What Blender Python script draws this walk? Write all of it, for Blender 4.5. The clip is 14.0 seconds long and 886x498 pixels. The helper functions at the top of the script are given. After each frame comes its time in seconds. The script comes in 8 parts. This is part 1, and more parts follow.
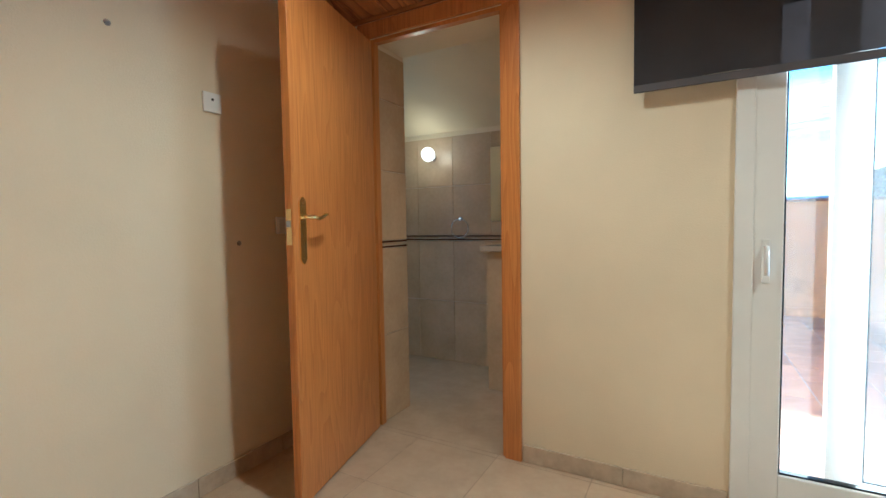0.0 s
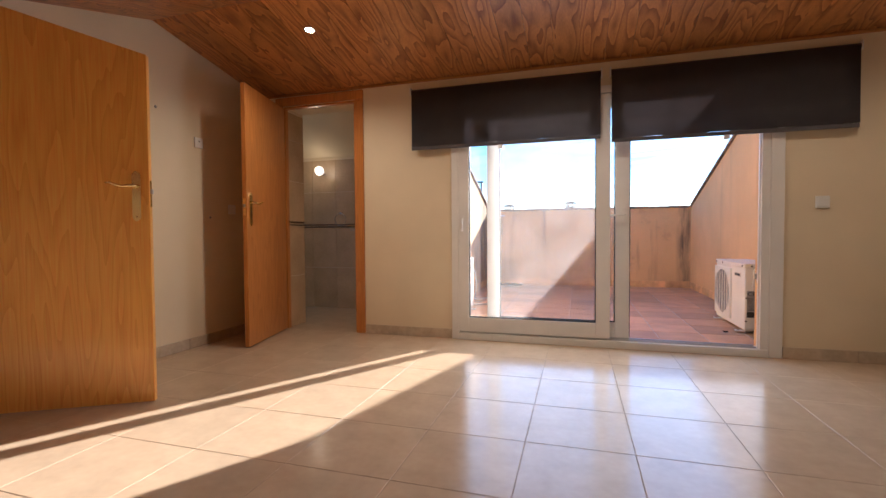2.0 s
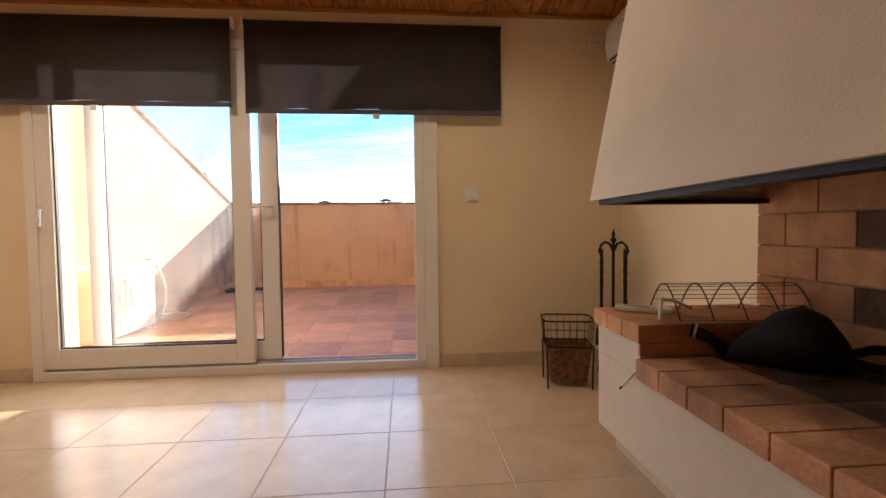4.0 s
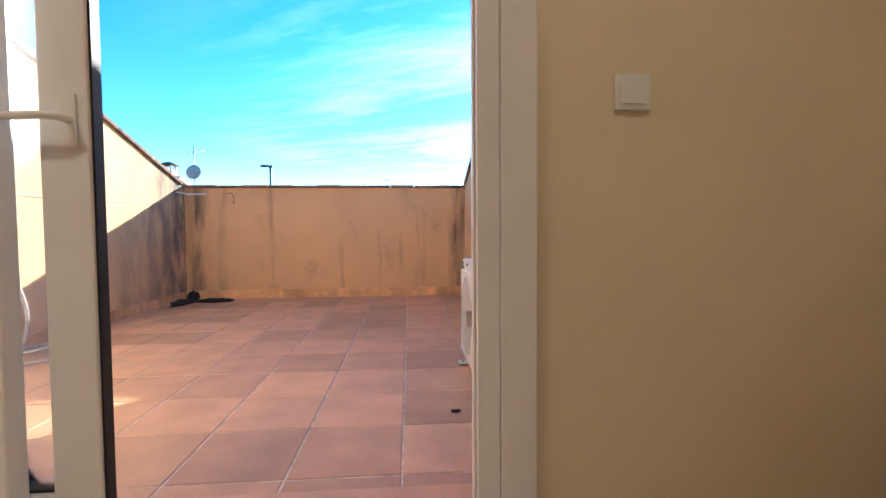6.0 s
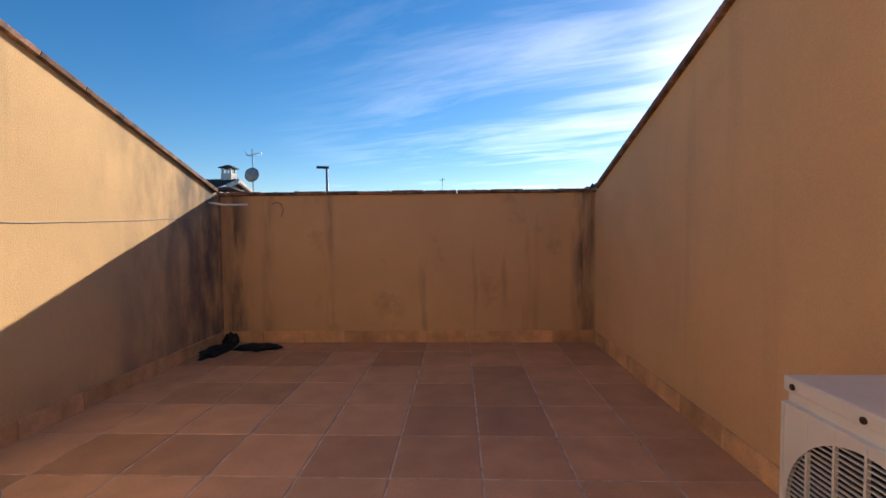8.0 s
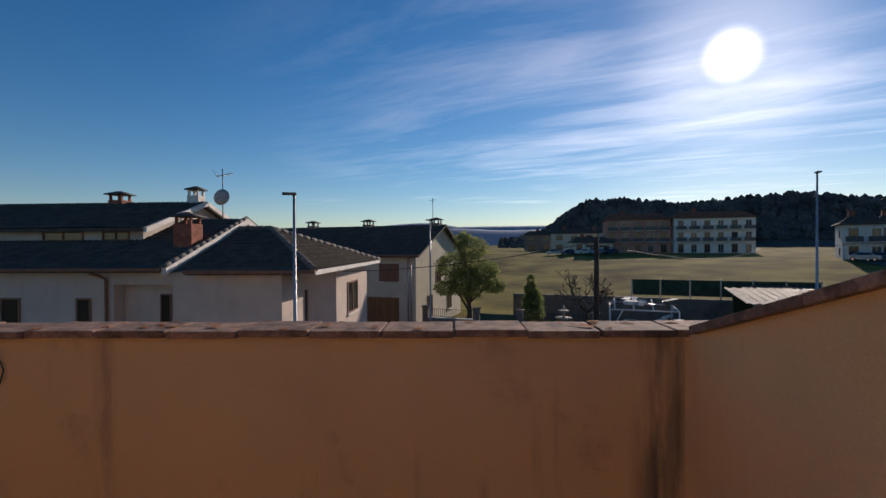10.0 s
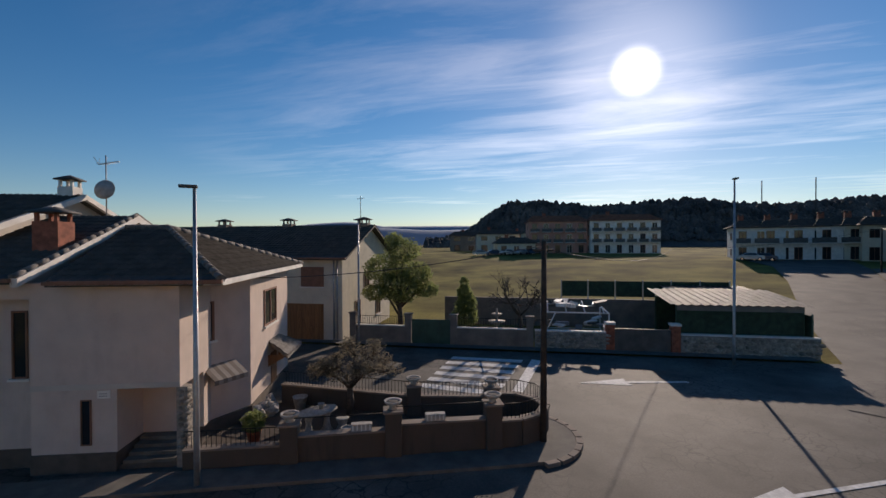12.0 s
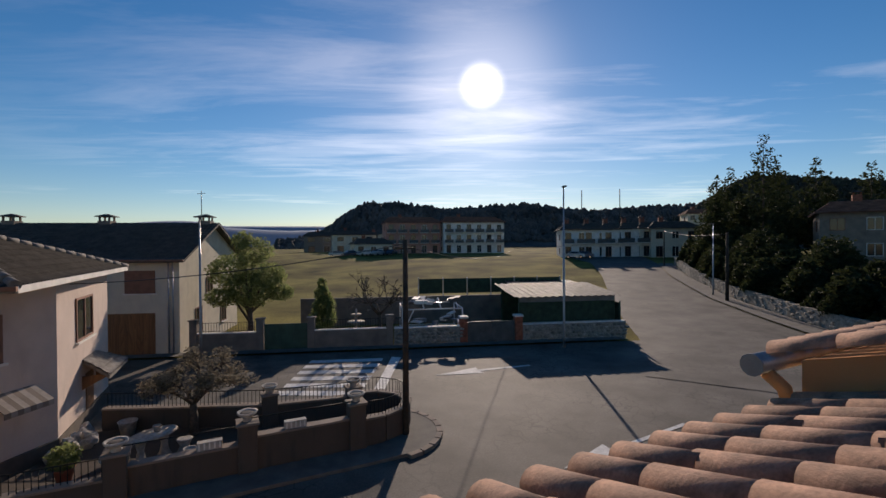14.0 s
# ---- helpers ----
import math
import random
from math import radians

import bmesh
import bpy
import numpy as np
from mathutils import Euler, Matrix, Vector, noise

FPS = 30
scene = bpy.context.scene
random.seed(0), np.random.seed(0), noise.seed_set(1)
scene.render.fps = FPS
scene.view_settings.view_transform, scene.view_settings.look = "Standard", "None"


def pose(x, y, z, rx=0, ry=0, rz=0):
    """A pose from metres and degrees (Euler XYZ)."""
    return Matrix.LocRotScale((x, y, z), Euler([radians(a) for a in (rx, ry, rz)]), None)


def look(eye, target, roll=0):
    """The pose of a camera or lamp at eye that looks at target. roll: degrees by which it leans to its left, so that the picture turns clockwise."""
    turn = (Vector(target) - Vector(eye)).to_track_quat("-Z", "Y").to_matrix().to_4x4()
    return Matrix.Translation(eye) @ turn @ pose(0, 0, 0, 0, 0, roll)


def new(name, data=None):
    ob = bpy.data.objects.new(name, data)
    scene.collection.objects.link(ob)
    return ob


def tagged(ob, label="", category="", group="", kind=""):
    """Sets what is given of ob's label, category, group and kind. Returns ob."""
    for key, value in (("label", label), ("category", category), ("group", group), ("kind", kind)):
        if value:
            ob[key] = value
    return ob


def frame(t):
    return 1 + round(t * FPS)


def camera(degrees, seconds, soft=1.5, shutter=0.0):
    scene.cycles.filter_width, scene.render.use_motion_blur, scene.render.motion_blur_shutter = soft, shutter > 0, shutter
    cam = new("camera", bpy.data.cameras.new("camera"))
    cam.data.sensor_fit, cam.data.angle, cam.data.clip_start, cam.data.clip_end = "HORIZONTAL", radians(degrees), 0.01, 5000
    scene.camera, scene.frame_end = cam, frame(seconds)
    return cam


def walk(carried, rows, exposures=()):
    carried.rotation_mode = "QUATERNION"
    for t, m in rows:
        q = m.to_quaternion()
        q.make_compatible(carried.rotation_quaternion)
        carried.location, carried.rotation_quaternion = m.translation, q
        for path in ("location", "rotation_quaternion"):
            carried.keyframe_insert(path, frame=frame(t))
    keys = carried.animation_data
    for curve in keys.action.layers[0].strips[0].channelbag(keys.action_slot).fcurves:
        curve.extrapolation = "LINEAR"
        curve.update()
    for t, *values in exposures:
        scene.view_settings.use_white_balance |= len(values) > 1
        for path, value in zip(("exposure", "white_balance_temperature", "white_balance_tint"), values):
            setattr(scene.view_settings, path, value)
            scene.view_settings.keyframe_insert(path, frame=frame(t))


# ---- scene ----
# seconds, stops, kelvin, tint
EXPOSURES = ((0.0, 2.38, 4450, -8), (0.5, 2.1, 4800, 0), (1.0, 2.0, 5050, 6), (2.5, 1.68, 6100, 16), (3.7, 1.8, 6600, 16), (5.8, 1.82, 5700, 6), (6.5, 1.82, 5900, 8),
             (7.0, 1.42, 6700, 16), (8.2, 0.18, 6700, 16), (10.3, -0.38, 6900, 19), (14.0, -0.36, 7100, 20))
cam = camera(89.3, 14.0)
PATH = [
    (0, (-1.316, -2.0, 1.129), (-2.287, -0.254, 1.022), -0.9),
    (0.5, (-1.066, -2.595, 1.111), (-2.01, -0.833, 1.021), -1.0),
    (0.8, (-0.919, -2.97, 1.065), (-1.842, -1.198, 0.978), -1.0),
    (1, (-0.796, -3.187, 1.042), (-1.704, -1.407, 0.962), -0.9),
    (1.5, (-0.419, -3.663, 0.991), (-1.211, -1.829, 0.921), -0.7),
    (2, (-0.147, -3.747, 0.896), (-0.718, -1.831, 0.835), -0.4),
    (2.5, (0.135, -3.51, 0.923), (-0.178, -1.536, 0.848), -0.4),
    (3, (0.525, -3.302, 0.909), (0.431, -1.305, 0.836), -0.3),
    (3.5, (0.905, -3.129, 0.894), (0.991, -1.132, 0.819), -0.3),
    (3.7, (1.041, -3.033, 0.89), (1.189, -1.04, 0.811), -0.2),
    (5.8, (1.067, -1.283, 0.785), (1.271, 0.705, 0.704), -1.4),
    (6, (0.967, -1.02, 0.792), (1.12, 0.972, 0.712), -0.4),
    (6.5, (0.756, -0.469, 0.759), (0.808, 1.529, 0.682), -0.4),
    (7, (0.616, -0.118, 0.741), (0.607, 1.88, 0.663), -0.5),
    (7.5, (0.535, 0.12, 0.838), (0.485, 2.118, 0.76), -0.6),
    (7.8, (0.501, 0.379, 0.942), (0.42, 2.375, 0.862), -0.5),
    (8, (0.461, 0.575, 1.002), (0.391, 2.572, 0.92), -0.5),
    (8.2, (0.453, 0.782, 1.062), (0.372, 2.779, 0.99), -0.6),
    (10.3, (0.762, 3.134, 1.793), (0.738, 5.134, 1.776), -0.2),
    (10.5, (0.679, 3.348, 1.836), (0.684, 5.347, 1.817), -0.3),
    (10.8, (0.592, 3.665, 1.875), (0.638, 5.664, 1.834), -0.3),
    (11, (0.532, 3.881, 1.862), (0.625, 5.879, 1.843), -0.2),
    (11.5, (0.437, 4.284, 1.849), (0.623, 6.275, 1.83), -0.2),
    (12, (0.376, 4.612, 1.851), (0.664, 6.591, 1.831), -0.2),
    (12.5, (0.414, 4.806, 1.837), (0.826, 6.763, 1.818), -0.2),
    (13, (0.396, 4.793, 1.812), (0.972, 6.709, 1.793), -0.2),
    (13.5, (0.307, 4.707, 1.782), (1.052, 6.563, 1.766), -0.3),
    (14, (0.156, 4.573, 1.759), (1.048, 6.363, 1.740), -0.4),
]
walk(cam, [(t, look(eye, target, roll)) for t, eye, target, roll in PATH], EXPOSURES)
# over the parapet: the arm reaches out at the end of the walk


# ---- sun and sky ----
SUN_AZ, SUN_EL = radians(-31.5), radians(19.4)  # azimuth from +y, anticlockwise
SUN_WAY = Vector((-math.sin(SUN_AZ) * math.cos(SUN_EL), math.cos(SUN_AZ) * math.cos(SUN_EL), math.sin(SUN_EL)))


def make_world():
    w = bpy.data.worlds.new("sky")
    scene.world = w
    w.use_nodes = True
    nt = w.node_tree
    bg = nt.nodes["Background"]
    sky = nt.nodes.new("ShaderNodeTexSky")
    sky.sky_type, sky.sun_disc = "NISHITA", False
    sky.sun_elevation, sky.sun_rotation = SUN_EL, -SUN_AZ
    sky.air_density, sky.dust_density, sky.ozone_density = 1.0, 0.12, 4.0
    tone = nt.nodes.new("ShaderNodeHueSaturation")
    tone.inputs["Saturation"].default_value = 1.27
    nt.links.new(sky.outputs[0], tone.inputs["Color"])
    nt.links.new(tone.outputs[0], bg.inputs[0])
    bg.inputs[1].default_value = 0.116


make_world()
sun = new("sun", bpy.data.lights.new("sun", "SUN"))
sun.data.energy, sun.data.angle, sun.data.color = 5.0, radians(0.55), (1.0, 0.9, 0.76)
sun.matrix_world = look(SUN_WAY * 40, (0, 0, 0))
# added fill lamp in the terrace door opening, brightens the room in place of skylight
door_fill = new("door_fill_lamp", bpy.data.lights.new("door_fill_lamp", "AREA"))
door_fill.data.shape, door_fill.data.size, door_fill.data.size_y = "RECTANGLE", 2.2, 1.25
door_fill.data.energy, door_fill.data.color = 5, (0.86, 0.93, 1.0)
door_fill.matrix_world = look((0.04, -0.035, 0.82), (0.04, -3.0, 0.9))


# ---- mesh helpers ----
def box(bm, x0, x1, y0, y1, z0, z1, bevel=0.0, m=None):
    vs = [bm.verts.new((x, y, z)) for x in (x0, x1) for y in (y0, y1) for z in (z0, z1)]
    fs = [bm.faces.new([vs[i] for i in f]) for f in
          ((0, 1, 3, 2), (4, 6, 7, 5), (0, 4, 5, 1), (2, 3, 7, 6), (0, 2, 6, 4), (1, 5, 7, 3))]
    if bevel:
        es = list({e for f in fs for e in f.edges})
        r = bmesh.ops.bevel(bm, geom=es, offset=bevel, segments=2, affect="EDGES", profile=0.6)
        vs = list({v for f in r["faces"] for v in f.verts} | {v for v in vs if v.is_valid})
    if m is not None:
        for v in vs:
            v.co = m @ v.co
    return vs


def prism(bm, pts, axis, a, b):
    """A flat outline drawn out along an axis: x: points are (y, z); y: (x, z); z: (x, y)."""
    def at(p, d):
        return {"x": (d, p[0], p[1]), "y": (p[0], d, p[1]), "z": (p[0], p[1], d)}[axis]
    lo = [bm.verts.new(at(p, a)) for p in pts]
    hi = [bm.verts.new(at(p, b)) for p in pts]
    n = len(pts)
    fs = [bm.faces.new(lo), bm.faces.new(hi[::-1])]
    fs += [bm.faces.new((lo[i], hi[i], hi[(i + 1) % n], lo[(i + 1) % n])) for i in range(n)]
    bmesh.ops.recalc_face_normals(bm, faces=fs)
    return lo + hi


def tube(bm, pts, r, seg=10, taper=None, closed=False):
    """A round bar through points; taper: a radius for each point."""
    pts = [Vector(p) for p in pts]
    n = len(pts)
    rings = []
    side = None
    for i, p in enumerate(pts):
        a = pts[(i - 1) % n] if (i or closed) else p
        b = pts[(i + 1) % n] if (i < n - 1 or closed) else p
        d = (b - a).normalized()
        if side is None:
            side = d.orthogonal().normalized()
        side = (side - d * side.dot(d)).normalized()
        up = d.cross(side)
        rr = taper[i] if taper else r
        rings.append([bm.verts.new(p + (side * math.cos(k * math.tau / seg) + up * math.sin(k * math.tau / seg)) * rr) for k in range(seg)])
    for i in range(n if closed else n - 1):
        A, B = rings[i], rings[(i + 1) % n]
        for k in range(seg):
            bm.faces.new((A[k], A[(k + 1) % seg], B[(k + 1) % seg], B[k])).smooth = True
    if not closed:
        bm.faces.new(rings[0][::-1])
        bm.faces.new(rings[-1])
    return [v for r_ in rings for v in r_]


def lathe(bm, profile, seg=20, m=None):
    """Turn (radius, height) points round the z axis."""
    rings = []
    for r, z in profile:
        rings.append([bm.verts.new((max(r, 1e-4) * math.cos(k * math.tau / seg), max(r, 1e-4) * math.sin(k * math.tau / seg), z)) for k in range(seg)])
    for A, B in zip(rings, rings[1:]):
        for k in range(seg):
            bm.faces.new((A[k], A[(k + 1) % seg], B[(k + 1) % seg], B[k])).smooth = True
    bm.faces.new(rings[0][::-1])
    bm.faces.new(rings[-1])
    vs = [v for r_ in rings for v in r_]
    if m is not None:
        for v in vs:
            v.co = m @ v.co
    return vs


def mesh_of(name, bm, mat):
    me = bpy.data.meshes.new(name)
    bm.to_mesh(me)
    bm.free()
    for m in (mat if isinstance(mat, (list, tuple)) else [mat]):
        me.materials.append(m)
    return me


def part(name, bm, mat, parent=None, label=""):
    """One mesh object out of a bmesh, under a thing or a part."""
    ob = new(name, mesh_of(name, bm, mat))
    ob.parent = parent
    if label:
        ob["label"] = label
    return ob


def bpart(name, b, mat, parent=None, label="", bevel=0.0, m=None):
    bm = bmesh.new()
    box(bm, *b, bevel=bevel, m=m)
    return part(name, bm, mat, parent, label)


def tpart(name, pts, r, mat, parent=None, label="", seg=8, taper=None, closed=False):
    bm = bmesh.new()
    tube(bm, pts, r, seg, taper, closed)
    return part(name, bm, mat, parent, label)


def ppart(name, pts, axis, a, b, mat, parent=None, label=""):
    bm = bmesh.new()
    prism(bm, pts, axis, a, b)
    return part(name, bm, mat, parent, label)


def thing(name, label, category, at=None, group="", kind=""):
    ob = new(name)
    if at is not None:
        ob.matrix_world = at
    return tagged(ob, label, category, group, kind)


def setting(ob, label="", category=""):
    return tagged(ob, label, category, "", "structure")


# ---- materials ----
def mat(name, base, rough=0.6, metal=0.0, vary=0.12, scale=6.0, fine=90.0, bump=0.15, spec=0.5, dark=None, stain=0.0, coat=0.0, rand=0.0, world_coords=False):
    """A surface with two scales of variation, fine relief, and optional stains and per-object change."""
    m = bpy.data.materials.new(name)
    m.use_nodes = True
    nt = m.node_tree
    L = nt.links.new
    b = nt.nodes["Principled BSDF"]
    co = nt.nodes.new("ShaderNodeNewGeometry").outputs["Position"]
    n1 = nt.nodes.new("ShaderNodeTexNoise")
    n1.inputs["Scale"].default_value, n1.inputs["Detail"].default_value = scale, 6
    n2 = nt.nodes.new("ShaderNodeTexNoise")
    n2.inputs["Scale"].default_value, n2.inputs["Detail"].default_value = fine, 3
    L(co, n1.inputs["Vector"])
    L(co, n2.inputs["Vector"])
    dk = dark or tuple(c * (1 - 2.2 * vary) for c in base)
    lt = tuple(min(1, c * (1 + vary)) for c in base)
    ramp = nt.nodes.new("ShaderNodeMapRange")
    ramp.inputs["From Min"].default_value, ramp.inputs["From Max"].default_value = 0.3, 0.7
    L(n1.outputs["Fac"], ramp.inputs["Value"])
    mix = nt.nodes.new("ShaderNodeMix")
    mix.data_type = "RGBA"
    mix.inputs["A"].default_value, mix.inputs["B"].default_value = (*dk, 1), (*lt, 1)
    L(ramp.outputs[0], mix.inputs["Factor"])
    col = mix.outputs["Result"]
    grain = nt.nodes.new("ShaderNodeMix")
    grain.data_type, grain.blend_type = "RGBA", "OVERLAY"
    grain.inputs["Factor"].default_value = min(1, vary * 2)
    L(col, grain.inputs["A"])
    L(n2.outputs["Fac"], grain.inputs["B"])
    col = grain.outputs["Result"]
    if rand:
        oi = nt.nodes.new("ShaderNodeObjectInfo")
        mr = nt.nodes.new("ShaderNodeMapRange")
        mr.inputs["To Min"].default_value, mr.inputs["To Max"].default_value = 1 - rand, 1 + rand
        L(oi.outputs["Random"], mr.inputs["Value"])
        hsv = nt.nodes.new("ShaderNodeHueSaturation")
        L(mr.outputs[0], hsv.inputs["Value"])
        L(col, hsv.inputs["Color"])
        col = hsv.outputs["Color"]
    if stain:
        n3 = nt.nodes.new("ShaderNodeTexNoise")
        n3.inputs["Scale"].default_value, n3.inputs["Detail"].default_value, n3.inputs["Roughness"].default_value = scale * 0.35, 9, 0.65
        L(co, n3.inputs["Vector"])
        r3 = nt.nodes.new("ShaderNodeMapRange")
        r3.inputs["From Min"].default_value, r3.inputs["From Max"].default_value, r3.inputs["To Max"].default_value = 0.5, 0.75, stain
        L(n3.outputs["Fac"], r3.inputs["Value"])
        s = nt.nodes.new("ShaderNodeMix")
        s.data_type = "RGBA"
        s.inputs["B"].default_value = (*[c * 0.3 for c in base], 1)
        L(r3.outputs[0], s.inputs["Factor"])
        L(col, s.inputs["A"])
        col = s.outputs["Result"]
    L(col, b.inputs["Base Color"])
    b.inputs["Roughness"].default_value, b.inputs["Metallic"].default_value = rough, metal
    b.inputs["Specular IOR Level"].default_value = spec
    b.inputs["Coat Weight"].default_value = coat
    if bump:
        bp = nt.nodes.new("ShaderNodeBump")
        bp.inputs["Strength"].default_value, bp.inputs["Distance"].default_value = bump, 0.004
        L(n2.outputs["Fac"], bp.inputs["Height"])
        L(bp.outputs["Normal"], b.inputs["Normal"])
    return m


def wood(name, base, dark, axis="x", scale=1.0, rough=0.3, coat=0.3, rings=9.0, rand=0.15):
    """Boards with long flame grain along one axis of the object."""
    m = bpy.data.materials.new(name)
    m.use_nodes = True
    nt = m.node_tree
    L = nt.links.new
    b = nt.nodes["Principled BSDF"]
    geo = nt.nodes.new("ShaderNodeTexCoord").outputs["Object"]
    oi = nt.nodes.new("ShaderNodeObjectInfo")
    isl = nt.nodes.new("ShaderNodeNewGeometry").outputs["Random Per Island"]
    off = nt.nodes.new("ShaderNodeVectorMath")
    off.operation = "SCALE"
    comb = nt.nodes.new("ShaderNodeCombineXYZ")
    add0 = nt.nodes.new("ShaderNodeMath")
    L(oi.outputs["Random"], add0.inputs[0])
    L(isl, add0.inputs[1])
    for k in range(3):
        L(add0.outputs[0], comb.inputs[k])
    L(comb.outputs[0], off.inputs[0])
    off.inputs["Scale"].default_value = 37.0
    add = nt.nodes.new("ShaderNodeVectorMath")
    L(geo, add.inputs[0])
    L(off.outputs[0], add.inputs[1])
    mp = nt.nodes.new("ShaderNodeMapping")
    s = [5.0 * scale] * 3
    s["xyz".index(axis)] = 0.55 * scale
    mp.inputs["Scale"].default_value = s
    L(add.outputs[0], mp.inputs["Vector"])
    n = nt.nodes.new("ShaderNodeTexNoise")
    n.inputs["Scale"].default_value, n.inputs["Detail"].default_value, n.inputs["Roughness"].default_value = 1.0, 1.5, 0.45
    L(mp.outputs[0], n.inputs["Vector"])
    mul = nt.nodes.new("ShaderNodeMath")
    mul.operation = "MULTIPLY"
    mul.inputs[1].default_value = rings
    L(n.outputs["Fac"], mul.inputs[0])
    fr = nt.nodes.new("ShaderNodeMath")
    fr.operation = "FRACT"
    L(mul.outputs[0], fr.inputs[0])
    mp2 = nt.nodes.new("ShaderNodeMapping")
    s = [160.0] * 3
    s["xyz".index(axis)] = 5.0
    mp2.inputs["Scale"].default_value = s
    L(add.outputs[0], mp2.inputs["Vector"])
    n2 = nt.nodes.new("ShaderNodeTexNoise")
    n2.inputs["Scale"].default_value, n2.inputs["Detail"].default_value = 1.0, 2
    L(mp2.outputs[0], n2.inputs["Vector"])
    cr = nt.nodes.new("ShaderNodeValToRGB")
    e = cr.color_ramp.elements
    e[0].position, e[0].color = 0.0, (*base, 1)
    e[1].position, e[1].color = 1.0, (*dark, 1)
    k = e.new(0.55)
    k.color = (*[(a * 2 + d) / 3 for a, d in zip(base, dark)], 1)
    L(fr.outputs[0], cr.inputs[0])
    g = nt.nodes.new("ShaderNodeMix")
    g.data_type, g.blend_type = "RGBA", "OVERLAY"
    g.inputs["Factor"].default_value = 0.35
    L(cr.outputs[0], g.inputs["A"])
    L(n2.outputs["Fac"], g.inputs["B"])
    hsv = nt.nodes.new("ShaderNodeHueSaturation")
    mr = nt.nodes.new("ShaderNodeMapRange")
    mr.inputs["To Min"].default_value, mr.inputs["To Max"].default_value = 1 - rand, 1 + rand
    fr2 = nt.nodes.new("ShaderNodeMath")
    fr2.operation = "FRACT"
    L(add0.outputs[0], fr2.inputs[0])
    L(fr2.outputs[0], mr.inputs["Value"])
    L(mr.outputs[0], hsv.inputs["Value"])
    L(g.outputs["Result"], hsv.inputs["Color"])
    L(hsv.outputs["Color"], b.inputs["Base Color"])
    b.inputs["Roughness"].default_value, b.inputs["Coat Weight"].default_value, b.inputs["Coat Roughness"].default_value = rough, coat, 0.12
    bp = nt.nodes.new("ShaderNodeBump")
    bp.inputs["Strength"].default_value, bp.inputs["Distance"].default_value = 0.06, 0.002
    L(n2.outputs["Fac"], bp.inputs["Height"])
    L(bp.outputs["Normal"], b.inputs["Normal"])
    return m


def glass(name="clear_glass", tint=(1, 1, 1), dust=0.028):
    m = bpy.data.materials.new(name)
    m.use_nodes = True
    nt = m.node_tree
    out = nt.nodes["Material Output"]
    tr = nt.nodes.new("ShaderNodeBsdfTransparent")
    tr.inputs[0].default_value = (*tint, 1)
    gl = nt.nodes.new("ShaderNodeBsdfGlossy")
    gl.inputs["Roughness"].default_value = 0.02
    fr = nt.nodes.new("ShaderNodeFresnel")
    fr.inputs[0].default_value = 1.45
    mx = nt.nodes.new("ShaderNodeMixShader")
    # a thin film of dust and dried drops that catches the sun
    co = nt.nodes.new("ShaderNodeNewGeometry").outputs["Position"]
    film = nt.nodes.new("ShaderNodeTexNoise")
    film.inputs["Scale"].default_value, film.inputs["Detail"].default_value, film.inputs["Roughness"].default_value = 3.0, 8, 0.65
    drops = nt.nodes.new("ShaderNodeTexNoise")
    drops.inputs["Scale"].default_value, drops.inputs["Detail"].default_value = 55.0, 2
    for n in (film, drops):
        nt.links.new(co, n.inputs["Vector"])
    amount = nt.nodes.new("ShaderNodeMapRange")
    amount.inputs["From Min"].default_value, amount.inputs["From Max"].default_value = 0.3, 0.8
    amount.inputs["To Min"].default_value, amount.inputs["To Max"].default_value = dust * 0.5, dust * 1.6
    nt.links.new(film.outputs["Fac"], amount.inputs["Value"])
    spots = nt.nodes.new("ShaderNodeMapRange")
    spots.inputs["From Min"].default_value, spots.inputs["From Max"].default_value, spots.inputs["To Max"].default_value = 0.70, 0.76, dust * 4
    nt.links.new(drops.outputs["Fac"], spots.inputs["Value"])
    both = nt.nodes.new("ShaderNodeMath")
    nt.links.new(amount.outputs[0], both.inputs[0])
    nt.links.new(spots.outputs[0], both.inputs[1])
    veil = nt.nodes.new("ShaderNodeBsdfTranslucent")
    veil.inputs[0].default_value = (0.9, 0.9, 0.9, 1)
    dusty = nt.nodes.new("ShaderNodeMixShader")
    nt.links.new(both.outputs[0], dusty.inputs[0])
    nt.links.new(tr.outputs[0], dusty.inputs[1])
    nt.links.new(veil.outputs[0], dusty.inputs[2])
    nt.links.new(fr.outputs[0], mx.inputs[0])
    nt.links.new(dusty.outputs[0], mx.inputs[1])
    nt.links.new(gl.outputs[0], mx.inputs[2])
    nt.links.new(mx.outputs[0], out.inputs[0])
    return m


def lamp_mat(name, col, strength):
    m = bpy.data.materials.new(name)
    m.use_nodes = True
    b = m.node_tree.nodes["Principled BSDF"]
    b.inputs["Base Color"].default_value = (*col, 1)
    b.inputs["Emission Color"].default_value, b.inputs["Emission Strength"].default_value = (*col, 1), strength
    return m


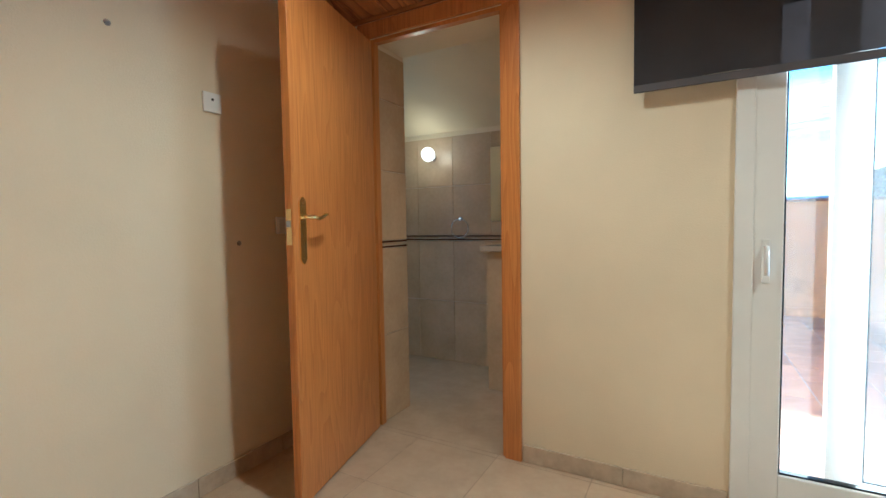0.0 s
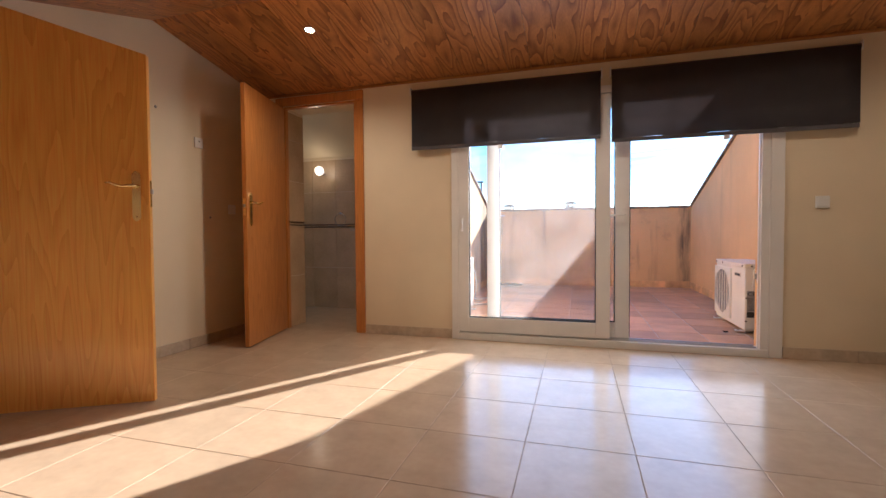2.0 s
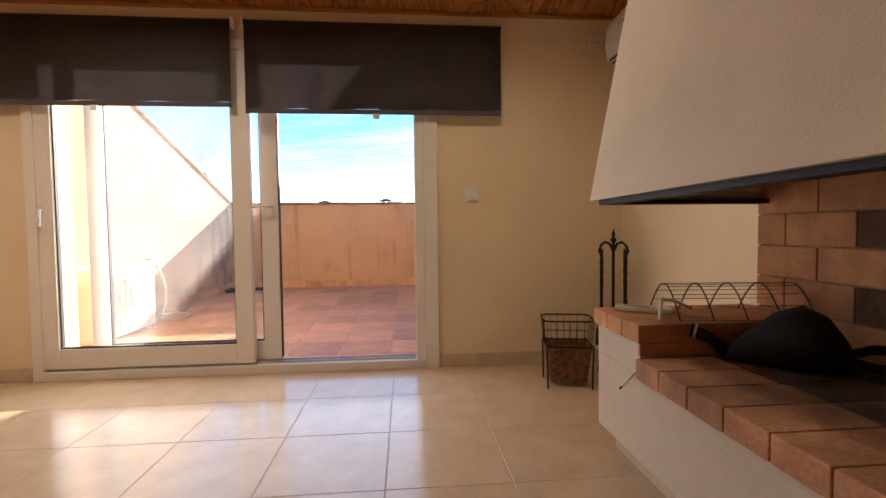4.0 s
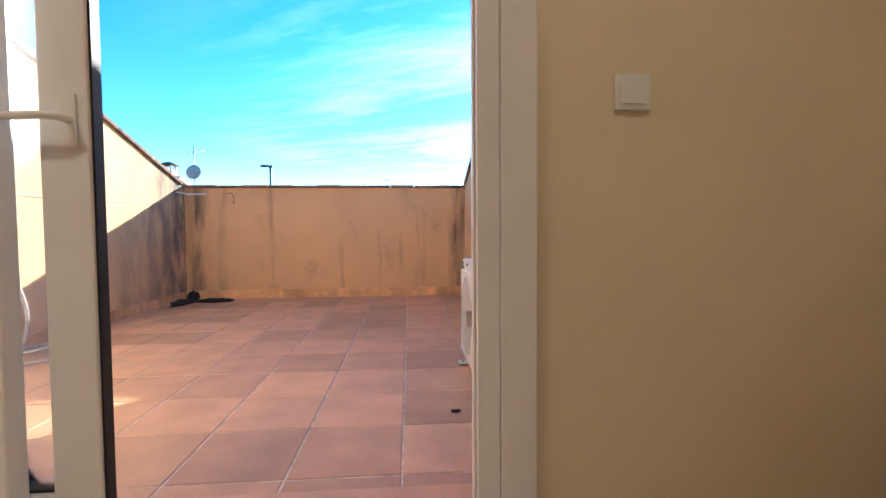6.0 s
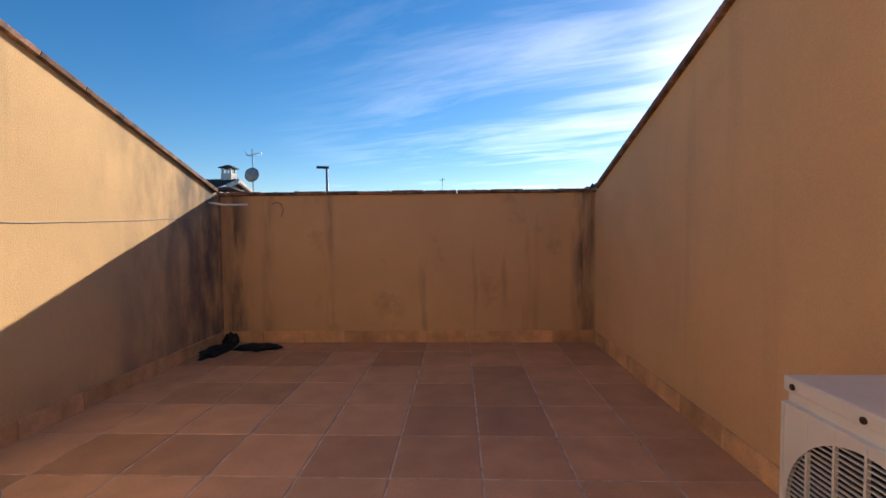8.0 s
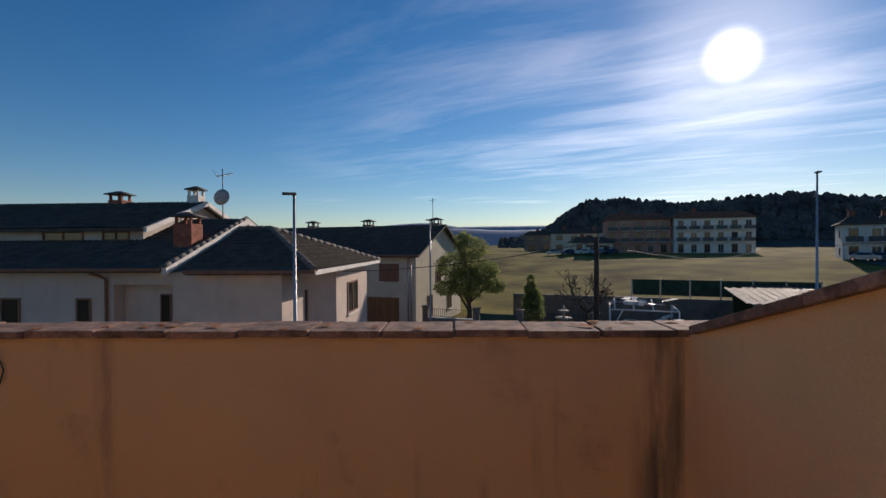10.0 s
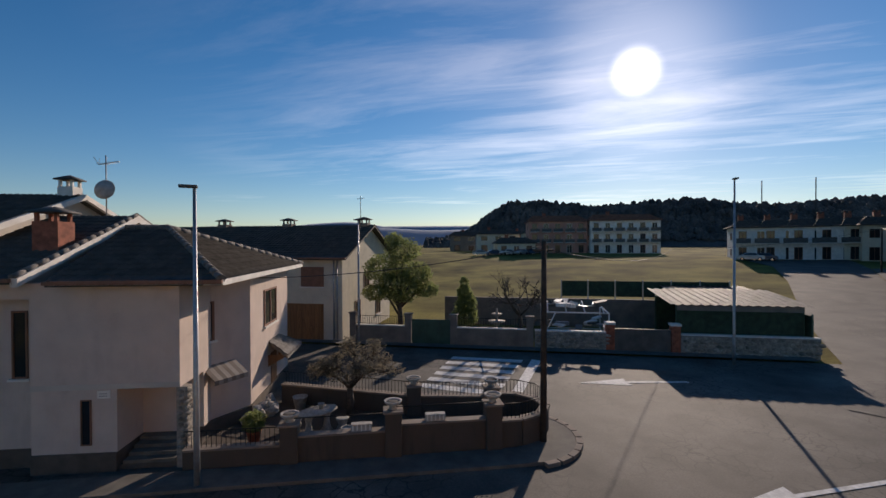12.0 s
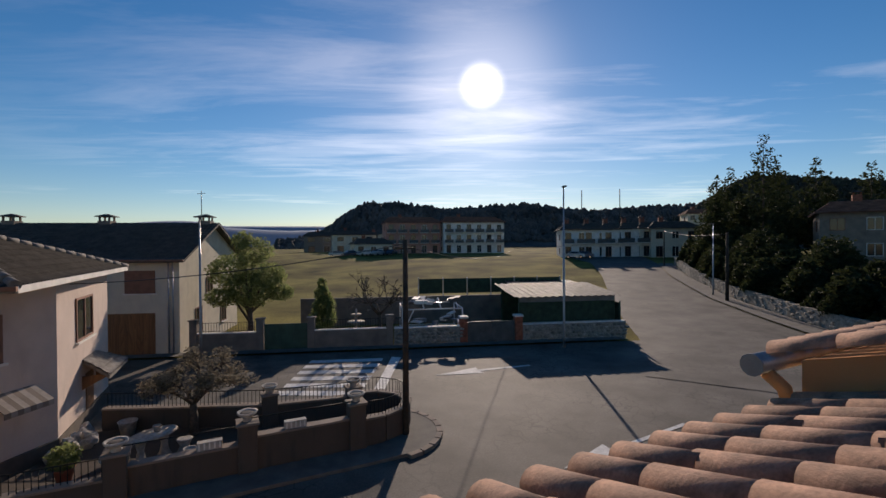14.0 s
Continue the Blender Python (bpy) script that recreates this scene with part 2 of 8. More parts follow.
PLASTER = mat("cream_wall_paint", (0.80, 0.68, 0.48), 0.75, vary=0.03, scale=2.0, fine=160, bump=0.25)
TERRA = mat("terracotta_tile", (0.61, 0.335, 0.175), 0.55, vary=0.07, scale=5, fine=120, bump=0.2, rand=0.19, stain=0.14)
GROUT = mat("beige_grout", (0.38, 0.29, 0.20), 0.9, vary=0.15, scale=14)
MARBLE = mat("cream_marble_tile", (0.56, 0.42, 0.285), 0.17, vary=0.04, scale=7, fine=30, bump=0.0, rand=0.03)
PVC = mat("white_pvc", (0.82, 0.80, 0.76), 0.35, vary=0.02, bump=0.03)
PINE = wood("varnished_pine_board", (0.50, 0.20, 0.055), (0.21, 0.06, 0.015), "y", 1.5, 0.34, 0.25)
OAK = wood("varnished_oak", (0.92, 0.48, 0.10), (0.82, 0.38, 0.07), "z", 1.7, 0.28, 0.5, rings=10, rand=0.05)
OAKX = wood("varnished_oak_cross", (0.47, 0.20, 0.055), (0.34, 0.13, 0.03), "x", 0.8, 0.3, 0.4, rings=8, rand=0.05)
GLASS = glass()
FABRIC = mat("dark_grey_fabric", (0.105, 0.095, 0.10), 0.85, vary=0.05, fine=700, bump=0.3)
WHITE = mat("white_plastic", (0.80, 0.79, 0.75), 0.35, vary=0.02, bump=0.02)
HOUSE = mat("pale_house_render", (0.52, 0.46, 0.40), 0.9, vary=0.06, scale=0.7, fine=40, bump=0.3)
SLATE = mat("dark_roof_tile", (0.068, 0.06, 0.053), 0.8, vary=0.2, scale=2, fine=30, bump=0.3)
ASPHALT = mat("asphalt", (0.10, 0.087, 0.072), 0.8, vary=0.28, scale=0.5, fine=18, bump=0.9, stain=0.3, spec=0.4)


def add_cracks(m, scale, width, depth):
    """A net of thin dark cracks, broken up in patches."""
    nt = m.node_tree
    L = nt.links.new
    b = nt.nodes["Principled BSDF"]
    col = b.inputs["Base Color"].links[0].from_socket
    co = nt.nodes.new("ShaderNodeNewGeometry").outputs["Position"]
    warp = nt.nodes.new("ShaderNodeTexNoise")
    warp.inputs["Scale"].default_value, warp.inputs["Detail"].default_value = 1.5, 4
    L(co, warp.inputs["Vector"])
    bend = nt.nodes.new("ShaderNodeVectorMath")
    bend.operation = "MULTIPLY_ADD"
    bend.inputs[1].default_value = (0.7, 0.7, 0.7)
    L(warp.outputs["Color"], bend.inputs[0])
    L(co, bend.inputs[2])
    vor = nt.nodes.new("ShaderNodeTexVoronoi")
    vor.feature = "DISTANCE_TO_EDGE"
    vor.inputs["Scale"].default_value = scale
    L(bend.outputs[0], vor.inputs["Vector"])
    line = nt.nodes.new("ShaderNodeMapRange")
    line.inputs["From Min"].default_value, line.inputs["From Max"].default_value = 0.0, width
    line.inputs["To Min"].default_value, line.inputs["To Max"].default_value = depth, 0.0
    L(vor.outputs["Distance"], line.inputs["Value"])
    area = nt.nodes.new("ShaderNodeTexNoise")
    area.inputs["Scale"].default_value, area.inputs["Detail"].default_value = 0.22, 3
    L(co, area.inputs["Vector"])
    where = nt.nodes.new("ShaderNodeMapRange")
    where.inputs["From Min"].default_value, where.inputs["From Max"].default_value = 0.42, 0.56
    L(area.outputs["Fac"], where.inputs["Value"])
    f = nt.nodes.new("ShaderNodeMath")
    f.operation = "MULTIPLY"
    L(line.outputs[0], f.inputs[0])
    L(where.outputs[0], f.inputs[1])
    mix = nt.nodes.new("ShaderNodeMix")
    mix.data_type = "RGBA"
    mix.inputs["B"].default_value = (0.018, 0.016, 0.014, 1)
    L(f.outputs[0], mix.inputs["Factor"])
    L(col, mix.inputs["A"])
    L(mix.outputs["Result"], b.inputs["Base Color"])


add_cracks(ASPHALT, 1.7, 0.05, 0.95)
JOINT = mat("pale_mortar", (0.68, 0.55, 0.44), 0.95, vary=0.2, scale=14)
# darker copy of the oak: shade on the bathroom door painted into the colour
OAK_SHADED = wood("shaded_varnished_oak", (0.56, 0.22, 0.05), (0.48, 0.17, 0.036), "z", 1.7, 0.3, 0.4, rings=10, rand=0.05)


def plaster(name, base, grime_shade, amount, streaks=1.0, runs=()):
    """Outdoor render with grainy relief, broad patches and rain streaks that run down."""
    m = bpy.data.materials.new(name)
    m.use_nodes = True
    nt = m.node_tree
    L = nt.links.new
    b = nt.nodes["Principled BSDF"]
    co = nt.nodes.new("ShaderNodeNewGeometry").outputs["Position"]

    def noise_at(scale, vec=(1, 1, 1), detail=6.0, rough=0.55):
        mp = nt.nodes.new("ShaderNodeMapping")
        mp.inputs["Scale"].default_value = vec
        L(co, mp.inputs["Vector"])
        n = nt.nodes.new("ShaderNodeTexNoise")
        n.inputs["Scale"].default_value, n.inputs["Detail"].default_value, n.inputs["Roughness"].default_value = scale, detail, rough
        L(mp.outputs[0], n.inputs["Vector"])
        return n.outputs["Fac"]

    def span(v, a, c, to=1.0):
        r = nt.nodes.new("ShaderNodeMapRange")
        r.inputs["From Min"].default_value, r.inputs["From Max"].default_value, r.inputs["To Max"].default_value = a, c, to
        L(v, r.inputs["Value"])
        return r.outputs[0]

    def blend(f, a, c):
        x = nt.nodes.new("ShaderNodeMix")
        x.data_type = "RGBA"
        L(f, x.inputs["Factor"])
        for k, v in (("A", a), ("B", c)):
            if isinstance(v, tuple):
                x.inputs[k].default_value = (*v, 1)
            else:
                L(v, x.inputs[k])
        return x.outputs["Result"]
    fine = noise_at(190, detail=2)
    col = blend(span(noise_at(1.3), 0.3, 0.7), tuple(c * 0.9 for c in base), tuple(c * 1.06 for c in base))
    col = blend(span(noise_at(1.0, (5.5 * streaks, 5.5 * streaks, 0.55), 7), 0.56, 0.78, amount), col, grime_shade)
    col = blend(span(noise_at(2.2, detail=9, rough=0.7), 0.58, 0.8, amount * 0.8), col, grime_shade)
    # runs of grime, or grime with painted shade: axis, middle, half width, strength
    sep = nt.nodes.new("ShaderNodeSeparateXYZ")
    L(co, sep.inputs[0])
    run_noise = noise_at(1.0, (9, 4, 1.6), 8, 0.65)
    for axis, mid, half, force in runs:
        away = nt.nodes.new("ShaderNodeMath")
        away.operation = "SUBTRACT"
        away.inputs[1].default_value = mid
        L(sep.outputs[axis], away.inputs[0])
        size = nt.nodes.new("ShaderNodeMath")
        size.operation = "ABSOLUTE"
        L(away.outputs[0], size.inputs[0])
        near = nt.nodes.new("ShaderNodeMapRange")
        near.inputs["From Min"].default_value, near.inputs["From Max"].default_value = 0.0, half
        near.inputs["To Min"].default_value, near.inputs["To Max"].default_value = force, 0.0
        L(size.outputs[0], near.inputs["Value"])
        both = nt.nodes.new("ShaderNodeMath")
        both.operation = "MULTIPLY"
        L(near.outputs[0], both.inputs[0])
        L(span(run_noise, 0.36, 0.62), both.inputs[1])
        col = blend(both.outputs[0], col, grime_shade)
    g = nt.nodes.new("ShaderNodeMix")
    g.data_type, g.blend_type = "RGBA", "OVERLAY"
    g.inputs["Factor"].default_value = 0.22
    L(col, g.inputs["A"])
    L(fine, g.inputs["B"])
    L(g.outputs["Result"], b.inputs["Base Color"])
    b.inputs["Roughness"].default_value = 0.92
    bp = nt.nodes.new("ShaderNodeBump")
    bp.inputs["Strength"].default_value, bp.inputs["Distance"].default_value = 0.45, 0.004
    L(fine, bp.inputs["Height"])
    L(bp.outputs["Normal"], b.inputs["Normal"])
    return m


OCHRE = plaster("ochre_render", (0.76, 0.47, 0.225), (0.24, 0.17, 0.12), 0.2)
OCHRE_OLD = plaster("weathered_ochre_render", (0.68, 0.43, 0.22), (0.11, 0.085, 0.065), 0.6, 1.0, (("X", -1.60, 0.17, 0.95), ("X", 1.57, 0.12, 0.95), ("X", 1.66, 0.05, 0.8), ("X", -0.72, 0.06, 0.6), ("X", -1.30, 0.08, 0.5)))
BRASS = mat("polished_brass", (0.96, 0.79, 0.40), 0.17, 1.0, vary=0.05, bump=0.0)
STEEL = mat("brushed_steel", (0.55, 0.55, 0.55), 0.3, 1.0, vary=0.05)
CHROME = mat("chrome", (0.75, 0.75, 0.76), 0.1, 1.0, vary=0.02, bump=0)
IRON = mat("black_wrought_iron", (0.018, 0.017, 0.016), 0.55, 0.6, vary=0.2)
BLACK = mat("black_rubber", (0.012, 0.012, 0.013), 0.6, vary=0.1)
BRICK = mat("orange_fire_brick", (0.60, 0.295, 0.14), 0.85, vary=0.14, scale=9, fine=90, bump=0.4, rand=0.16, stain=0.35)
SOOT = mat("sooty_fire_brick", (0.14, 0.078, 0.046), 0.95, vary=0.3, scale=6, fine=70, bump=0.5, rand=0.3)
SKIRT = mat("cream_skirting_tile", (0.60, 0.49, 0.36), 0.22, vary=0.08, scale=9, fine=40, bump=0.02, rand=0.05)
BATH = mat("beige_wall_tile", (0.62, 0.45, 0.28), 0.25, vary=0.06, scale=4, fine=40, bump=0.02, rand=0.05)
BAND = mat("dark_brown_border_tile", (0.10, 0.045, 0.03), 0.25, vary=0.15)
WICKER = mat("brown_wicker", (0.20, 0.085, 0.035), 0.7, vary=0.3, scale=40, fine=120, bump=0.5)
CREAM = mat("cream_plastic", (0.70, 0.66, 0.56), 0.4, vary=0.03, bump=0.02)
CASING = mat("off_white_enamel", (0.80, 0.77, 0.70), 0.38, vary=0.04, scale=3, bump=0.03, stain=0.12)
GREYHOSE = mat("grey_hose_plastic", (0.36, 0.34, 0.32), 0.6, vary=0.1)
PAPER = mat("grey_rating_plate", (0.30, 0.30, 0.30), 0.5, vary=0.1, scale=20)
INK = mat("black_print", (0.02, 0.02, 0.02), 0.6, vary=0.05)
MORTAR = mat("grey_mortar", (0.30, 0.26, 0.22), 0.95, vary=0.15, scale=10)
COPING = mat("weathered_clay_coping", (0.27, 0.155, 0.105), 0.9, vary=0.3, scale=14, fine=80, bump=0.6, rand=0.2, stain=0.5)
CLAYJOINT = mat("sandy_clay_joint", (0.34, 0.22, 0.13), 0.95, vary=0.15, scale=10)
LICHEN = mat("orange_lichen", (0.45, 0.14, 0.03), 0.95, vary=0.3, scale=40, bump=0.6)
RAG = mat("black_sodden_cloth", (0.02, 0.018, 0.017), 0.9, vary=0.3, scale=20, bump=0.6)
DARKROOM = mat("grey_landing_paint", (0.42, 0.40, 0.37), 0.85, vary=0.05)
MIRROR = mat("mirror", (0.9, 0.9, 0.9), 0.01, 1.0, vary=0.0, bump=0)

# ---- the attic room: walls, floor and ceiling ----
XL, XR, YS = -3.12, 2.49, -4.60      # side walls, low wall behind
RY, RZ, ZN = -1.165, 2.48, 2.257     # crease of the ceiling; ceiling at the window wall
SLOPE_S = 0.313
ZS = RZ - SLOPE_S * (RY - YS)
WALL = 0.33
FZ = -0.02                           # terrace floor
TXL, TXR, TY = -1.73, 1.687, 4.645   # terrace walls
PARAPET = 1.34
WX0, WX1, WTOP = -1.18, 1.26, 2.05   # terrace door opening
BX0, BX1, BTOP = -2.86, -2.09, 2.14  # bathroom door opening
DY0, DY1 = -3.15, -2.30              # landing door opening


def ceiling_at(y):
    return ZN + (RZ - ZN) * y / RY if y > RY else RZ - SLOPE_S * (RY - y)


def build_room():
    slab = setting(bpart("floor", (XL - 0.12, XR + 0.2, YS - 0.2, 0.0, -0.25, -0.0012), GROUT), "polished cream marble tiles with thin joints", "floor")
    bm = bmesh.new()
    for a, b, z0, z1 in ((XL - 0.12, BX0, 0, 2.6), (BX0, BX1, BTOP, 2.6), (BX1, WX0, 0, 2.6), (WX0, WX1, WTOP, 2.6), (WX1, XR + 0.2, 0, 2.6)):
        box(bm, a, b, 0, WALL - 0.02, z0 - (0.25 if z0 == 0 else 0), z1)
    setting(part("wall_north", bm, PLASTER), "cream painted plaster wall round the terrace door", "wall")
    bm = bmesh.new()
    box(bm, XL - 0.12, XL, DY1, 0, -0.25, 2.7)
    box(bm, XL - 0.12, XL, YS, DY0, -0.25, 2.7)
    prism(bm, [(DY0, ceiling_at(DY0) - 0.02), (DY1, ceiling_at(DY1) - 0.02), (DY1, 2.7), (DY0, 2.7)], "x", XL - 0.12, XL)
    setting(part("wall_west", bm, PLASTER), "cream painted plaster wall under the slope", "wall")
    setting(bpart("wall_east", (XR, XR + 0.2, YS, 0, -0.25, 2.7), PLASTER), "cream painted plaster wall beside the fireplace", "wall")
    setting(bpart("wall_south", (XL - 0.12, XR + 0.2, YS - 0.2, YS, -0.25, 2.7), PLASTER), "low cream plaster wall under the slope", "wall")
    # boards of the ceiling, one mesh
    bm = bmesh.new()
    prism(bm, [(0, ZN + 0.012), (RY, RZ + 0.012), (YS, ZS + 0.012), (YS, ZS + 0.16), (RY, RZ + 0.16), (0, ZN + 0.16)], "x", XL - 0.1, XR + 0.1)
    w = 0.187
    n = int((XR - XL) / w) + 1
    for i in range(n):
        x0 = XL + i * w
        x1 = min(x0 + w - 0.003, XR)
        for y0, y1 in ((RY + 0.001, -0.001), (YS + 0.001, RY - 0.001)):
            z0, z1 = ceiling_at(y0), ceiling_at(y1)
            vs = box(bm, x0, x1, y0, y1, 0, 0.012)
            for v in vs:
                v.co.z += z0 + (z1 - z0) * (v.co.y - y0) / (y1 - y0)
    setting(part("ceiling", bm, PINE), "sloped ceiling of varnished flame-grained pine boards", "ceiling")
    setting(bpart("roof_slab", (XL - 0.3, XR + 0.3, YS - 0.3, WALL - 0.02, 2.72, 2.9), OCHRE), "roof slab over the attic", "roof")
    # thin pine trim at the foot of the slope
    setting(bpart("trim", (XL + 0.005, XR - 0.005, -0.016, -0.002, ZN - 0.025, ZN - 0.003), OAKX, None, "", 0.003), "thin varnished wood ceiling trim", "trim")
    # skirting
    sk = thing("baseboard", "cream marble skirting tiles along the walls", "skirting", kind="structure")
    for a, b in ((BX1 + 0.085, WX0 - 0.005), (WX1 + 0.005, XR - 0.012)):
        x = a
        while x < b - 0.02:
            e = min(x + 0.443, b)
            bpart("tile", (x, e - 0.002, -0.011, -0.001, 0.001, 0.082), SKIRT, sk, bevel=0.003)
            x = e
    for a, b in ((DY1 + 0.06, -0.002), (YS + 0.01, DY0 - 0.06)):
        y = a
        while y < b - 0.02:
            e = min(y + 0.443, b)
            bpart("tile", (XL + 0.001, XL + 0.011, y, e - 0.002, 0.001, 0.082), SKIRT, sk, bevel=0.003)
            y = e
    y = YS + 0.01
    while y < -0.02:
        e = min(y + 0.443, -0.012)
        if e < -3.0 or y > -1.1:
            bpart("tile", (XR - 0.011, XR - 0.001, y, e - 0.002, 0.001, 0.082), SKIRT, sk, bevel=0.003)
        y = e
    return slab


ROOM_FLOOR = build_room()


def build_terrace_shell():
    slab = setting(bpart("terrace_floor", (TXL - 0.3, TXR + 0.3, 0.0, TY + 0.2, FZ - 0.3, FZ - 0.003), JOINT), "terracotta tiles with pale mortar joints", "floor")
    setting(ppart("terrace_wall_west", [(0.31, FZ - 0.3), (TY + 0.19, FZ - 0.3), (TY + 0.19, PARAPET - 0.05), (TY, PARAPET - 0.004), (0.31, PARAPET + (TY - 0.31) * 0.334)], "x", TXL - 0.2, TXL, OCHRE_W), "sloped ochre rendered terrace wall, dirt and painted shade near the corner", "wall")
    setting(ppart("terrace_wall_east", [(0.31, FZ - 0.3), (TY + 0.19, FZ - 0.3), (TY + 0.19, PARAPET - 0.05), (TY, PARAPET - 0.004), (0.31, PARAPET + (TY - 0.31) * 0.334)], "x", TXR, TXR + 0.2, OCHRE), "sloped ochre rendered terrace wall", "wall")
    setting(bpart("parapet", (TXL - 0.19, TXR + 0.19, TY + 0.002, TY + 0.185, FZ - 0.3, PARAPET - 0.006), OCHRE_OLD), "rain-streaked ochre rendered parapet wall", "wall")
    # the house wall seen from outside, round the door
    bm = bmesh.new()
    for a, b, z0, z1 in ((TXL - 0.2, WX0 - 0.02, FZ, 2.9), (WX1 - 0.058, TXR + 0.2, FZ, 2.9), (WX0 - 0.02, WX1 - 0.04, WTOP, 2.9)):
        box(bm, a, b, WALL - 0.02, WALL, z0, z1)
    box(bm, WX1 - 0.06, WX1 - 0.001, 0.063, WALL, FZ, WTOP)
    box(bm, WX0 + 0.001, WX0 + 0.03, 0.12, WALL, FZ, WTOP)
    setting(part("wall_outer", bm, OCHRE), "ochre rendered house wall and door reveal", "wall")
    setting(bpart("threshold", (WX0 + 0.03, WX1 - 0.06, 0.112, WALL + 0.02, FZ - 0.012, FZ + 0.02), TERRA, None, "", 0.004), "terracotta door threshold", "threshold")
    # skirting tiles
    sk = thing("terrace_skirting", "ochre terracotta skirting tiles along the terrace walls", "skirting", kind="structure")
    w = (TXR - TXL) / 9
    for i in range(9):
        bpart("tile", (TXL + i * w + 0.003, TXL + (i + 1) * w - 0.003, TY - 0.012, TY, FZ, FZ + 0.105 + 0.004 * (i % 3)), TILE_SK, sk, bevel=0.003)
    n = 11
    for x0, x1 in ((TXL, TXL + 0.012), (TXR - 0.012, TXR)):
        for i in range(n):
            a = WALL + (TY - 0.015 - WALL) * i / n
            b = WALL + (TY - 0.015 - WALL) * (i + 1) / n
            bpart("tile", (x0, x1, a + 0.003, b - 0.003, FZ, FZ + 0.105), TILE_SK, sk, bevel=0.003)
    # coping
    cp = thing("coping", "weathered clay coping tiles with lichen on the walls", "coping", kind="structure")
    w = 0.297
    k = 0
    x = 0.152 - w * 7
    while x < TXR + 0.2:
        dz = 0.003 * math.sin(k * 2.3)
        bpart("coping_tile", (x + 0.004, x + w - 0.004, TY - 0.03, TY + 0.20, PARAPET - 0.004 + dz, PARAPET + 0.026 + dz), COPING, cp, bevel=0.005)
        x += w
        k += 1
    s = math.atan(0.334)
    for xc in (TXL - 0.1, TXR + 0.1):
        L = (TY - 0.4) / math.cos(s)
        n = int(L / 0.297)
        for i in range(n):
            a = i * 0.297 + 0.06
            m = Matrix.Translation((xc, TY - 0.03, PARAPET + 0.012)) @ Matrix.Rotation(-s, 4, "X")
            bpart("coping_tile", (-0.13, 0.13, -a - 0.293, -a, -0.010, 0.022), COPING, cp, bevel=0.004, m=m)
    rng = random.Random(4)
    for i in range(46):
        bm = bmesh.new()
        r = rng.uniform(0.006, 0.028)
        cx, cy = rng.uniform(-1.6, 1.7), rng.uniform(TY - 0.01, TY + 0.18)
        ring = [bm.verts.new((cx + r * rng.uniform(0.7, 1.3) * math.cos(q * math.tau / 9), cy + r * 0.7 * rng.uniform(0.7, 1.3) * math.sin(q * math.tau / 9), PARAPET + 0.031)) for q in range(9)]
        top = bm.verts.new((cx, cy, PARAPET + 0.034))
        for q in range(9):
            bm.faces.new((ring[q], ring[(q + 1) % 9], top))
        part("lichen", bm, LICHEN, cp)
    return slab


# Y runs: corner dirt plus painted corner shade; Z run: darker towards the floor
OCHRE_W = plaster("stained_shaded_ochre_render", (0.70, 0.465, 0.225), (0.12, 0.105, 0.095), 0.4, 0.6, (("Y", 4.65, 1.7, 1.0), ("Y", 4.65, 0.8, 0.8), ("Z", -0.02, 0.30, 0.5)))
TILE_SK = mat("ochre_skirting_tile", (0.72, 0.42, 0.20), 0.7, vary=0.14, scale=7, fine=90, bump=0.2, rand=0.2)
TERRACE_FLOOR = build_terrace_shell()


# ---- doors and windows ----
def plate_handle(parent, m, side=1):
    """A long brass backplate with a curled lever and two screws; local x along the leaf towards its hinge, y out of the face."""
    bm = bmesh.new()
    w, hgt = 0.021, 0.115
    pts = [(-w, -hgt), (-w * 0.55, -hgt - 0.012), (0, -hgt - 0.02), (w * 0.55, -hgt - 0.012), (w, -hgt), (w, hgt), (w * 0.55, hgt + 0.012), (0, hgt + 0.02), (-w * 0.55, hgt + 0.012), (-w, hgt)]
    prism(bm, pts, "y", 0.0, 0.006)
    for v in bm.verts:
        v.co = m @ v.co
    plate = part("handle_plate", bm, BRASS, parent, "polished brass backplate")
    bm = bmesh.new()
    pts = [(0, 0.005, 0.055), (0, 0.03, 0.055), (0.02, 0.044, 0.053), (0.05, 0.047, 0.048), (0.08, 0.047, 0.055), (0.105, 0.047, 0.066), (0.125, 0.045, 0.067)]
    tube(bm, pts, 0.008, 10, taper=[0.011, 0.009, 0.009, 0.008, 0.008, 0.0075, 0.005])
    for v in bm.verts:
        v.co = m @ v.co
    part("lever", bm, BRASS, plate, "curled brass lever")
    for z in (-0.11, 0.11):
        bm = bmesh.new()
        lathe(bm, [(0.004, 0), (0.004, 0.002), (0.002, 0.003)], 8, m @ Matrix.Translation((0, 0.006, z)) @ Matrix.Rotation(-math.pi / 2, 4, "X"))
        part("screw", bm, BRASS, plate)


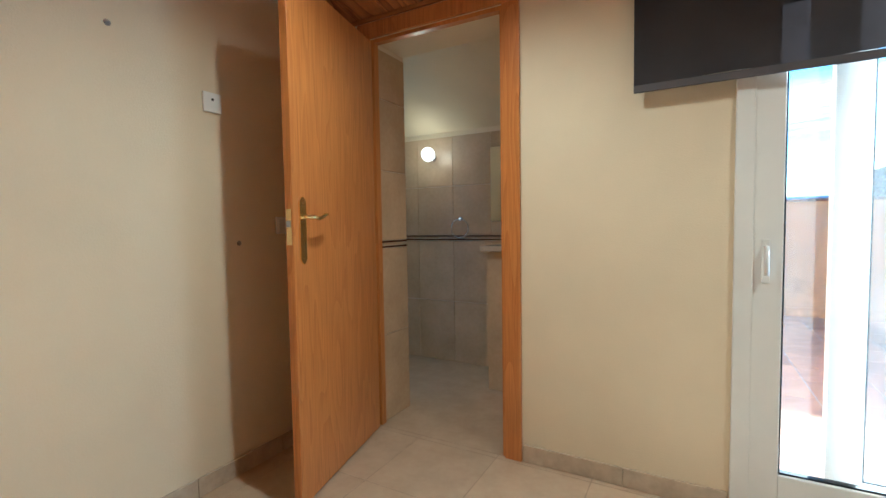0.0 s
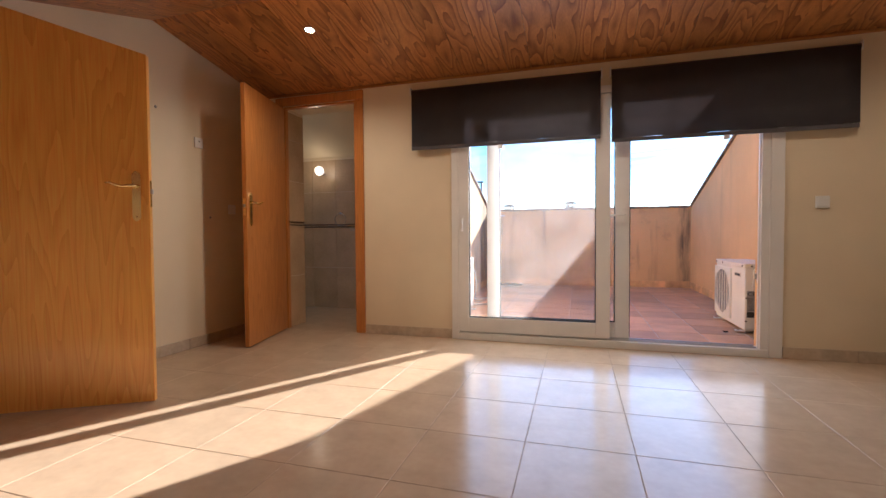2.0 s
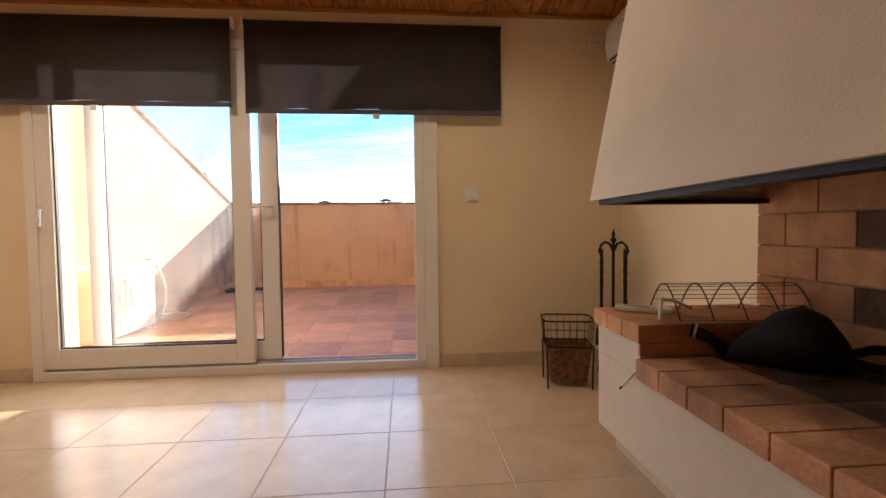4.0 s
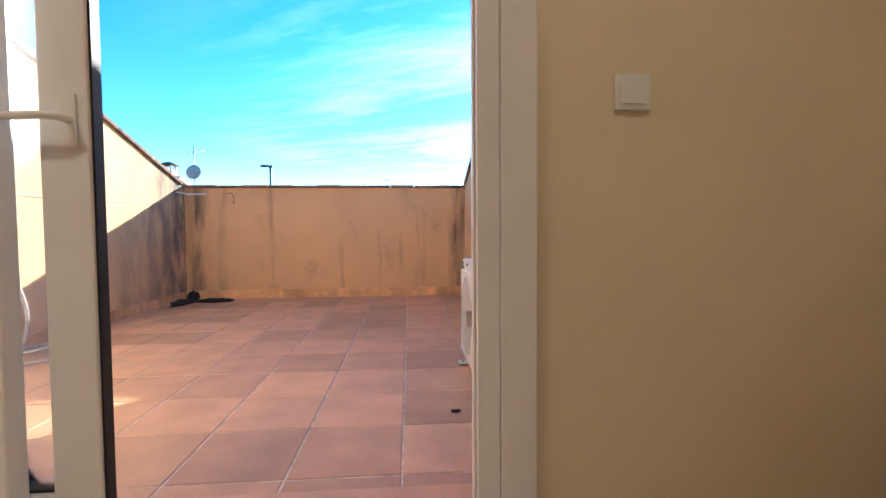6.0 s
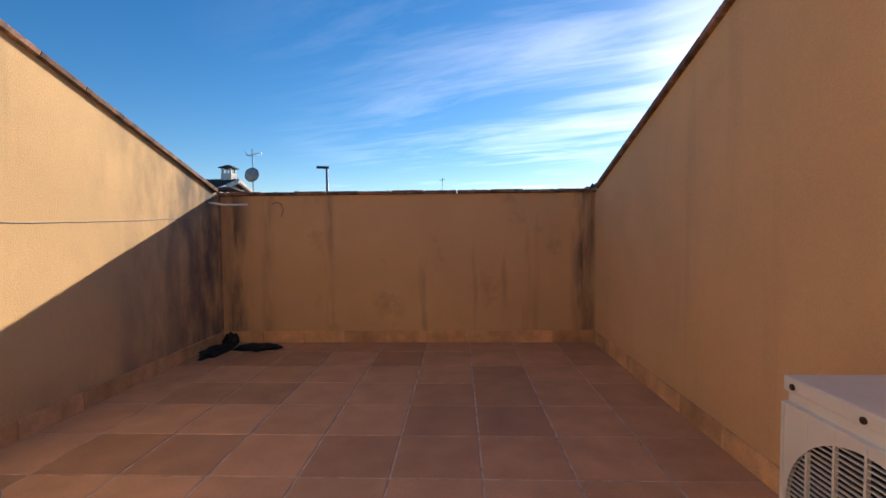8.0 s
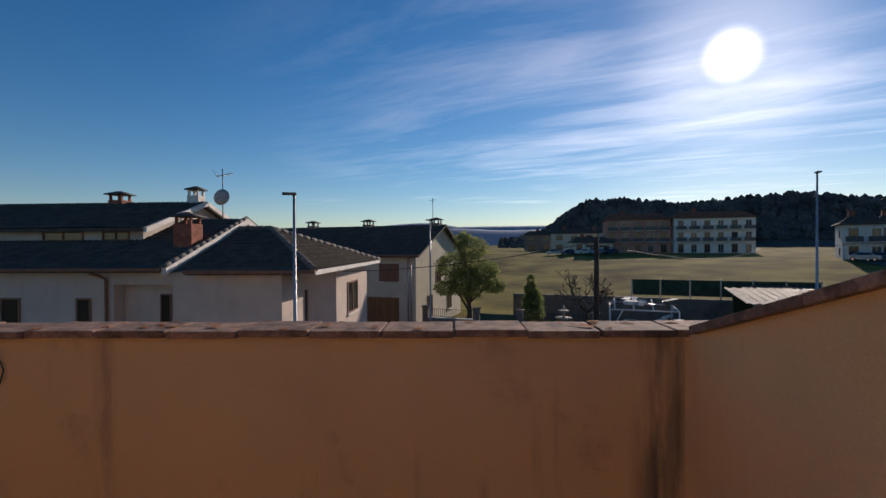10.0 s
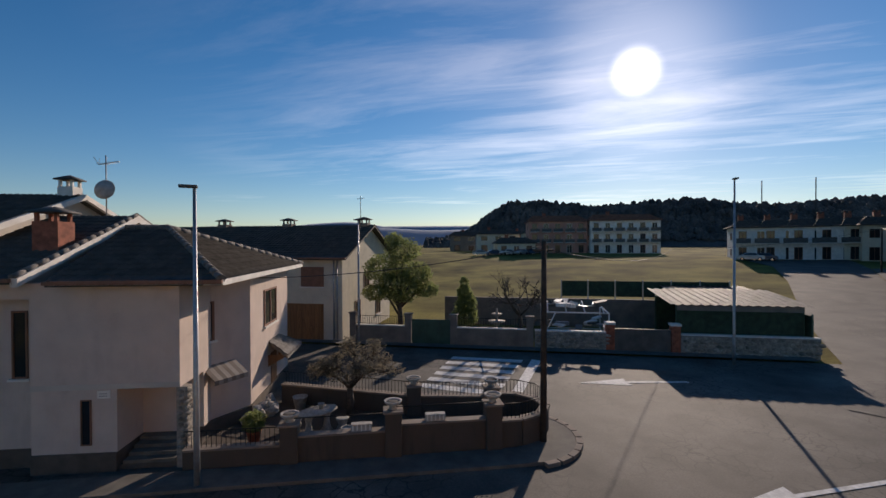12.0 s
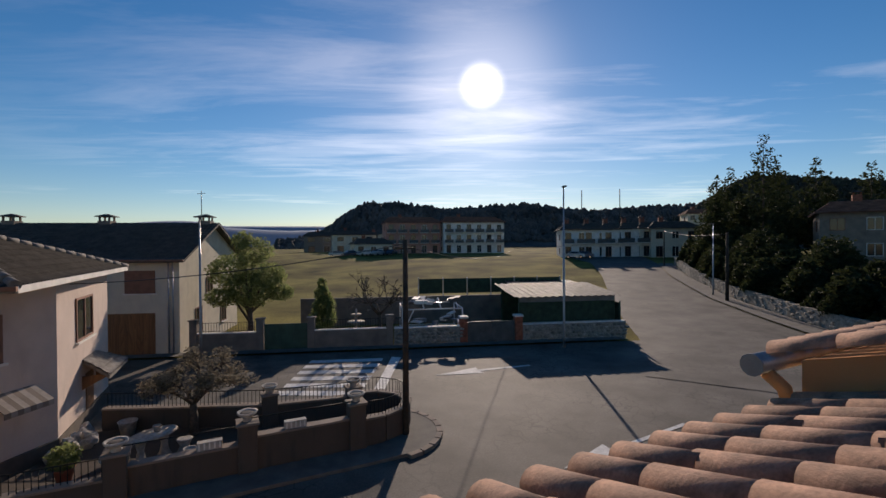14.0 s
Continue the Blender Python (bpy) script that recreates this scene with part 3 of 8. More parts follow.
def door_leaf(name, label, at, width, z_hinge, z_free, face, timber):
    """A leaf from its hinge along local x; face: the side (+1 or -1 in y) that opens first."""
    d = thing(name, label, "door", at, kind="structure")
    bm = bmesh.new()
    t = 0.035
    prism(bm, [(0, 0.008), (width, 0.008), (width, z_free), (0, z_hinge)], "y", -t / 2, t / 2)
    bmesh.ops.bevel(bm, geom=list(bm.edges), offset=0.002, segments=1, affect="EDGES")
    leaf = part("leaf", bm, timber, d)
    for s in (1, -1):
        m = Matrix.Translation((width - 0.06, s * t / 2, 1.115)) @ Matrix.Diagonal((-1, s, 1, 1))
        plate_handle(d, m)
    bpart("lock_plate", (width - 0.001, width + 0.0015, -0.011, 0.011, 1.06, 1.20), BRASS, d, "brass lock faceplate")
    bpart("latch", (width + 0.0012, width + 0.012, -0.006, 0.006, 1.13, 1.155), STEEL, d, bevel=0.002)
    for z in (0.22, 1.0, 1.72):
        bm = bmesh.new()
        lathe(bm, [(0.007, 0), (0.007, 0.09), (0.004, 0.098)], 10, Matrix.Translation((-0.004, face * (t / 2 + 0.002), z)))
        part("hinge", bm, BRASS, d, "brass hinge")
    return d


door_leaf("door_1", "open varnished oak landing door with slanted top", pose(XL + 0.074, DY1 + 0.018, 0, 0, 0, math.degrees(math.atan2(0.43, 0.73))), 0.81, 2.10, 1.865, 1, OAK)
door_leaf("door_2", "open varnished oak bathroom door, shade painted in, with brass handles", pose(BX0 + 0.012, -0.035, 0, 0, 0, -77), 0.755, 2.115, 2.115, -1, OAK_SHADED)


def door_frames():
    f = thing("door_frame", "varnished wooden frame of the bathroom door, shade painted in", "door frame", kind="structure")
    for x0, x1 in ((BX0 - 0.075, BX0 + 0.003), (BX1 - 0.003, BX1 + 0.08)):
        bpart("jamb", (x0, x1, -0.02, -0.001, 0.0, BTOP + 0.0), OAK_SHADED, f, bevel=0.004)
    bpart("head", (BX0 - 0.075, BX1 + 0.08, -0.021, -0.001, BTOP + 0.001, BTOP + 0.083), OAK_SHADED, f, bevel=0.004)
    for x0, x1 in ((BX0 + 0.001, BX0 + 0.02), (BX1 - 0.02, BX1 - 0.001)):
        bpart("lining", (x0, x1, 0.001, 0.04, 0, BTOP - 0.02), OAK_SHADED, f)
    bpart("lining", (BX0 + 0.001, BX1 - 0.001, 0.001, 0.04, BTOP - 0.02, BTOP - 0.001), OAK_SHADED, f)
    g = thing("door_frame", "varnished oak frame of the landing door", "door frame", kind="structure")
    for y0, y1 in ((DY0 - 0.06, DY0 + 0.004), (DY1 - 0.004, DY1 + 0.05)):
        ppart("jamb", [(y0, 0), (y1, 0), (y1, ceiling_at(y1) - 0.006), (y0, ceiling_at(y0) - 0.006)], "x", XL + 0.001, XL + 0.018, OAK, g)
    for y0, y1 in ((DY0 + 0.001, DY0 + 0.022), (DY1 - 0.022, DY1 - 0.001)):
        ppart("lining", [(y0, 0), (y1, 0), (y1, ceiling_at(y1) - 0.03), (y0, ceiling_at(y0) - 0.03)], "x", XL - 0.119, XL - 0.001, OAK, g)


door_frames()


def terrace_door():
    w = thing("window_1", "white sliding terrace door, one sash slid open", "sliding door", kind="structure")
    fr = new("window_frame")
    fr.parent = w
    # fixed outer frame
    bpart("jamb", (WX0, WX0 + 0.06, -0.02, 0.11, 0.0, WTOP), PVC, fr, bevel=0.004)
    bpart("jamb", (WX1 - 0.085, WX1, -0.02, 0.06, 0.0, WTOP), PVC, fr, bevel=0.004)
    bpart("jamb", (WX1 - 0.138, WX1 - 0.086, -0.016, 0.056, 0.05, WTOP - 0.05), PVC, fr, bevel=0.003)
    bpart("bead", (WX1 - 0.145, WX1 - 0.139, 0.008, 0.032, 0.06, WTOP - 0.06), PVC, fr, bevel=0.002)
    bpart("sill", (WX0 + 0.06, WX1 - 0.087, -0.022, 0.11, 0.0, 0.055), PVC, fr, bevel=0.004)
    bpart("head", (WX0 + 0.06, WX1 - 0.087, -0.02, 0.11, WTOP - 0.055, WTOP), PVC, fr, bevel=0.004)
    for y in (0.018, 0.075):
        bpart("track", (WX0 + 0.06, WX1 - 0.15, y, y + 0.006, 0.055, 0.068), STEEL, fr)

    def sash(x0, x1, y0, y1, grip):
        s = new("sash")
        s.parent = w
        a = 0.105
        bpart("stile", (x0, x0 + a, y0, y1, 0.07, WTOP - 0.06), PVC, s, bevel=0.005)
        bpart("stile", (x1 - a, x1, y0, y1, 0.07, WTOP - 0.06), PVC, s, bevel=0.005)
        bpart("rail", (x0 + a, x1 - a, y0 + 0.001, y1 - 0.001, 0.07, 0.19), PVC, s, bevel=0.005)
        bpart("rail", (x0 + a, x1 - a, y0 + 0.001, y1 - 0.001, WTOP - 0.15, WTOP - 0.06), PVC, s, bevel=0.005)
        ym = (y0 + y1) / 2
        for b in ((x0 + a, x1 - a, ym - 0.013, ym + 0.013, 0.19, 0.197), (x0 + a, x0 + a + 0.007, ym - 0.013, ym + 0.013, 0.197, WTOP - 0.15), (x1 - a - 0.007, x1 - a, ym - 0.013, ym + 0.013, 0.197, WTOP - 0.15)):
            bpart("gasket", b, BLACK, s)
        g = bpart("pane", (x0 + a, x1 - a, ym - 0.004, ym + 0.004, 0.19, WTOP - 0.15), GLASS, s)
        g.visible_shadow = False
        if grip == "fixed":
            bm = bmesh.new()
            box(bm, x0 + 0.04, x0 + 0.066, y0 - 0.006, y0, 0.90, 1.06, 0.003)
            tube(bm, [(x0 + 0.053, y0 - 0.005, 1.03), (x0 + 0.053, y0 - 0.035, 1.03), (x0 + 0.053, y0 - 0.04, 0.93)], 0.008, 8)
            part("handle", bm, PVC, s)
        else:
            bm = bmesh.new()
            box(bm, x1 - 0.05, x1 - 0.022, y0 - 0.006, y0, 0.985, 1.105, 0.003)
            part("handle_plate", bm, PVC, s)
            tpart("lever", [(x1 - 0.036, y0 - 0.005, 1.045), (x1 - 0.036, y0 - 0.04, 1.045), (x1 - 0.06, y0 - 0.05, 1.045), (x1 - 0.19, y0 - 0.05, 1.04)], 0.009, PVC, s)
    bpart("brush_seal", (0.2525, 0.258, 0.066, 0.097, 0.08, WTOP - 0.07), BLACK, w)
    sash(WX0 + 0.045, 0.105, -0.012, 0.045, "fixed")
    sash(-0.885, 0.252, 0.056, 0.105, "lever")
    bpart("keeper", (WX1 - 0.142, WX1 - 0.138, 0.034, 0.056, 0.535, 0.625), STEEL, w, bevel=0.001)
    bpart("keeper_hook", (WX1 - 0.156, WX1 - 0.142, 0.046, 0.052, 0.56, 0.60), STEEL, w, bevel=0.001)


terrace_door()


def roller_blind(x0, x1, bottom):
    b = thing("roller_blind", "dark grey fabric roller blind half lowered over the door", "blind", group="blinds over the terrace door")
    y = -0.032
    tpart("roller", [(x0 - 0.005, y, 2.14), (x1 + 0.005, y, 2.14)], 0.022, FABRIC, b, seg=14)
    bm = bmesh.new()
    n = 14
    rows = []
    for i in range(n + 1):
        x = x0 + (x1 - x0) * i / n
        wob = 0.003 * math.sin(i * 1.7)
        rows.append([bm.verts.new((x, y - 0.022 + yy + wob * k, z)) for k, (z, yy) in enumerate(((2.145, 0), (2.0, 0.001), ((2.0 + bottom) / 2, 0.002), (bottom + 0.03, 0.001)))])
    for A, B in zip(rows, rows[1:]):
        for k in range(3):
            bm.faces.new((A[k], B[k], B[k + 1], A[k + 1])).smooth = True
    bmesh.ops.solidify(bm, geom=list(bm.faces), thickness=0.0015)
    part("fabric", bm, FABRIC, b)
    bpart("bottom_bar", (x0, x1, y - 0.027, y - 0.016, bottom, bottom + 0.03), FABRIC, b, bevel=0.004)
    xm = (x0 + x1) / 2
    bm = bmesh.new()
    box(bm, xm - 0.02, xm + 0.02, y - 0.03, y - 0.014, bottom - 0.028, bottom + 0.004, 0.004)
    part("pull_tab", bm, WHITE, b, "white plastic pull tab")
    for x in (x0 - 0.012, x1 + 0.004):
        bpart("bracket", (x, x + 0.008, y - 0.03, -0.001, 2.11, 2.175), WHITE, b, "white plastic bracket", bevel=0.002)


roller_blind(-1.525, 0.028, 1.635)
roller_blind(0.108, 1.665, 1.60)


# ---- small fittings on the walls ----
def wall_plate(name, label, m, kind):
    """A moulded plate, local z out of the wall."""
    t = thing(name, label, "switch" if kind != "socket" else "socket", m)
    bm = bmesh.new()
    box(bm, -0.042, 0.042, -0.042, 0.042, 0.0, 0.011, 0.005)
    part("plate", bm, WHITE, t)
    if kind == "rocker":
        bm = bmesh.new()
        box(bm, -0.029, 0.029, -0.029, 0.029, 0.010, 0.015, 0.002)
        part("rocker", bm, WHITE, t)
    elif kind == "socket":
        bm = bmesh.new()
        lathe(bm, [(0.024, 0.0105), (0.024, 0.013), (0.019, 0.013), (0.018, 0.011)], 20)
        part("socket_ring", bm, WHITE, t)
        for s in (-0.0095, 0.0095):
            bm = bmesh.new()
            lathe(bm, [(0.0035, 0.0112), (0.0035, 0.0118)], 8, Matrix.Translation((s, 0, 0)))
            part("pin_hole", bm, BLACK, t)
    else:
        bm = bmesh.new()
        lathe(bm, [(0.006, 0.0108), (0.006, 0.0125)], 10, Matrix.Translation((0, 0.012, 0)))
        part("outlet", bm, BLACK, t)
    return t


wall_plate("light_switch", "white square rocker switch beside the terrace door", pose(1.487, -0.001, 1.11, 90, 0, 0), "rocker")
wall_plate("power_socket", "white wall socket high beside the air conditioner", pose(2.30, -0.001, 2.085, 90, 0, 0), "socket")
wall_plate("antenna_outlet", "white square aerial outlet high on the wall", pose(XL + 0.001, -0.775, 1.665, 90, 0, 90), "hole")
wall_plate("light_switch", "white square rocker switch behind the bathroom door", pose(XL + 0.001, -0.42, 1.14, 90, 0, 90), "rocker")
for yy, zz in ((-1.156, 1.858), (-0.666, 1.061)):
    bm = bmesh.new()
    lathe(bm, [(0.012, 0.0), (0.006, 0.004), (0.003, 0.012)], 9, pose(XL + 0.0005, yy, zz, 0, 90, 0))
    tagged(part("wall_plug", bm, GREYHOSE), "grey plastic plug stuck in the plaster wall", "wall plug")

SPOT_GLOW = lamp_mat("warm_lamp_glow", (1.0, 0.86, 0.66), 14.0)


def ceiling_spot(x, y, watts):
    z = ceiling_at(y)
    a = math.degrees(math.atan((RZ - ZN) / RY)) if y > RY else math.degrees(math.atan(SLOPE_S))
    s = thing("ceiling_spotlight", "lit recessed spotlight with white ring in pine ceiling", "spotlight", pose(x, y, z - 0.001, a, 0, 0), group="ceiling spotlights")
    bm = bmesh.new()
    lathe(bm, [(0.045, 0.0), (0.045, -0.006), (0.038, -0.008), (0.031, -0.004), (0.031, 0.002)], 24)
    part("ring", bm, CHROME, s)
    bm = bmesh.new()
    lathe(bm, [(0.0305, -0.002), (0.029, -0.004), (0.012, -0.005)], 20)
    part("lamp", bm, SPOT_GLOW, s, "glowing lamp")
    lt = new("spot_beam", bpy.data.lights.new("spot_beam", "SPOT"))
    lt.data.energy, lt.data.color, lt.data.spot_size, lt.data.spot_blend, lt.data.shadow_soft_size = watts, (1.0, 0.83, 0.60), radians(150), 0.9, 0.03
    lt.matrix_world = look((x, y, z - 0.03), (x, y - 0.1, 0))


for sx in (-2.03, -0.34, 1.35):
    ceiling_spot(sx, -0.82 if sx < -1 else -0.96, 11 if sx < -1 else 14 if sx < 1 else 6.5)


# ---- fireplace ----
def fireplace():
    hx, y0, y1 = 1.80, -1.12, -3.05
    f = thing("fireplace", "white open fireplace with brick hearth and plaster hood", "fireplace")
    # white base, set back at the foot
    bm = bmesh.new()
    box(bm, hx + 0.03, XR - 0.003, y1, y0, 0.09, 0.385, 0.006)
    box(bm, hx + 0.03, XR - 0.003, -1.445, y0, 0.385, 0.495, 0.004)
    part("base", bm, PLASTER_W, f, "rough white plaster base")
    bpart("plinth", (hx + 0.09, XR - 0.003, y1 + 0.02, y0 - 0.03, 0.0, 0.088), SKIRT, f, "cream tile plinth", 0.003)
    # hearth bricks laid as headers, two deep
    w = 0.137
    y = -1.47
    k = 0
    while y > y1:
        for j, (xa, xb, m) in enumerate(((hx, hx + 0.268, BRICK if k % 7 else BRICK), (hx + 0.272, hx + 0.54, SOOT), (hx + 0.544, XR - 0.04, SOOT))):
            bpart("brick", (xa, xb, y - w + 0.005, y, 0.388, 0.452), HEARTH if j == 0 else SOOT, f, bevel=0.004)
        y -= w
        k += 1
    bpart("mortar", (hx + 0.012, XR - 0.01, y1, -1.465, 0.386, 0.445), CLAYJOINT, f)
    # raised ledge at the end
    for i in range(3):
        ya = y0 + 0.01 - i * 0.118
        for xa, xb in ((hx + 0.015, hx + 0.28), (hx + 0.284, XR - 0.01)):
            bpart("brick", (xa, xb, ya - 0.114, ya, 0.498, 0.56), BRICK, f, bevel=0.004)
    for i in range(2):
        bpart("brick", (hx + 0.02 + i * 0.27, hx + 0.285 + i * 0.27, -1.462, -1.447, 0.456, 0.497), BRICK, f, bevel=0.003)
    # back wall of large bricks
    row = 0
    z = 0.456
    while z < 1.15:
        y = -1.195 + (0.13 if row % 2 else 0.0)
        while y > y1:
            a, b = min(y, -1.195), max(y - 0.258, y1)
            if a - b > 0.02:
                bpart("brick", (XR - 0.038, XR - 0.004, b, a, z, z + 0.113), BRICK if b > -1.78 else SOOT, f, bevel=0.004)
            y -= 0.263
        z += 0.119
        row += 1
    bpart("mortar", (XR - 0.03, XR - 0.003, y1, -1.2, 0.45, 1.2), CLAYJOINT, f)
    # hood: a hollow plaster shell that narrows upwards
    bm = bmesh.new()
    lo = [(1.777, -1.156), (XR - 0.004, -1.156), (XR - 0.004, -2.80), (1.777, -2.80)]
    hi = [(1.94, -1.46), (XR - 0.004, -1.46), (XR - 0.004, -2.50), (1.94, -2.50)]

    def shell(d, z0, z1):
        a = [bm.verts.new((x + (d if x < 2.2 else 0), y - d if y > -2 else y + d, z0)) for x, y in lo]
        b = [bm.verts.new((x + (d if x < 2.2 else 0), y - d if y > -2 else y + d, z1)) for x, y in hi]
        return a, b
    a, b = shell(0, 0.99, 2.47)
    c, d = shell(0.05, 0.99, 2.47)
    n = 4
    for i in range(n):
        j = (i + 1) % n
        bm.faces.new((a[i], a[j], b[j], b[i]))
        bm.faces.new((c[j], c[i], d[i], d[j]))
        bm.faces.new((a[j], a[i], c[i], c[j]))
        bm.faces.new((b[i], b[j], d[j], d[i]))
    bmesh.ops.recalc_face_normals(bm, faces=list(bm.faces))
    part("hood", bm, PLASTER_W, f, "white plaster hood")
    bm = bmesh.new()
    for bx in ((1.80, 1.86, -2.77, -1.19), (1.86, XR - 0.03, -1.25, -1.19), (1.86, XR - 0.03, -2.77, -2.71)):
        box(bm, *bx, 0.972, 0.989)
    part("lintel", bm, IRON, f, "black iron edge under the hood")
    return f


PLASTER_W = mat("white_lime_plaster", (0.60, 0.52, 0.42), 0.85, vary=0.05, scale=3, fine=150, bump=0.3, stain=0.1)
HEARTH = mat("worn_hearth_brick", (0.54, 0.27, 0.145), 0.85, vary=0.2, scale=7, fine=90, bump=0.4, rand=0.18, stain=0.7)
fireplace()


def tool_stand(x, y):
    t = thing("fire_tool_set", "black wrought-iron fire tools on a stand", "fire tools", pose(x, y, 0, 0, 0, 20))
    tpart("post", [(0, 0, 0.05), (0, 0, 0.80)], 0.009, IRON, t)
    bm = bmesh.new()
    lathe(bm, [(0.012, 0.80), (0.02, 0.815), (0.008, 0.83), (0.012, 0.845), (0.002, 0.88)], 10)
    part("finial", bm, IRON, t)
    for k in range(4):
        a = k * math.pi / 2
        c, s = math.cos(a), math.sin(a)
        tpart("hook", [(c * r, s * r, z) for r, z in ((0.0, 0.74), (0.03, 0.79), (0.07, 0.80), (0.10, 0.78), (0.115, 0.75), (0.105, 0.73), (0.09, 0.74), (0.095, 0.755))], 0.007, IRON, t)
        tpart("foot", [(c * r, s * r, z) for r, z in ((0.0, 0.10), (0.05, 0.12), (0.10, 0.08), (0.12, 0.03), (0.10, 0.008), (0.08, 0.02), (0.09, 0.035))], 0.008, IRON, t)
        px, py = c * 0.095, s * 0.095
        bm = bmesh.new()
        tube(bm, [(px, py, 0.735), (px, py, 0.30)], 0.009, 8)
        for z in (0.68, 0.62, 0.56):
            lathe(bm, [(0.006, z - 0.02), (0.013, z), (0.006, z + 0.02)], 8, Matrix.Translation((px, py, 0)))
        if k == 0:
            box(bm, px - 0.04, px + 0.04, py - 0.004, py + 0.004, 0.16, 0.30, 0.003)
        elif k == 1:
            lathe(bm, [(0.012, 0.30), (0.035, 0.24), (0.04, 0.15)], 12, Matrix.Translation((px, py, 0)))
        elif k == 2:
            tube(bm, [(px, py, 0.3), (px, py, 0.17), (px + 0.03, py, 0.16)], 0.006, 8)
        else:
            for d in (-0.02, 0.02):
                tube(bm, [(px, py, 0.5), (px + d, py, 0.40), (px + d * 0.6, py, 0.15)], 0.005, 8)
        part(("shovel", "brush", "poker", "tongs")[k], bm, IRON, t)


tool_stand(2.315, -0.24)


def basket(x, y):
    b = thing("wicker_basket", "small wicker basket with a black wire-mesh rim", "basket", pose(x, y, 0, 0, 0, -10))
    bm = bmesh.new()
    n, wb, wt = 40, 0.10, 0.125

    def ring(z, s, bulge=0.0):
        out = []
        for k in range(n):
            a = k * math.tau / n
            c, d = math.cos(a), math.sin(a)
            q = 1 / max(abs(c), abs(d))
            q = min(q, 1.3)
            r = s * q + (bulge if k % 2 else -bulge)
            out.append(bm.verts.new((c * r, d * r * 0.8, z)))
        return out
    rings = [ring(0.03 + 0.022 * i, wb + (wt - wb) * i / 9, 0.002 * (1 if i % 2 else -1)) for i in range(10)]
    for A, B in zip(rings, rings[1:]):
        for k in range(n):
            bm.faces.new((A[k], A[(k + 1) % n], B[(k + 1) % n], B[k]))
    bm.faces.new(rings[0][::-1])
    part("body", bm, WICKER, b)
    for k in range(24):
        a = k * math.tau / 24
        c, d = math.cos(a), math.sin(a)
        q = min(1 / max(abs(c), abs(d)), 1.3)
        tpart("wire", [(c * wt * q, d * wt * q * 0.8, 0.225), (c * (wt + 0.012) * q, d * (wt + 0.012) * q * 0.8, 0.375)], 0.0014, IRON, b, seg=5)
    for z, s, r in ((0.232, wt + 0.001, 0.004), (0.28, wt + 0.005, 0.0014), (0.33, wt + 0.009, 0.0014), (0.376, wt + 0.013, 0.005)):
        pts = []
        for k in range(32):
            a = k * math.tau / 32
            c, d = math.cos(a), math.sin(a)
            q = min(1 / max(abs(c), abs(d)), 1.3)
            pts.append((c * s * q, d * s * q * 0.8, z))
        tpart("rim", pts, r, IRON, b, seg=6, closed=True)
    for sx in (-1, 1):
        for sy in (-1, 1):
            tpart("leg", [(sx * 0.12, sy * 0.098, 0.0), (sx * 0.125, sy * 0.10, 0.24)], 0.005, IRON, b)


basket(1.965, -0.40)


def bellows(x, y, z):
    """Old black leather bellows lying on the hearth, nozzle towards the ledge."""
    b = thing("fire_bellows", "old black leather fire bellows on the hearth", "bellows", pose(x, y, z, 0, 0, -38) @ Matrix.Diagonal((0.72, 0.72, 1.0, 1)))
    bm = bmesh.new()
    n = 24
    prof = [(-0.02, 0.02, 0.02), (0.06, 0.05, 0.05), (0.16, 0.105, 0.085), (0.26, 0.13, 0.10), (0.34, 0.11, 0.085), (0.40, 0.05, 0.05), (0.42, 0.03, 0.03)]
    rings = []
    for px, wy, hz in prof:
        rings.append([bm.verts.new((px, wy * math.cos(k * math.tau / n), hz + hz * (0.75 + 0.25 * abs(math.cos(k * math.tau / n * 3))) * math.sin(k * math.tau / n))) for k in range(n)])
    for A, B in zip(rings, rings[1:]):
        for k in range(n):
            bm.faces.new((A[k], A[(k + 1) % n], B[(k + 1) % n], B[k])).smooth = True
    bm.faces.new(rings[0][::-1])
    bm.faces.new(rings[-1])
    part("bag", bm, LEATHER, b)
    tpart("nozzle", [(-0.01, 0, 0.03), (-0.08, 0, 0.07), (-0.15, 0, 0.09)], 0.02, IRON, b, seg=12, taper=[0.026, 0.02, 0.022])
    tpart("collar", [(-0.125, 0, 0.083), (-0.135, 0, 0.086)], 0.026, STEEL, b, seg=12)
    for s in (-1, 1):
        tpart("grip", [(0.41, 0, 0.05 + s * 0.012), (0.47, 0, 0.055 + s * 0.025), (0.56, 0, 0.055 + s * 0.03)], 0.014, LEATHER, b)


LEATHER = mat("black_cracked_leather", (0.010, 0.008, 0.007), 0.85, vary=0.2, scale=20, bump=0.4)
bellows(2.08, -1.53, 0.453)


def grill(x, y, z):
    """A hinged wire grill standing arched on the hearth."""
    g = thing("wire_grill", "rusty arched wire grill leaning in the fireplace", "grill", pose(x, y, z, 0, 0, -6))
    W, D, H = 0.46, 0.24, 0.115
    def arc(u, k):
        return (u, D * (k - 0.5), H * math.sin(math.pi * k))
    for k in range(9):
        tpart("bar", [arc(u, k / 8) for u in (-W / 2, -W / 4, 0, W / 4, W / 2)], 0.0013, RUST, g, seg=5)
    for u in (-W / 2, -W / 4, 0, W / 4, W / 2):
        tpart("rib", [arc(u, k / 12) for k in range(13)], 0.0026, RUST, g, seg=6)


RUST = mat("rusty_wire", (0.10, 0.06, 0.04), 0.7, 0.6, vary=0.3, scale=40)
grill(2.225, -1.33, 0.563)


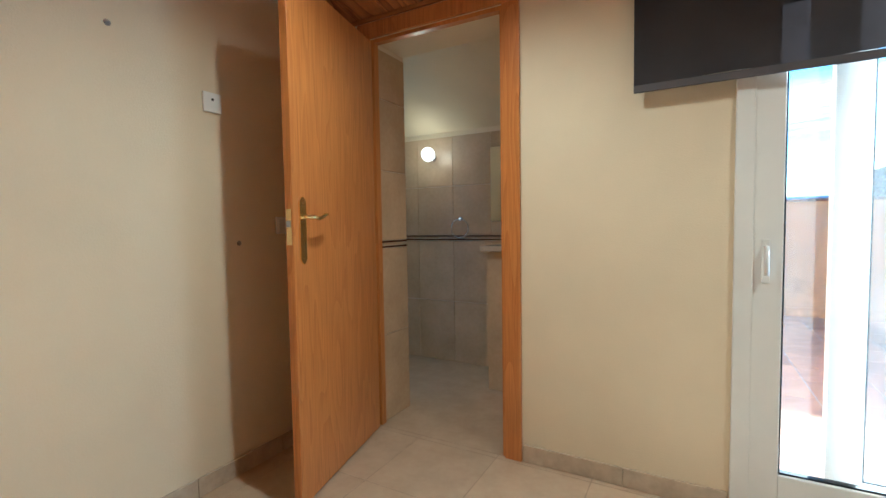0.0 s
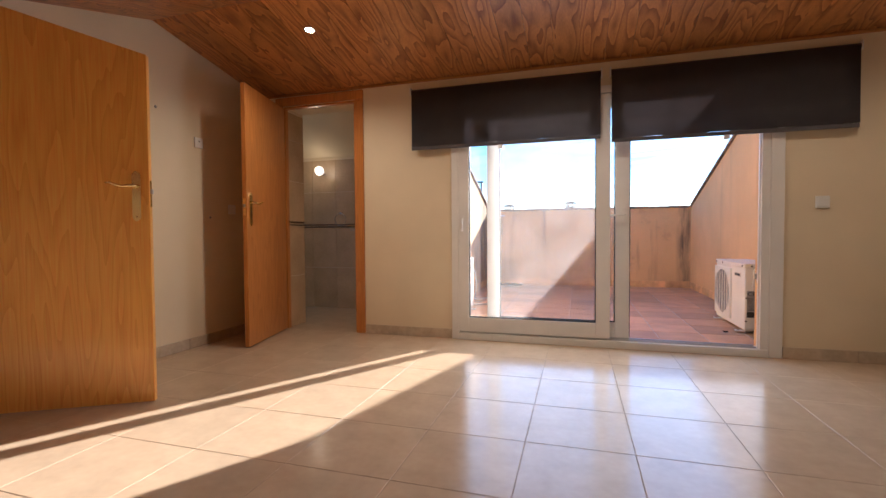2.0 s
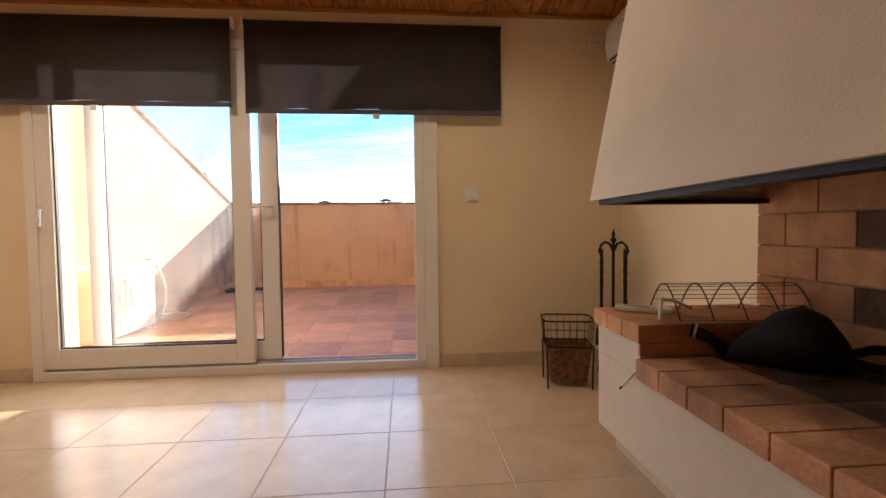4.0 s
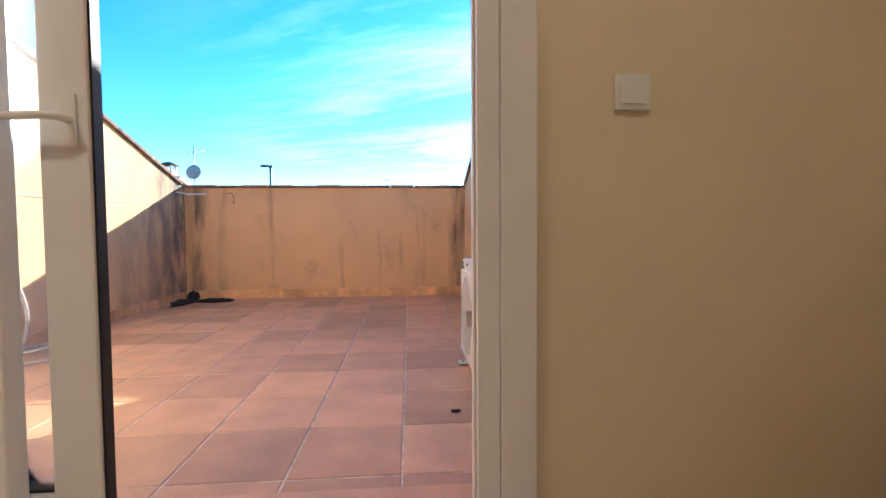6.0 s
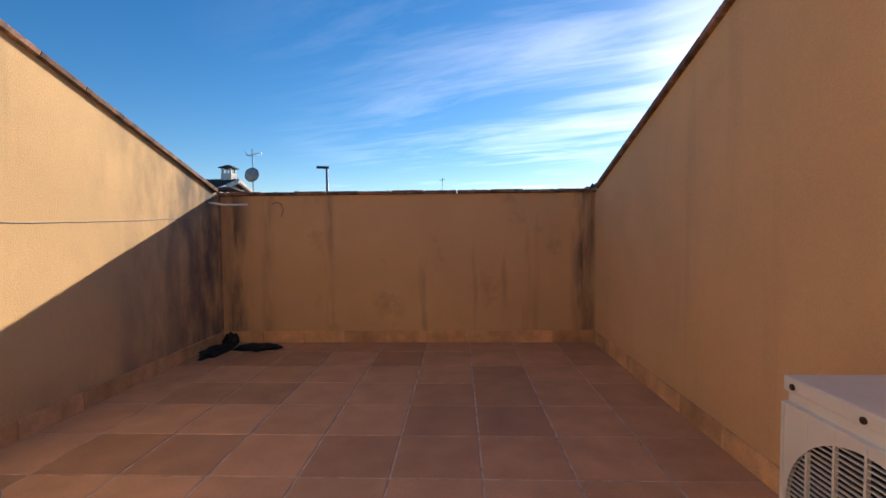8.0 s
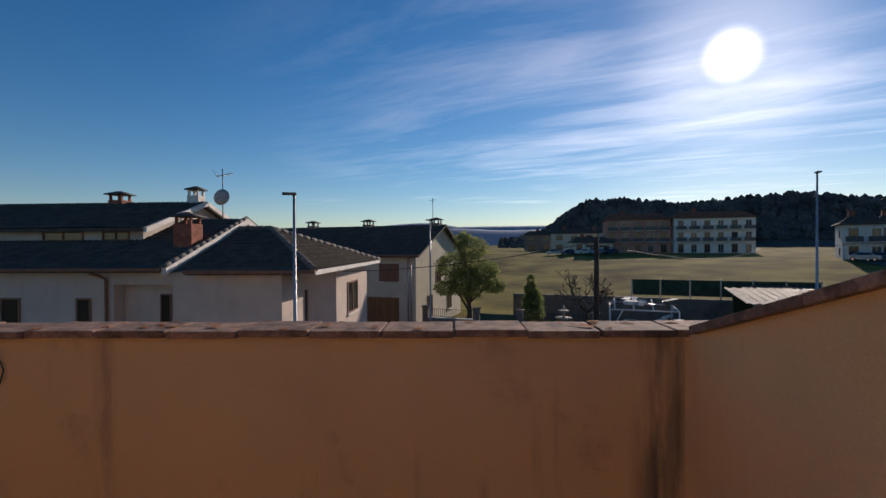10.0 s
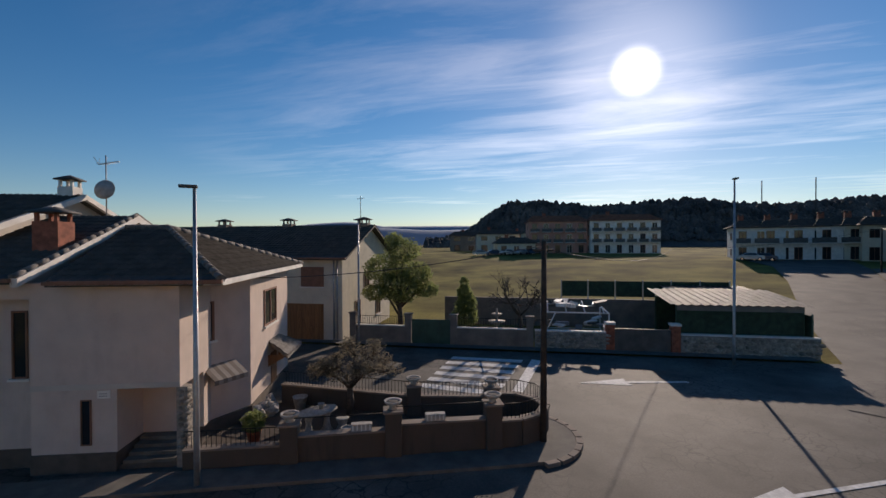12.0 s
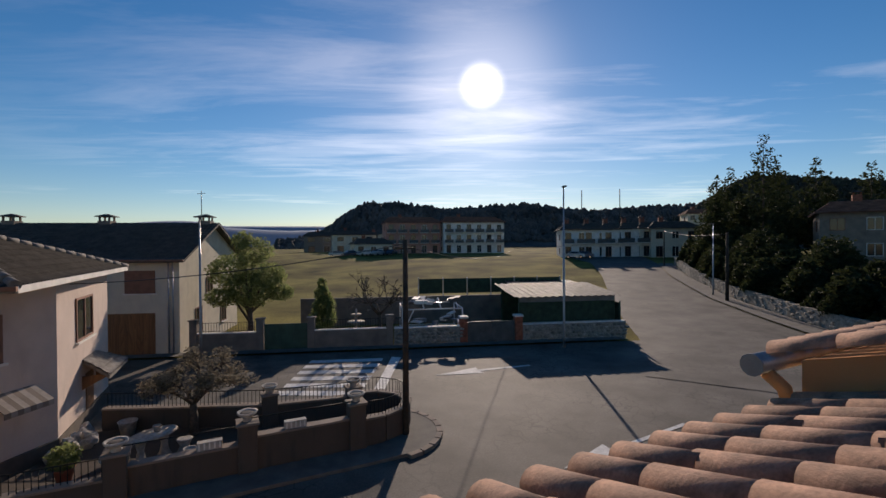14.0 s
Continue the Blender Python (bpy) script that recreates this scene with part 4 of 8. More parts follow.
def gadget():
    t = thing("remote_control_holder", "flat cream plastic device on the brick ledge", "device", pose(1.965, -1.22, 0.561, 0, 0, -35))
    bm = bmesh.new()
    box(bm, -0.10, 0.10, -0.035, 0.035, 0, 0.018, 0.005)
    part("case", bm, CREAM, t)
    bpart("slot", (-0.07, 0.02, -0.012, 0.012, 0.018, 0.0195), PAPER, t)
    c = thing("loose_cable", "white cable hanging over the ledge with bare end", "cable")
    tpart("sheath", [(2.16, -1.22, 0.566), (2.08, -1.25, 0.60), (1.99, -1.30, 0.62), (1.95, -1.36, 0.575), (1.92, -1.40, 0.53), (1.86, -1.43, 0.43), (1.78, -1.45, 0.37), (1.765, -1.45, 0.355)], 0.006, WHITE, c)
    tpart("core", [(1.765, -1.45, 0.355), (1.755, -1.452, 0.345)], 0.003, INK, c)


gadget()


def split_unit():
    a = thing("air_conditioner", "cream wall-mounted air conditioner by the chimney hood", "air conditioner")
    prof = [(XR - 0.003, 1.86), (2.34, 1.86), (2.285, 1.90), (2.272, 1.97), (2.275, 2.06), (2.30, 2.12), (2.36, 2.135), (XR - 0.003, 2.135)]
    bm = bmesh.new()
    vs = prism(bm, prof, "y", -1.02, -0.20)
    # x and z swap places for an outline in x, z
    bmesh.ops.bevel(bm, geom=[e for e in bm.edges if abs(e.verts[0].co.y - e.verts[1].co.y) < 1e-4], offset=0.012, segments=3, affect="EDGES")
    part("case", bm, CREAM, a)
    bm = bmesh.new()
    m = Matrix.Translation((2.296, -0.61, 1.882)) @ Matrix.Rotation(radians(-38), 4, "Y")
    box(bm, -0.006, 0.004, -0.37, 0.37, -0.022, 0.022, 0.003, m)
    part("outlet", bm, BLACK, a, "dark air outlet")
    for k in range(2):
        bm = bmesh.new()
        m = Matrix.Translation((2.288 + 0.012 * k, -0.61, 1.894 - 0.018 * k)) @ Matrix.Rotation(radians(-20), 4, "Y")
        box(bm, -0.012, 0.008, -0.365, 0.365, -0.003, 0.003, 0.001, m)
        part("louvre", bm, CREAM, a)
    bpart("display", (2.2675, 2.2725, -0.72, -0.62, 1.955, 1.985), INK, a, "dark display", 0.001)
    bpart("badge", (2.2685, 2.2715, -0.50, -0.38, 2.03, 2.045), GREYHOSE, a)
    tpart("pipe", [(2.46, -0.22, 1.87), (2.465, -0.2, 1.75), (2.47, -0.19, 1.5), (2.465, -0.21, 1.42)], 0.011, CREAM, a)
    tpart("valve", [(2.465, -0.21, 1.43), (2.46, -0.25, 1.40), (2.45, -0.30, 1.40)], 0.014, CREAM, a)


split_unit()


# ---- landing behind the door ----
def landing():
    x0 = XL - 0.12
    setting(bpart("landing_floor", (-6.0, x0, -4.8, -0.6, -0.25, 0.0), MARBLE), "cream marble landing floor in shade", "floor")
    bm = bmesh.new()
    box(bm, -3.75, x0, DY1 + 0.08, DY1 + 0.2, 0, 2.7)
    box(bm, -6.1, -6.0, -4.8, -0.6, 0, 2.7)
    box(bm, -6.0, x0, -4.9, -4.8, 0, 2.7)
    box(bm, -6.0, x0, -0.6, -0.5, 0, 2.7)
    setting(part("wall_landing", bm, DARKROOM), "grey plaster walls of the stair landing", "wall")
    setting(bpart("landing_ceiling", (-6.1, x0, -4.9, -0.5, 2.3, 2.5), PLASTER), "plain plaster landing ceiling", "ceiling")
    r = thing("stair_railing", "black wrought-iron stair railing on the landing", "railing")
    y = -2.16
    bpart("handrail", (-5.9, -3.77, y - 0.02, y + 0.02, 1.02, 1.06), IRON, r, bevel=0.008)
    for z in (0.90, 0.10):
        bpart("rail", (-5.9, -3.77, y - 0.008, y + 0.008, z, z + 0.025), IRON, r)
    k = 0
    x = -3.82
    while x > -5.9:
        tpart("baluster", [(x, y, 0.0 if k % 8 == 0 else 0.11), (x, y, 0.5), (x, y, 1.03 if k % 8 == 0 else 0.91)], 0.009, IRON, r, seg=6)
        if k % 2:
            tpart("scroll", [(x + 0.055 * math.cos(q), y, 0.97 + 0.045 * math.sin(q)) for q in (i * math.tau / 10 for i in range(10))], 0.006, IRON, r, seg=5, closed=True)
        x -= 0.11
        k += 1


landing()


# ---- bathroom ----
def bathroom():
    x0, x1, y0, y1 = -2.93, TXL - 0.2, 0.31, 1.24
    setting(bpart("bathroom_floor", (x0 - 0.8, x1, 0.0, y1, -0.25, 0.0), MARBLE), "cream marble bathroom floor", "floor")
    bx = x0 - 0.75
    bm = bmesh.new()
    box(bm, bx, x1, y1, y1 + 0.1, -0.1, 2.7)
    box(bm, bx - 0.1, bx, y0, y1 + 0.1, -0.1, 2.7)
    box(bm, x0 - 0.1, x0, y0, 0.40, -0.1, 2.7)
    setting(part("wall_bathroom", bm, PLASTER), "white painted bathroom wall above the tiles", "wall")
    bm = bmesh.new()
    prism(bm, [(y1, 1.88), (y0, 2.42), (y0, 2.5), (y1, 2.5)], "x", bx, x1)
    setting(part("bathroom_ceiling", bm, PLASTER), "sloped white bathroom ceiling", "ceiling")
    tl = thing("bathroom_tiling", "glossy beige wall tiles with a dark border", "tiling", kind="structure")
    for i in range(6):
        xa = bx + 0.002 + i * 0.333
        xb = min(xa + 0.33, x1 - 0.002)
        if xb - xa < 0.03:
            continue
        for z0, z1 in ((0.002, 0.50), (0.504, 1.0), (1.046, 1.44), (1.444, 1.84)):
            bpart("tile", (xa, xb, y1 - 0.008, y1 - 0.001, z0, z1), BATH, tl, bevel=0.0015)
        bpart("border_tile", (xa, xb, y1 - 0.009, y1 - 0.001, 1.004, 1.014), BAND, tl)
        bpart("border_tile", (xa, xb, y1 - 0.009, y1 - 0.001, 1.018, 1.030), BATH, tl)
        bpart("border_tile", (xa, xb, y1 - 0.009, y1 - 0.001, 1.033, 1.043), BAND, tl)
    for z0, z1 in ((0.002, 0.50), (0.504, 1.0), (1.046, 1.44), (1.444, 1.84), (1.844, 2.2)):
        bpart("tile", (x0 + 0.001, x0 + 0.008, y0 + 0.001, 0.399, z0, z1), BATH, tl, bevel=0.0015)
    for z0, z1 in ((1.004, 1.014), (1.033, 1.043)):
        bpart("border_tile", (x0 + 0.001, x0 + 0.009, y0 + 0.001, 0.399, z0, z1), BAND, tl)
    for z0, z1 in ((0.002, 0.50), (0.504, 1.0), (1.046, 1.44), (1.444, 1.84), (1.844, 2.11)):
        bpart("tile", (BX0 + 0.001, BX0 + 0.008, 0.042, 0.305, z0, z1), BATH, tl, bevel=0.0015)
    for z0, z1 in ((1.004, 1.014), (1.033, 1.043)):
        bpart("border_tile", (BX0 + 0.001, BX0 + 0.009, 0.042, 0.305, z0, z1), BAND, tl)
    c = thing("washbasin_counter", "beige tiled washbasin counter with marble top", "counter")
    bpart("top", (-2.55, x1 - 0.005, 0.72, y1 - 0.012, 0.95, 0.985), SKIRT, c, bevel=0.004)
    bpart("side", (-2.52, x1 - 0.005, 0.78, y1 - 0.012, 0.002, 0.948), BATH, c)
    bpart("mirror", (-2.68, x1 - 0.01, y1 - 0.014, y1 - 0.0095, 1.15, 1.72), MIRROR, None)
    bpy.data.objects["mirror"]["label"], bpy.data.objects["mirror"]["category"] = "frameless wall mirror above the washbasin counter", "mirror"
    g = thing("wall_lamp", "white globe wall lamp above the bathroom tiles", "lamp", pose(-3.19, y1 - 0.01, 1.70))
    bm = bmesh.new()
    lathe(bm, [(0.001, -0.06), (0.03, -0.05), (0.05, -0.025), (0.056, 0.0), (0.05, 0.028), (0.03, 0.05), (0.001, 0.058)], 20, Matrix.Translation((0, -0.085, 0)))
    part("globe", bm, GLOBE, g, "glowing white glass globe")
    tpart("arm", [(0, 0, -0.02), (0, -0.04, -0.03), (0, -0.08, -0.055)], 0.01, CHROME, g)
    bm = bmesh.new()
    lathe(bm, [(0.03, 0), (0.03, 0.008), (0.02, 0.012)], 16, Matrix.Translation((0, 0, -0.02)) @ Matrix.Rotation(math.pi / 2, 4, "X"))
    part("rose", bm, CHROME, g)
    r = thing("towel_ring", "chrome towel ring on the bathroom tiles", "towel ring", pose(-2.935, y1 - 0.012, 1.10))
    tpart("ring", [(0.075 * math.sin(q), -0.035, 0.075 * math.cos(q)) for q in (i * math.tau / 28 for i in range(28))], 0.006, CHROME, r, closed=True)
    tpart("mount", [(0, 0, 0.075), (0, -0.03, 0.075)], 0.014, CHROME, r, seg=12)
    lt = new("bathroom_light", bpy.data.lights.new("bathroom_light", "POINT"))
    lt.data.energy, lt.data.color, lt.data.shadow_soft_size = 0.35, (1.0, 0.78, 0.5), 0.06
    lt.location = (-3.19, y1 - 0.20, 1.70)


GLOBE = lamp_mat("lit_opal_glass", (1.0, 0.88, 0.70), 0.5)
bathroom()


# ---- things on the terrace ----
def condenser(name, label, m):
    """An outdoor unit: local x along its front, front faces -y, origin at the middle of its foot."""
    a = thing(name, label, "air conditioner", m, group="outdoor units")
    L, D, H, z0 = 0.86, 0.30, 0.60, 0.035
    bm = bmesh.new()
    box(bm, -L / 2, L / 2, -D / 2, D / 2, z0, z0 + H, 0.012)
    part("case", bm, CASING, a)
    bm = bmesh.new()
    box(bm, -L / 2 - 0.006, L / 2 + 0.006, -D / 2 - 0.006, D / 2 + 0.006, z0 + H - 0.035, z0 + H + 0.006, 0.008)
    part("lid", bm, CASING, a)
    cx, cz, R = -0.175, z0 + H * 0.49, 0.225
    bm = bmesh.new()
    lathe(bm, [(R + 0.004, 0.0), (R + 0.004, 0.003), (0.001, 0.003)], 48, Matrix.Translation((cx, -D / 2 - 0.001, cz)) @ Matrix.Rotation(math.pi / 2, 4, "X"))
    part("fan_opening", bm, INK, a, "dark fan opening")
    bm = bmesh.new()
    for k in range(3):
        q = k * math.tau / 3
        c = [(0.03, -0.3), (0.2, -0.35), (0.215, 0.25), (0.03, 0.3)]
        vs = [bm.verts.new((cx + r * math.cos(q + d), -D / 2 - 0.0046 - (0.003 if d > 0 else 0), cz + r * math.sin(q + d))) for r, d in c]
        bm.faces.new(vs)
    part("fan", bm, DARKPIPE, a, "dark fan blades")
    g = new("grille")
    g.parent = a
    n = 36
    for i in range(n):
        z = cz - R * 1.05 + 2.1 * R * i / (n - 1)
        bpart("slat", (cx - R * 1.06, cx + R * 1.02, -D / 2 - 0.017, -D / 2 - 0.011, z - 0.0014, z + 0.0014), CASING, g)
    for i in range(7):
        x = cx - R * 1.06 + 2.08 * R * i / 6
        bpart("rib", (x - 0.003, x + 0.003, -D / 2 - 0.0195, -D / 2 - 0.010, cz - R * 1.06, cz + R * 1.06), CASING, g)
    bm = bmesh.new()
    rr = [(R * 1.0, -0.019), (R * 1.05, -0.014), (R * 1.08, -0.001)]
    # corners of the fan panel closed with a plate round the opening
    seg = 48
    ring = []
    for k in range(seg):
        q = k * math.tau / seg
        c, s = math.cos(q), math.sin(q)
        f = 1 / max(abs(c), abs(s))
        ring.append([bm.verts.new((cx + R * 0.99 * c, -D / 2 - 0.0195, cz + R * 0.99 * s)), bm.verts.new((cx + R * 1.10 * c * f, -D / 2 - 0.018, cz + R * 1.10 * s * f)), bm.verts.new((cx + R * 1.10 * c * f, -D / 2, cz + R * 1.10 * s * f))])
    for k in range(seg):
        A, B = ring[k], ring[(k + 1) % seg]
        for j in range(2):
            bm.faces.new((A[j], A[j + 1], B[j + 1], B[j]))
    bmesh.ops.recalc_face_normals(bm, faces=list(bm.faces))
    part("fan_panel", bm, CASING, a)
    # side ribs at the far end
    for i in range(30):
        z = z0 + 0.03 + i * 0.0165
        bpart("vent_rib", (-L / 2 - 0.012, -L / 2, -D / 2 + 0.005, D / 2 - 0.01, z, z + 0.006), CASING, a)
    # name as a plain bar, panel lines
    bpart("badge", (0.155, 0.315, -D / 2 - 0.0025, -D / 2 - 0.0005, z0 + H - 0.125, z0 + H - 0.085), CREAM, a, "pale name plate")
    for i in range(9):
        x = 0.165 + i * 0.0158
        bpart("print", (x, x + 0.010, -D / 2 - 0.0035, -D / 2 - 0.0026, z0 + H - 0.117, z0 + H - 0.094), INK, a)
    for i, z in enumerate((0.30, 0.27, 0.21, 0.18)):
        bpart("groove", (0.15, 0.33 - 0.03 * (i % 2), -D / 2 - 0.0022, -D / 2 - 0.0006, z, z + 0.004), CASING, a)
    # service end
    xe = L / 2
    bm = bmesh.new()
    box(bm, xe + 0.0005, xe + 0.014, -0.09, 0.075, z0 + H - 0.235, z0 + H - 0.045, 0.012)
    part("service_cover", bm, CASING, a)
    bm = bmesh.new()
    box(bm, xe + 0.0142, xe + 0.0155, -0.075, 0.055, z0 + H - 0.075, z0 + H - 0.06, 0.0006)
    box(bm, xe + 0.0142, xe + 0.021, -0.078, 0.06, z0 + H - 0.135, z0 + H - 0.078, 0.003)
    part("grip", bm, CASING, a, "shadowed grip")
    bpart("rating_plate", (xe + 0.0005, xe + 0.0025, -0.135, -0.055, z0 + 0.175, z0 + 0.36), PAPER, a, "grey rating plate with small print")
    bpart("dark_label", (xe + 0.0006, xe + 0.0026, -0.135, -0.075, z0 + 0.12, z0 + 0.172), INK, a, "dark label")
    for ch, yy in (("C", -0.130), ("E", -0.094)):
        fc = bpy.data.curves.new("mark", "FONT")
        fc.body, fc.size, fc.extrude = ch, 0.05, 0.0003
        tmp = bpy.data.objects.new("tmp", fc)
        me = bpy.data.meshes.new_from_object(tmp)
        bpy.data.objects.remove(tmp)
        me.materials.append(INK)
        o = new("mark", me)
        o.parent = a
        o.matrix_local = Matrix.Translation((xe + 0.0032, yy, z0 + 0.315)) @ Matrix.Rotation(math.pi / 2, 4, "Z") @ Matrix.Rotation(math.pi / 2, 4, "X")
    for i in range(12):
        z = z0 + 0.185 + i * 0.0098
        bpart("print", (xe + 0.0026, xe + 0.0032, -0.128, -0.065 - 0.012 * (i % 3), z, z + 0.003), INK, a)
    bpart("notice", (xe + 0.0005, xe + 0.0018, -0.01, 0.105, z0 + 0.20, z0 + 0.345), BEIGE_LABEL, a, "faded beige notice")
    for i in range(9):
        z = z0 + 0.21 + i * 0.0145
        bpart("print", (xe + 0.0019, xe + 0.0024, 0.0, 0.10 - 0.02 * (i % 3), z, z + 0.0025), RUST, a)
    for x, y in ((-L / 2 + 0.1, -1), (L / 2 - 0.1, -1), (-L / 2 + 0.1, 1), (L / 2 - 0.1, 1)):
        bm = bmesh.new()
        box(bm, x - 0.03, x + 0.03, y * (D / 2 + 0.01) - 0.035, y * (D / 2 + 0.01) + 0.035, 0.012, 0.022, 0.004)
        box(bm, x - 0.02, x + 0.02, y * (D / 2 - 0.06) - 0.03, y * (D / 2 - 0.06) + 0.03, 0.0, 0.036)
        part("foot", bm, CASING, a)
        bm = bmesh.new()
        lathe(bm, [(0.012, 0.0225), (0.012, 0.024), (0.004, 0.024)], 10, Matrix.Translation((x, y * (D / 2 + 0.02), 0)))
        part("bolt", bm, INK, a)
    for x, y, z in ((-0.2, -D / 2 - 0.007, z0 + H - 0.017), (0.38, -D / 2 - 0.007, z0 + H - 0.017), (-0.40, -D / 2 - 0.007, z0 + H - 0.017), (xe + 0.007, -0.10, z0 + H - 0.017), (xe + 0.007, 0.12, z0 + H - 0.017), (xe + 0.001, -0.14, 0.33), (xe + 0.001, -0.14, 0.12)):
        bm = bmesh.new()
        turn = Matrix.Rotation(math.pi / 2, 4, "X") if y < -D / 2 else Matrix.Rotation(math.pi / 2, 4, "Y")
        lathe(bm, [(0.008, -0.001), (0.008, 0.003), (0.004, 0.005)], 10, Matrix.Translation((x, y, z)) @ turn)
        part("screw", bm, RUST, a)
    # valve box, conduit and pipes
    bm = bmesh.new()
    prism(bm, [(xe + 0.002, 0.01), (xe + 0.075, 0.01), (xe + 0.095, 0.12), (xe + 0.09, 0.145), (xe + 0.002, 0.17)], "y", -0.075, 0.13)
    bmesh.ops.bevel(bm, geom=list(bm.edges), offset=0.006, segments=2, affect="EDGES")
    part("valve_box", bm, DIRTY, a, "dirty grey plastic valve box")
    bm = bmesh.new()
    bpart("conduit_socket", (xe + 0.002, xe + 0.036, -0.058, -0.022, z0 + 0.36, z0 + 0.405), CASING, a, bevel=0.008)
    pts = [(xe + 0.02, -0.04, z0 + 0.365), (xe + 0.03, -0.038, z0 + 0.27), (xe + 0.035, -0.02, z0 + 0.16), (xe + 0.045, 0.03, z0 + 0.15 - 0.07), (xe + 0.05, 0.11, z0 + 0.09), (xe + 0.03, 0.19, z0 + 0.16), (xe - 0.0, 0.27, z0 + 0.20)]
    fine = []
    for i in range(len(pts) - 1):
        for k in range(8):
            fine.append(tuple(Vector(pts[i]).lerp(Vector(pts[i + 1]), k / 8)))
    tube(bm, fine, 0.011, 8, taper=[0.0115 if k % 2 else 0.0095 for k in range(len(fine))])
    part("conduit", bm, GREYHOSE, a, "corrugated grey conduit")
    for off in (0.0, 0.035):
        tpart("pipe", [(xe + 0.04, 0.05 + off, 0.16), (xe + 0.06, 0.06 + off, 0.22), (xe + 0.05, 0.10 + off, 0.27), (xe + 0.02, 0.18 + off, 0.29 + off), (xe - 0.03, 0.26, 0.30 + off)], 0.017, DARKPIPE, a, "black insulated pipe")
    return a


BEIGE_LABEL = mat("faded_beige_label", (0.52, 0.46, 0.36), 0.6, vary=0.06, scale=20)
DIRTY = mat("dirty_grey_plastic", (0.30, 0.27, 0.23), 0.6, vary=0.2, scale=12, stain=0.5)
DARKPIPE = mat("black_pipe_foam", (0.035, 0.033, 0.032), 0.8, vary=0.2)

# the unit by one wall faces west, the other by the opposite wall faces east
condenser("outdoor_unit", "off-white outdoor air conditioning unit on terrace tiles", Matrix.Translation((1.46, 1.325, FZ)) @ Matrix.Rotation(-math.pi / 2, 4, "Z"))
condenser("outdoor_unit", "off-white outdoor air conditioning unit beside coiled hose", Matrix.Translation((-1.52, 1.25, FZ)) @ Matrix.Rotation(math.pi / 2, 4, "Z"))


def terrace_clutter():
    h = thing("garden_hose", "grey hose looping down to a coil on tiles", "hose")
    pts = [(-1.56, 1.74, 0.58), (-1.52, 1.84, 0.64), (-1.46, 1.90, 0.55), (-1.40, 1.93, 0.35), (-1.40, 1.92, 0.15), (-1.46, 1.88, 0.02), (-1.50, 1.80, 0.0)]
    c = [(-1.33 + 0.17 * math.cos(q) * (1 - 0.02 * i), 2.0 + 0.17 * math.sin(q), 0.0 + 0.004 * i) for i, q in enumerate(math.pi + k * math.tau / 16 for k in range(26))]
    sm = []
    allp = [Vector(p) for p in pts + c]
    for i in range(len(allp) - 1):
        a, b = allp[max(i - 1, 0)], allp[min(i + 2, len(allp) - 1)]
        p, q = allp[i], allp[i + 1]
        for k in range(4):
            t = k / 4
            sm.append(0.5 * ((2 * p) + (q - a) * t + (2 * a - 5 * p + 4 * q - b) * t * t + (3 * p - a - 3 * q + b) * t ** 3))
    tpart("tube", sm, 0.011, GREYHOSE, h, seg=8)
    tpart("tube", [(-1.60, 1.72, 0.56), (-1.63, 1.78, 0.30), (-1.60, 1.80, 0.05), (-1.55, 1.70, 0.02)], 0.014, DARKPIPE, h, seg=8)
    rng = random.Random(2)
    for x, y, rx, ry, hz in ((-1.62, 4.30, 0.10, 0.22, 0.035), (-1.30, 4.42, 0.20, 0.10, 0.03), (-1.60, 4.52, 0.06, 0.07, 0.09)):
        bm = bmesh.new()
        bmesh.ops.create_icosphere(bm, subdivisions=3, radius=1)
        for v in bm.verts:
            n = 1 + 0.45 * noise.noise(v.co * 2.3 + Vector((x * 9, y * 7, 0)))
            v.co = Vector((x + v.co.x * rx * n, y + v.co.y * ry * n, FZ + max(0.0, v.co.z * hz * n + hz * 0.3)))
        tagged(part("wet_rag", bm, RAG), "crumpled black rag lying in the terrace corner", "rag")
    p = thing("plastic_conduit", "short white plastic conduit stuck out of the parapet", "conduit")
    tpart("pipe", [(TXL + 0.002, 4.45, 1.265), (-1.60, 4.48, 1.245), (-1.42, 4.53, 1.25)], 0.009, WHITE, p)
    w = thing("wall_cable", "thin grey cable sagging along the ochre wall", "cable")
    tpart("wire", [(TXL + 0.006, 0.8, 1.10), (TXL + 0.006, 1.8, 1.06), (TXL + 0.006, 2.8, 1.06), (TXL + 0.006, 3.6, 1.09), (TXL + 0.006, 4.3, 1.14)], 0.0025, GREYHOSE, w, seg=5)
    k = thing("parapet_wire", "black wire loop hooked under the parapet coping", "wire")
    tpart("wire", [(-1.24, TY - 0.004, 1.26), (-1.20, TY - 0.02, 1.275), (-1.16, TY - 0.015, 1.26), (-1.14, TY - 0.01, 1.2), (-1.16, TY - 0.008, 1.14)], 0.003, INK, k, seg=5)
    d = thing("dead_leaf", "curled brown dead leaf on the terrace tiles", "leaf")
    bm = bmesh.new()
    vs = [[bm.verts.new((1.17 + 0.022 * u, 0.93 + 0.014 * v * (1 - u * u), FZ + 0.004 + 0.012 * v * v + 0.006 * u * u)) for v in (-1, 0, 1)] for u in (-1, -0.4, 0.2, 0.9)]
    for A, B in zip(vs, vs[1:]):
        for j in range(2):
            bm.faces.new((A[j], A[j + 1], B[j + 1], B[j]))
    bmesh.ops.solidify(bm, geom=list(bm.faces), thickness=0.001)
    part("blade", bm, RUST, d)


terrace_clutter()


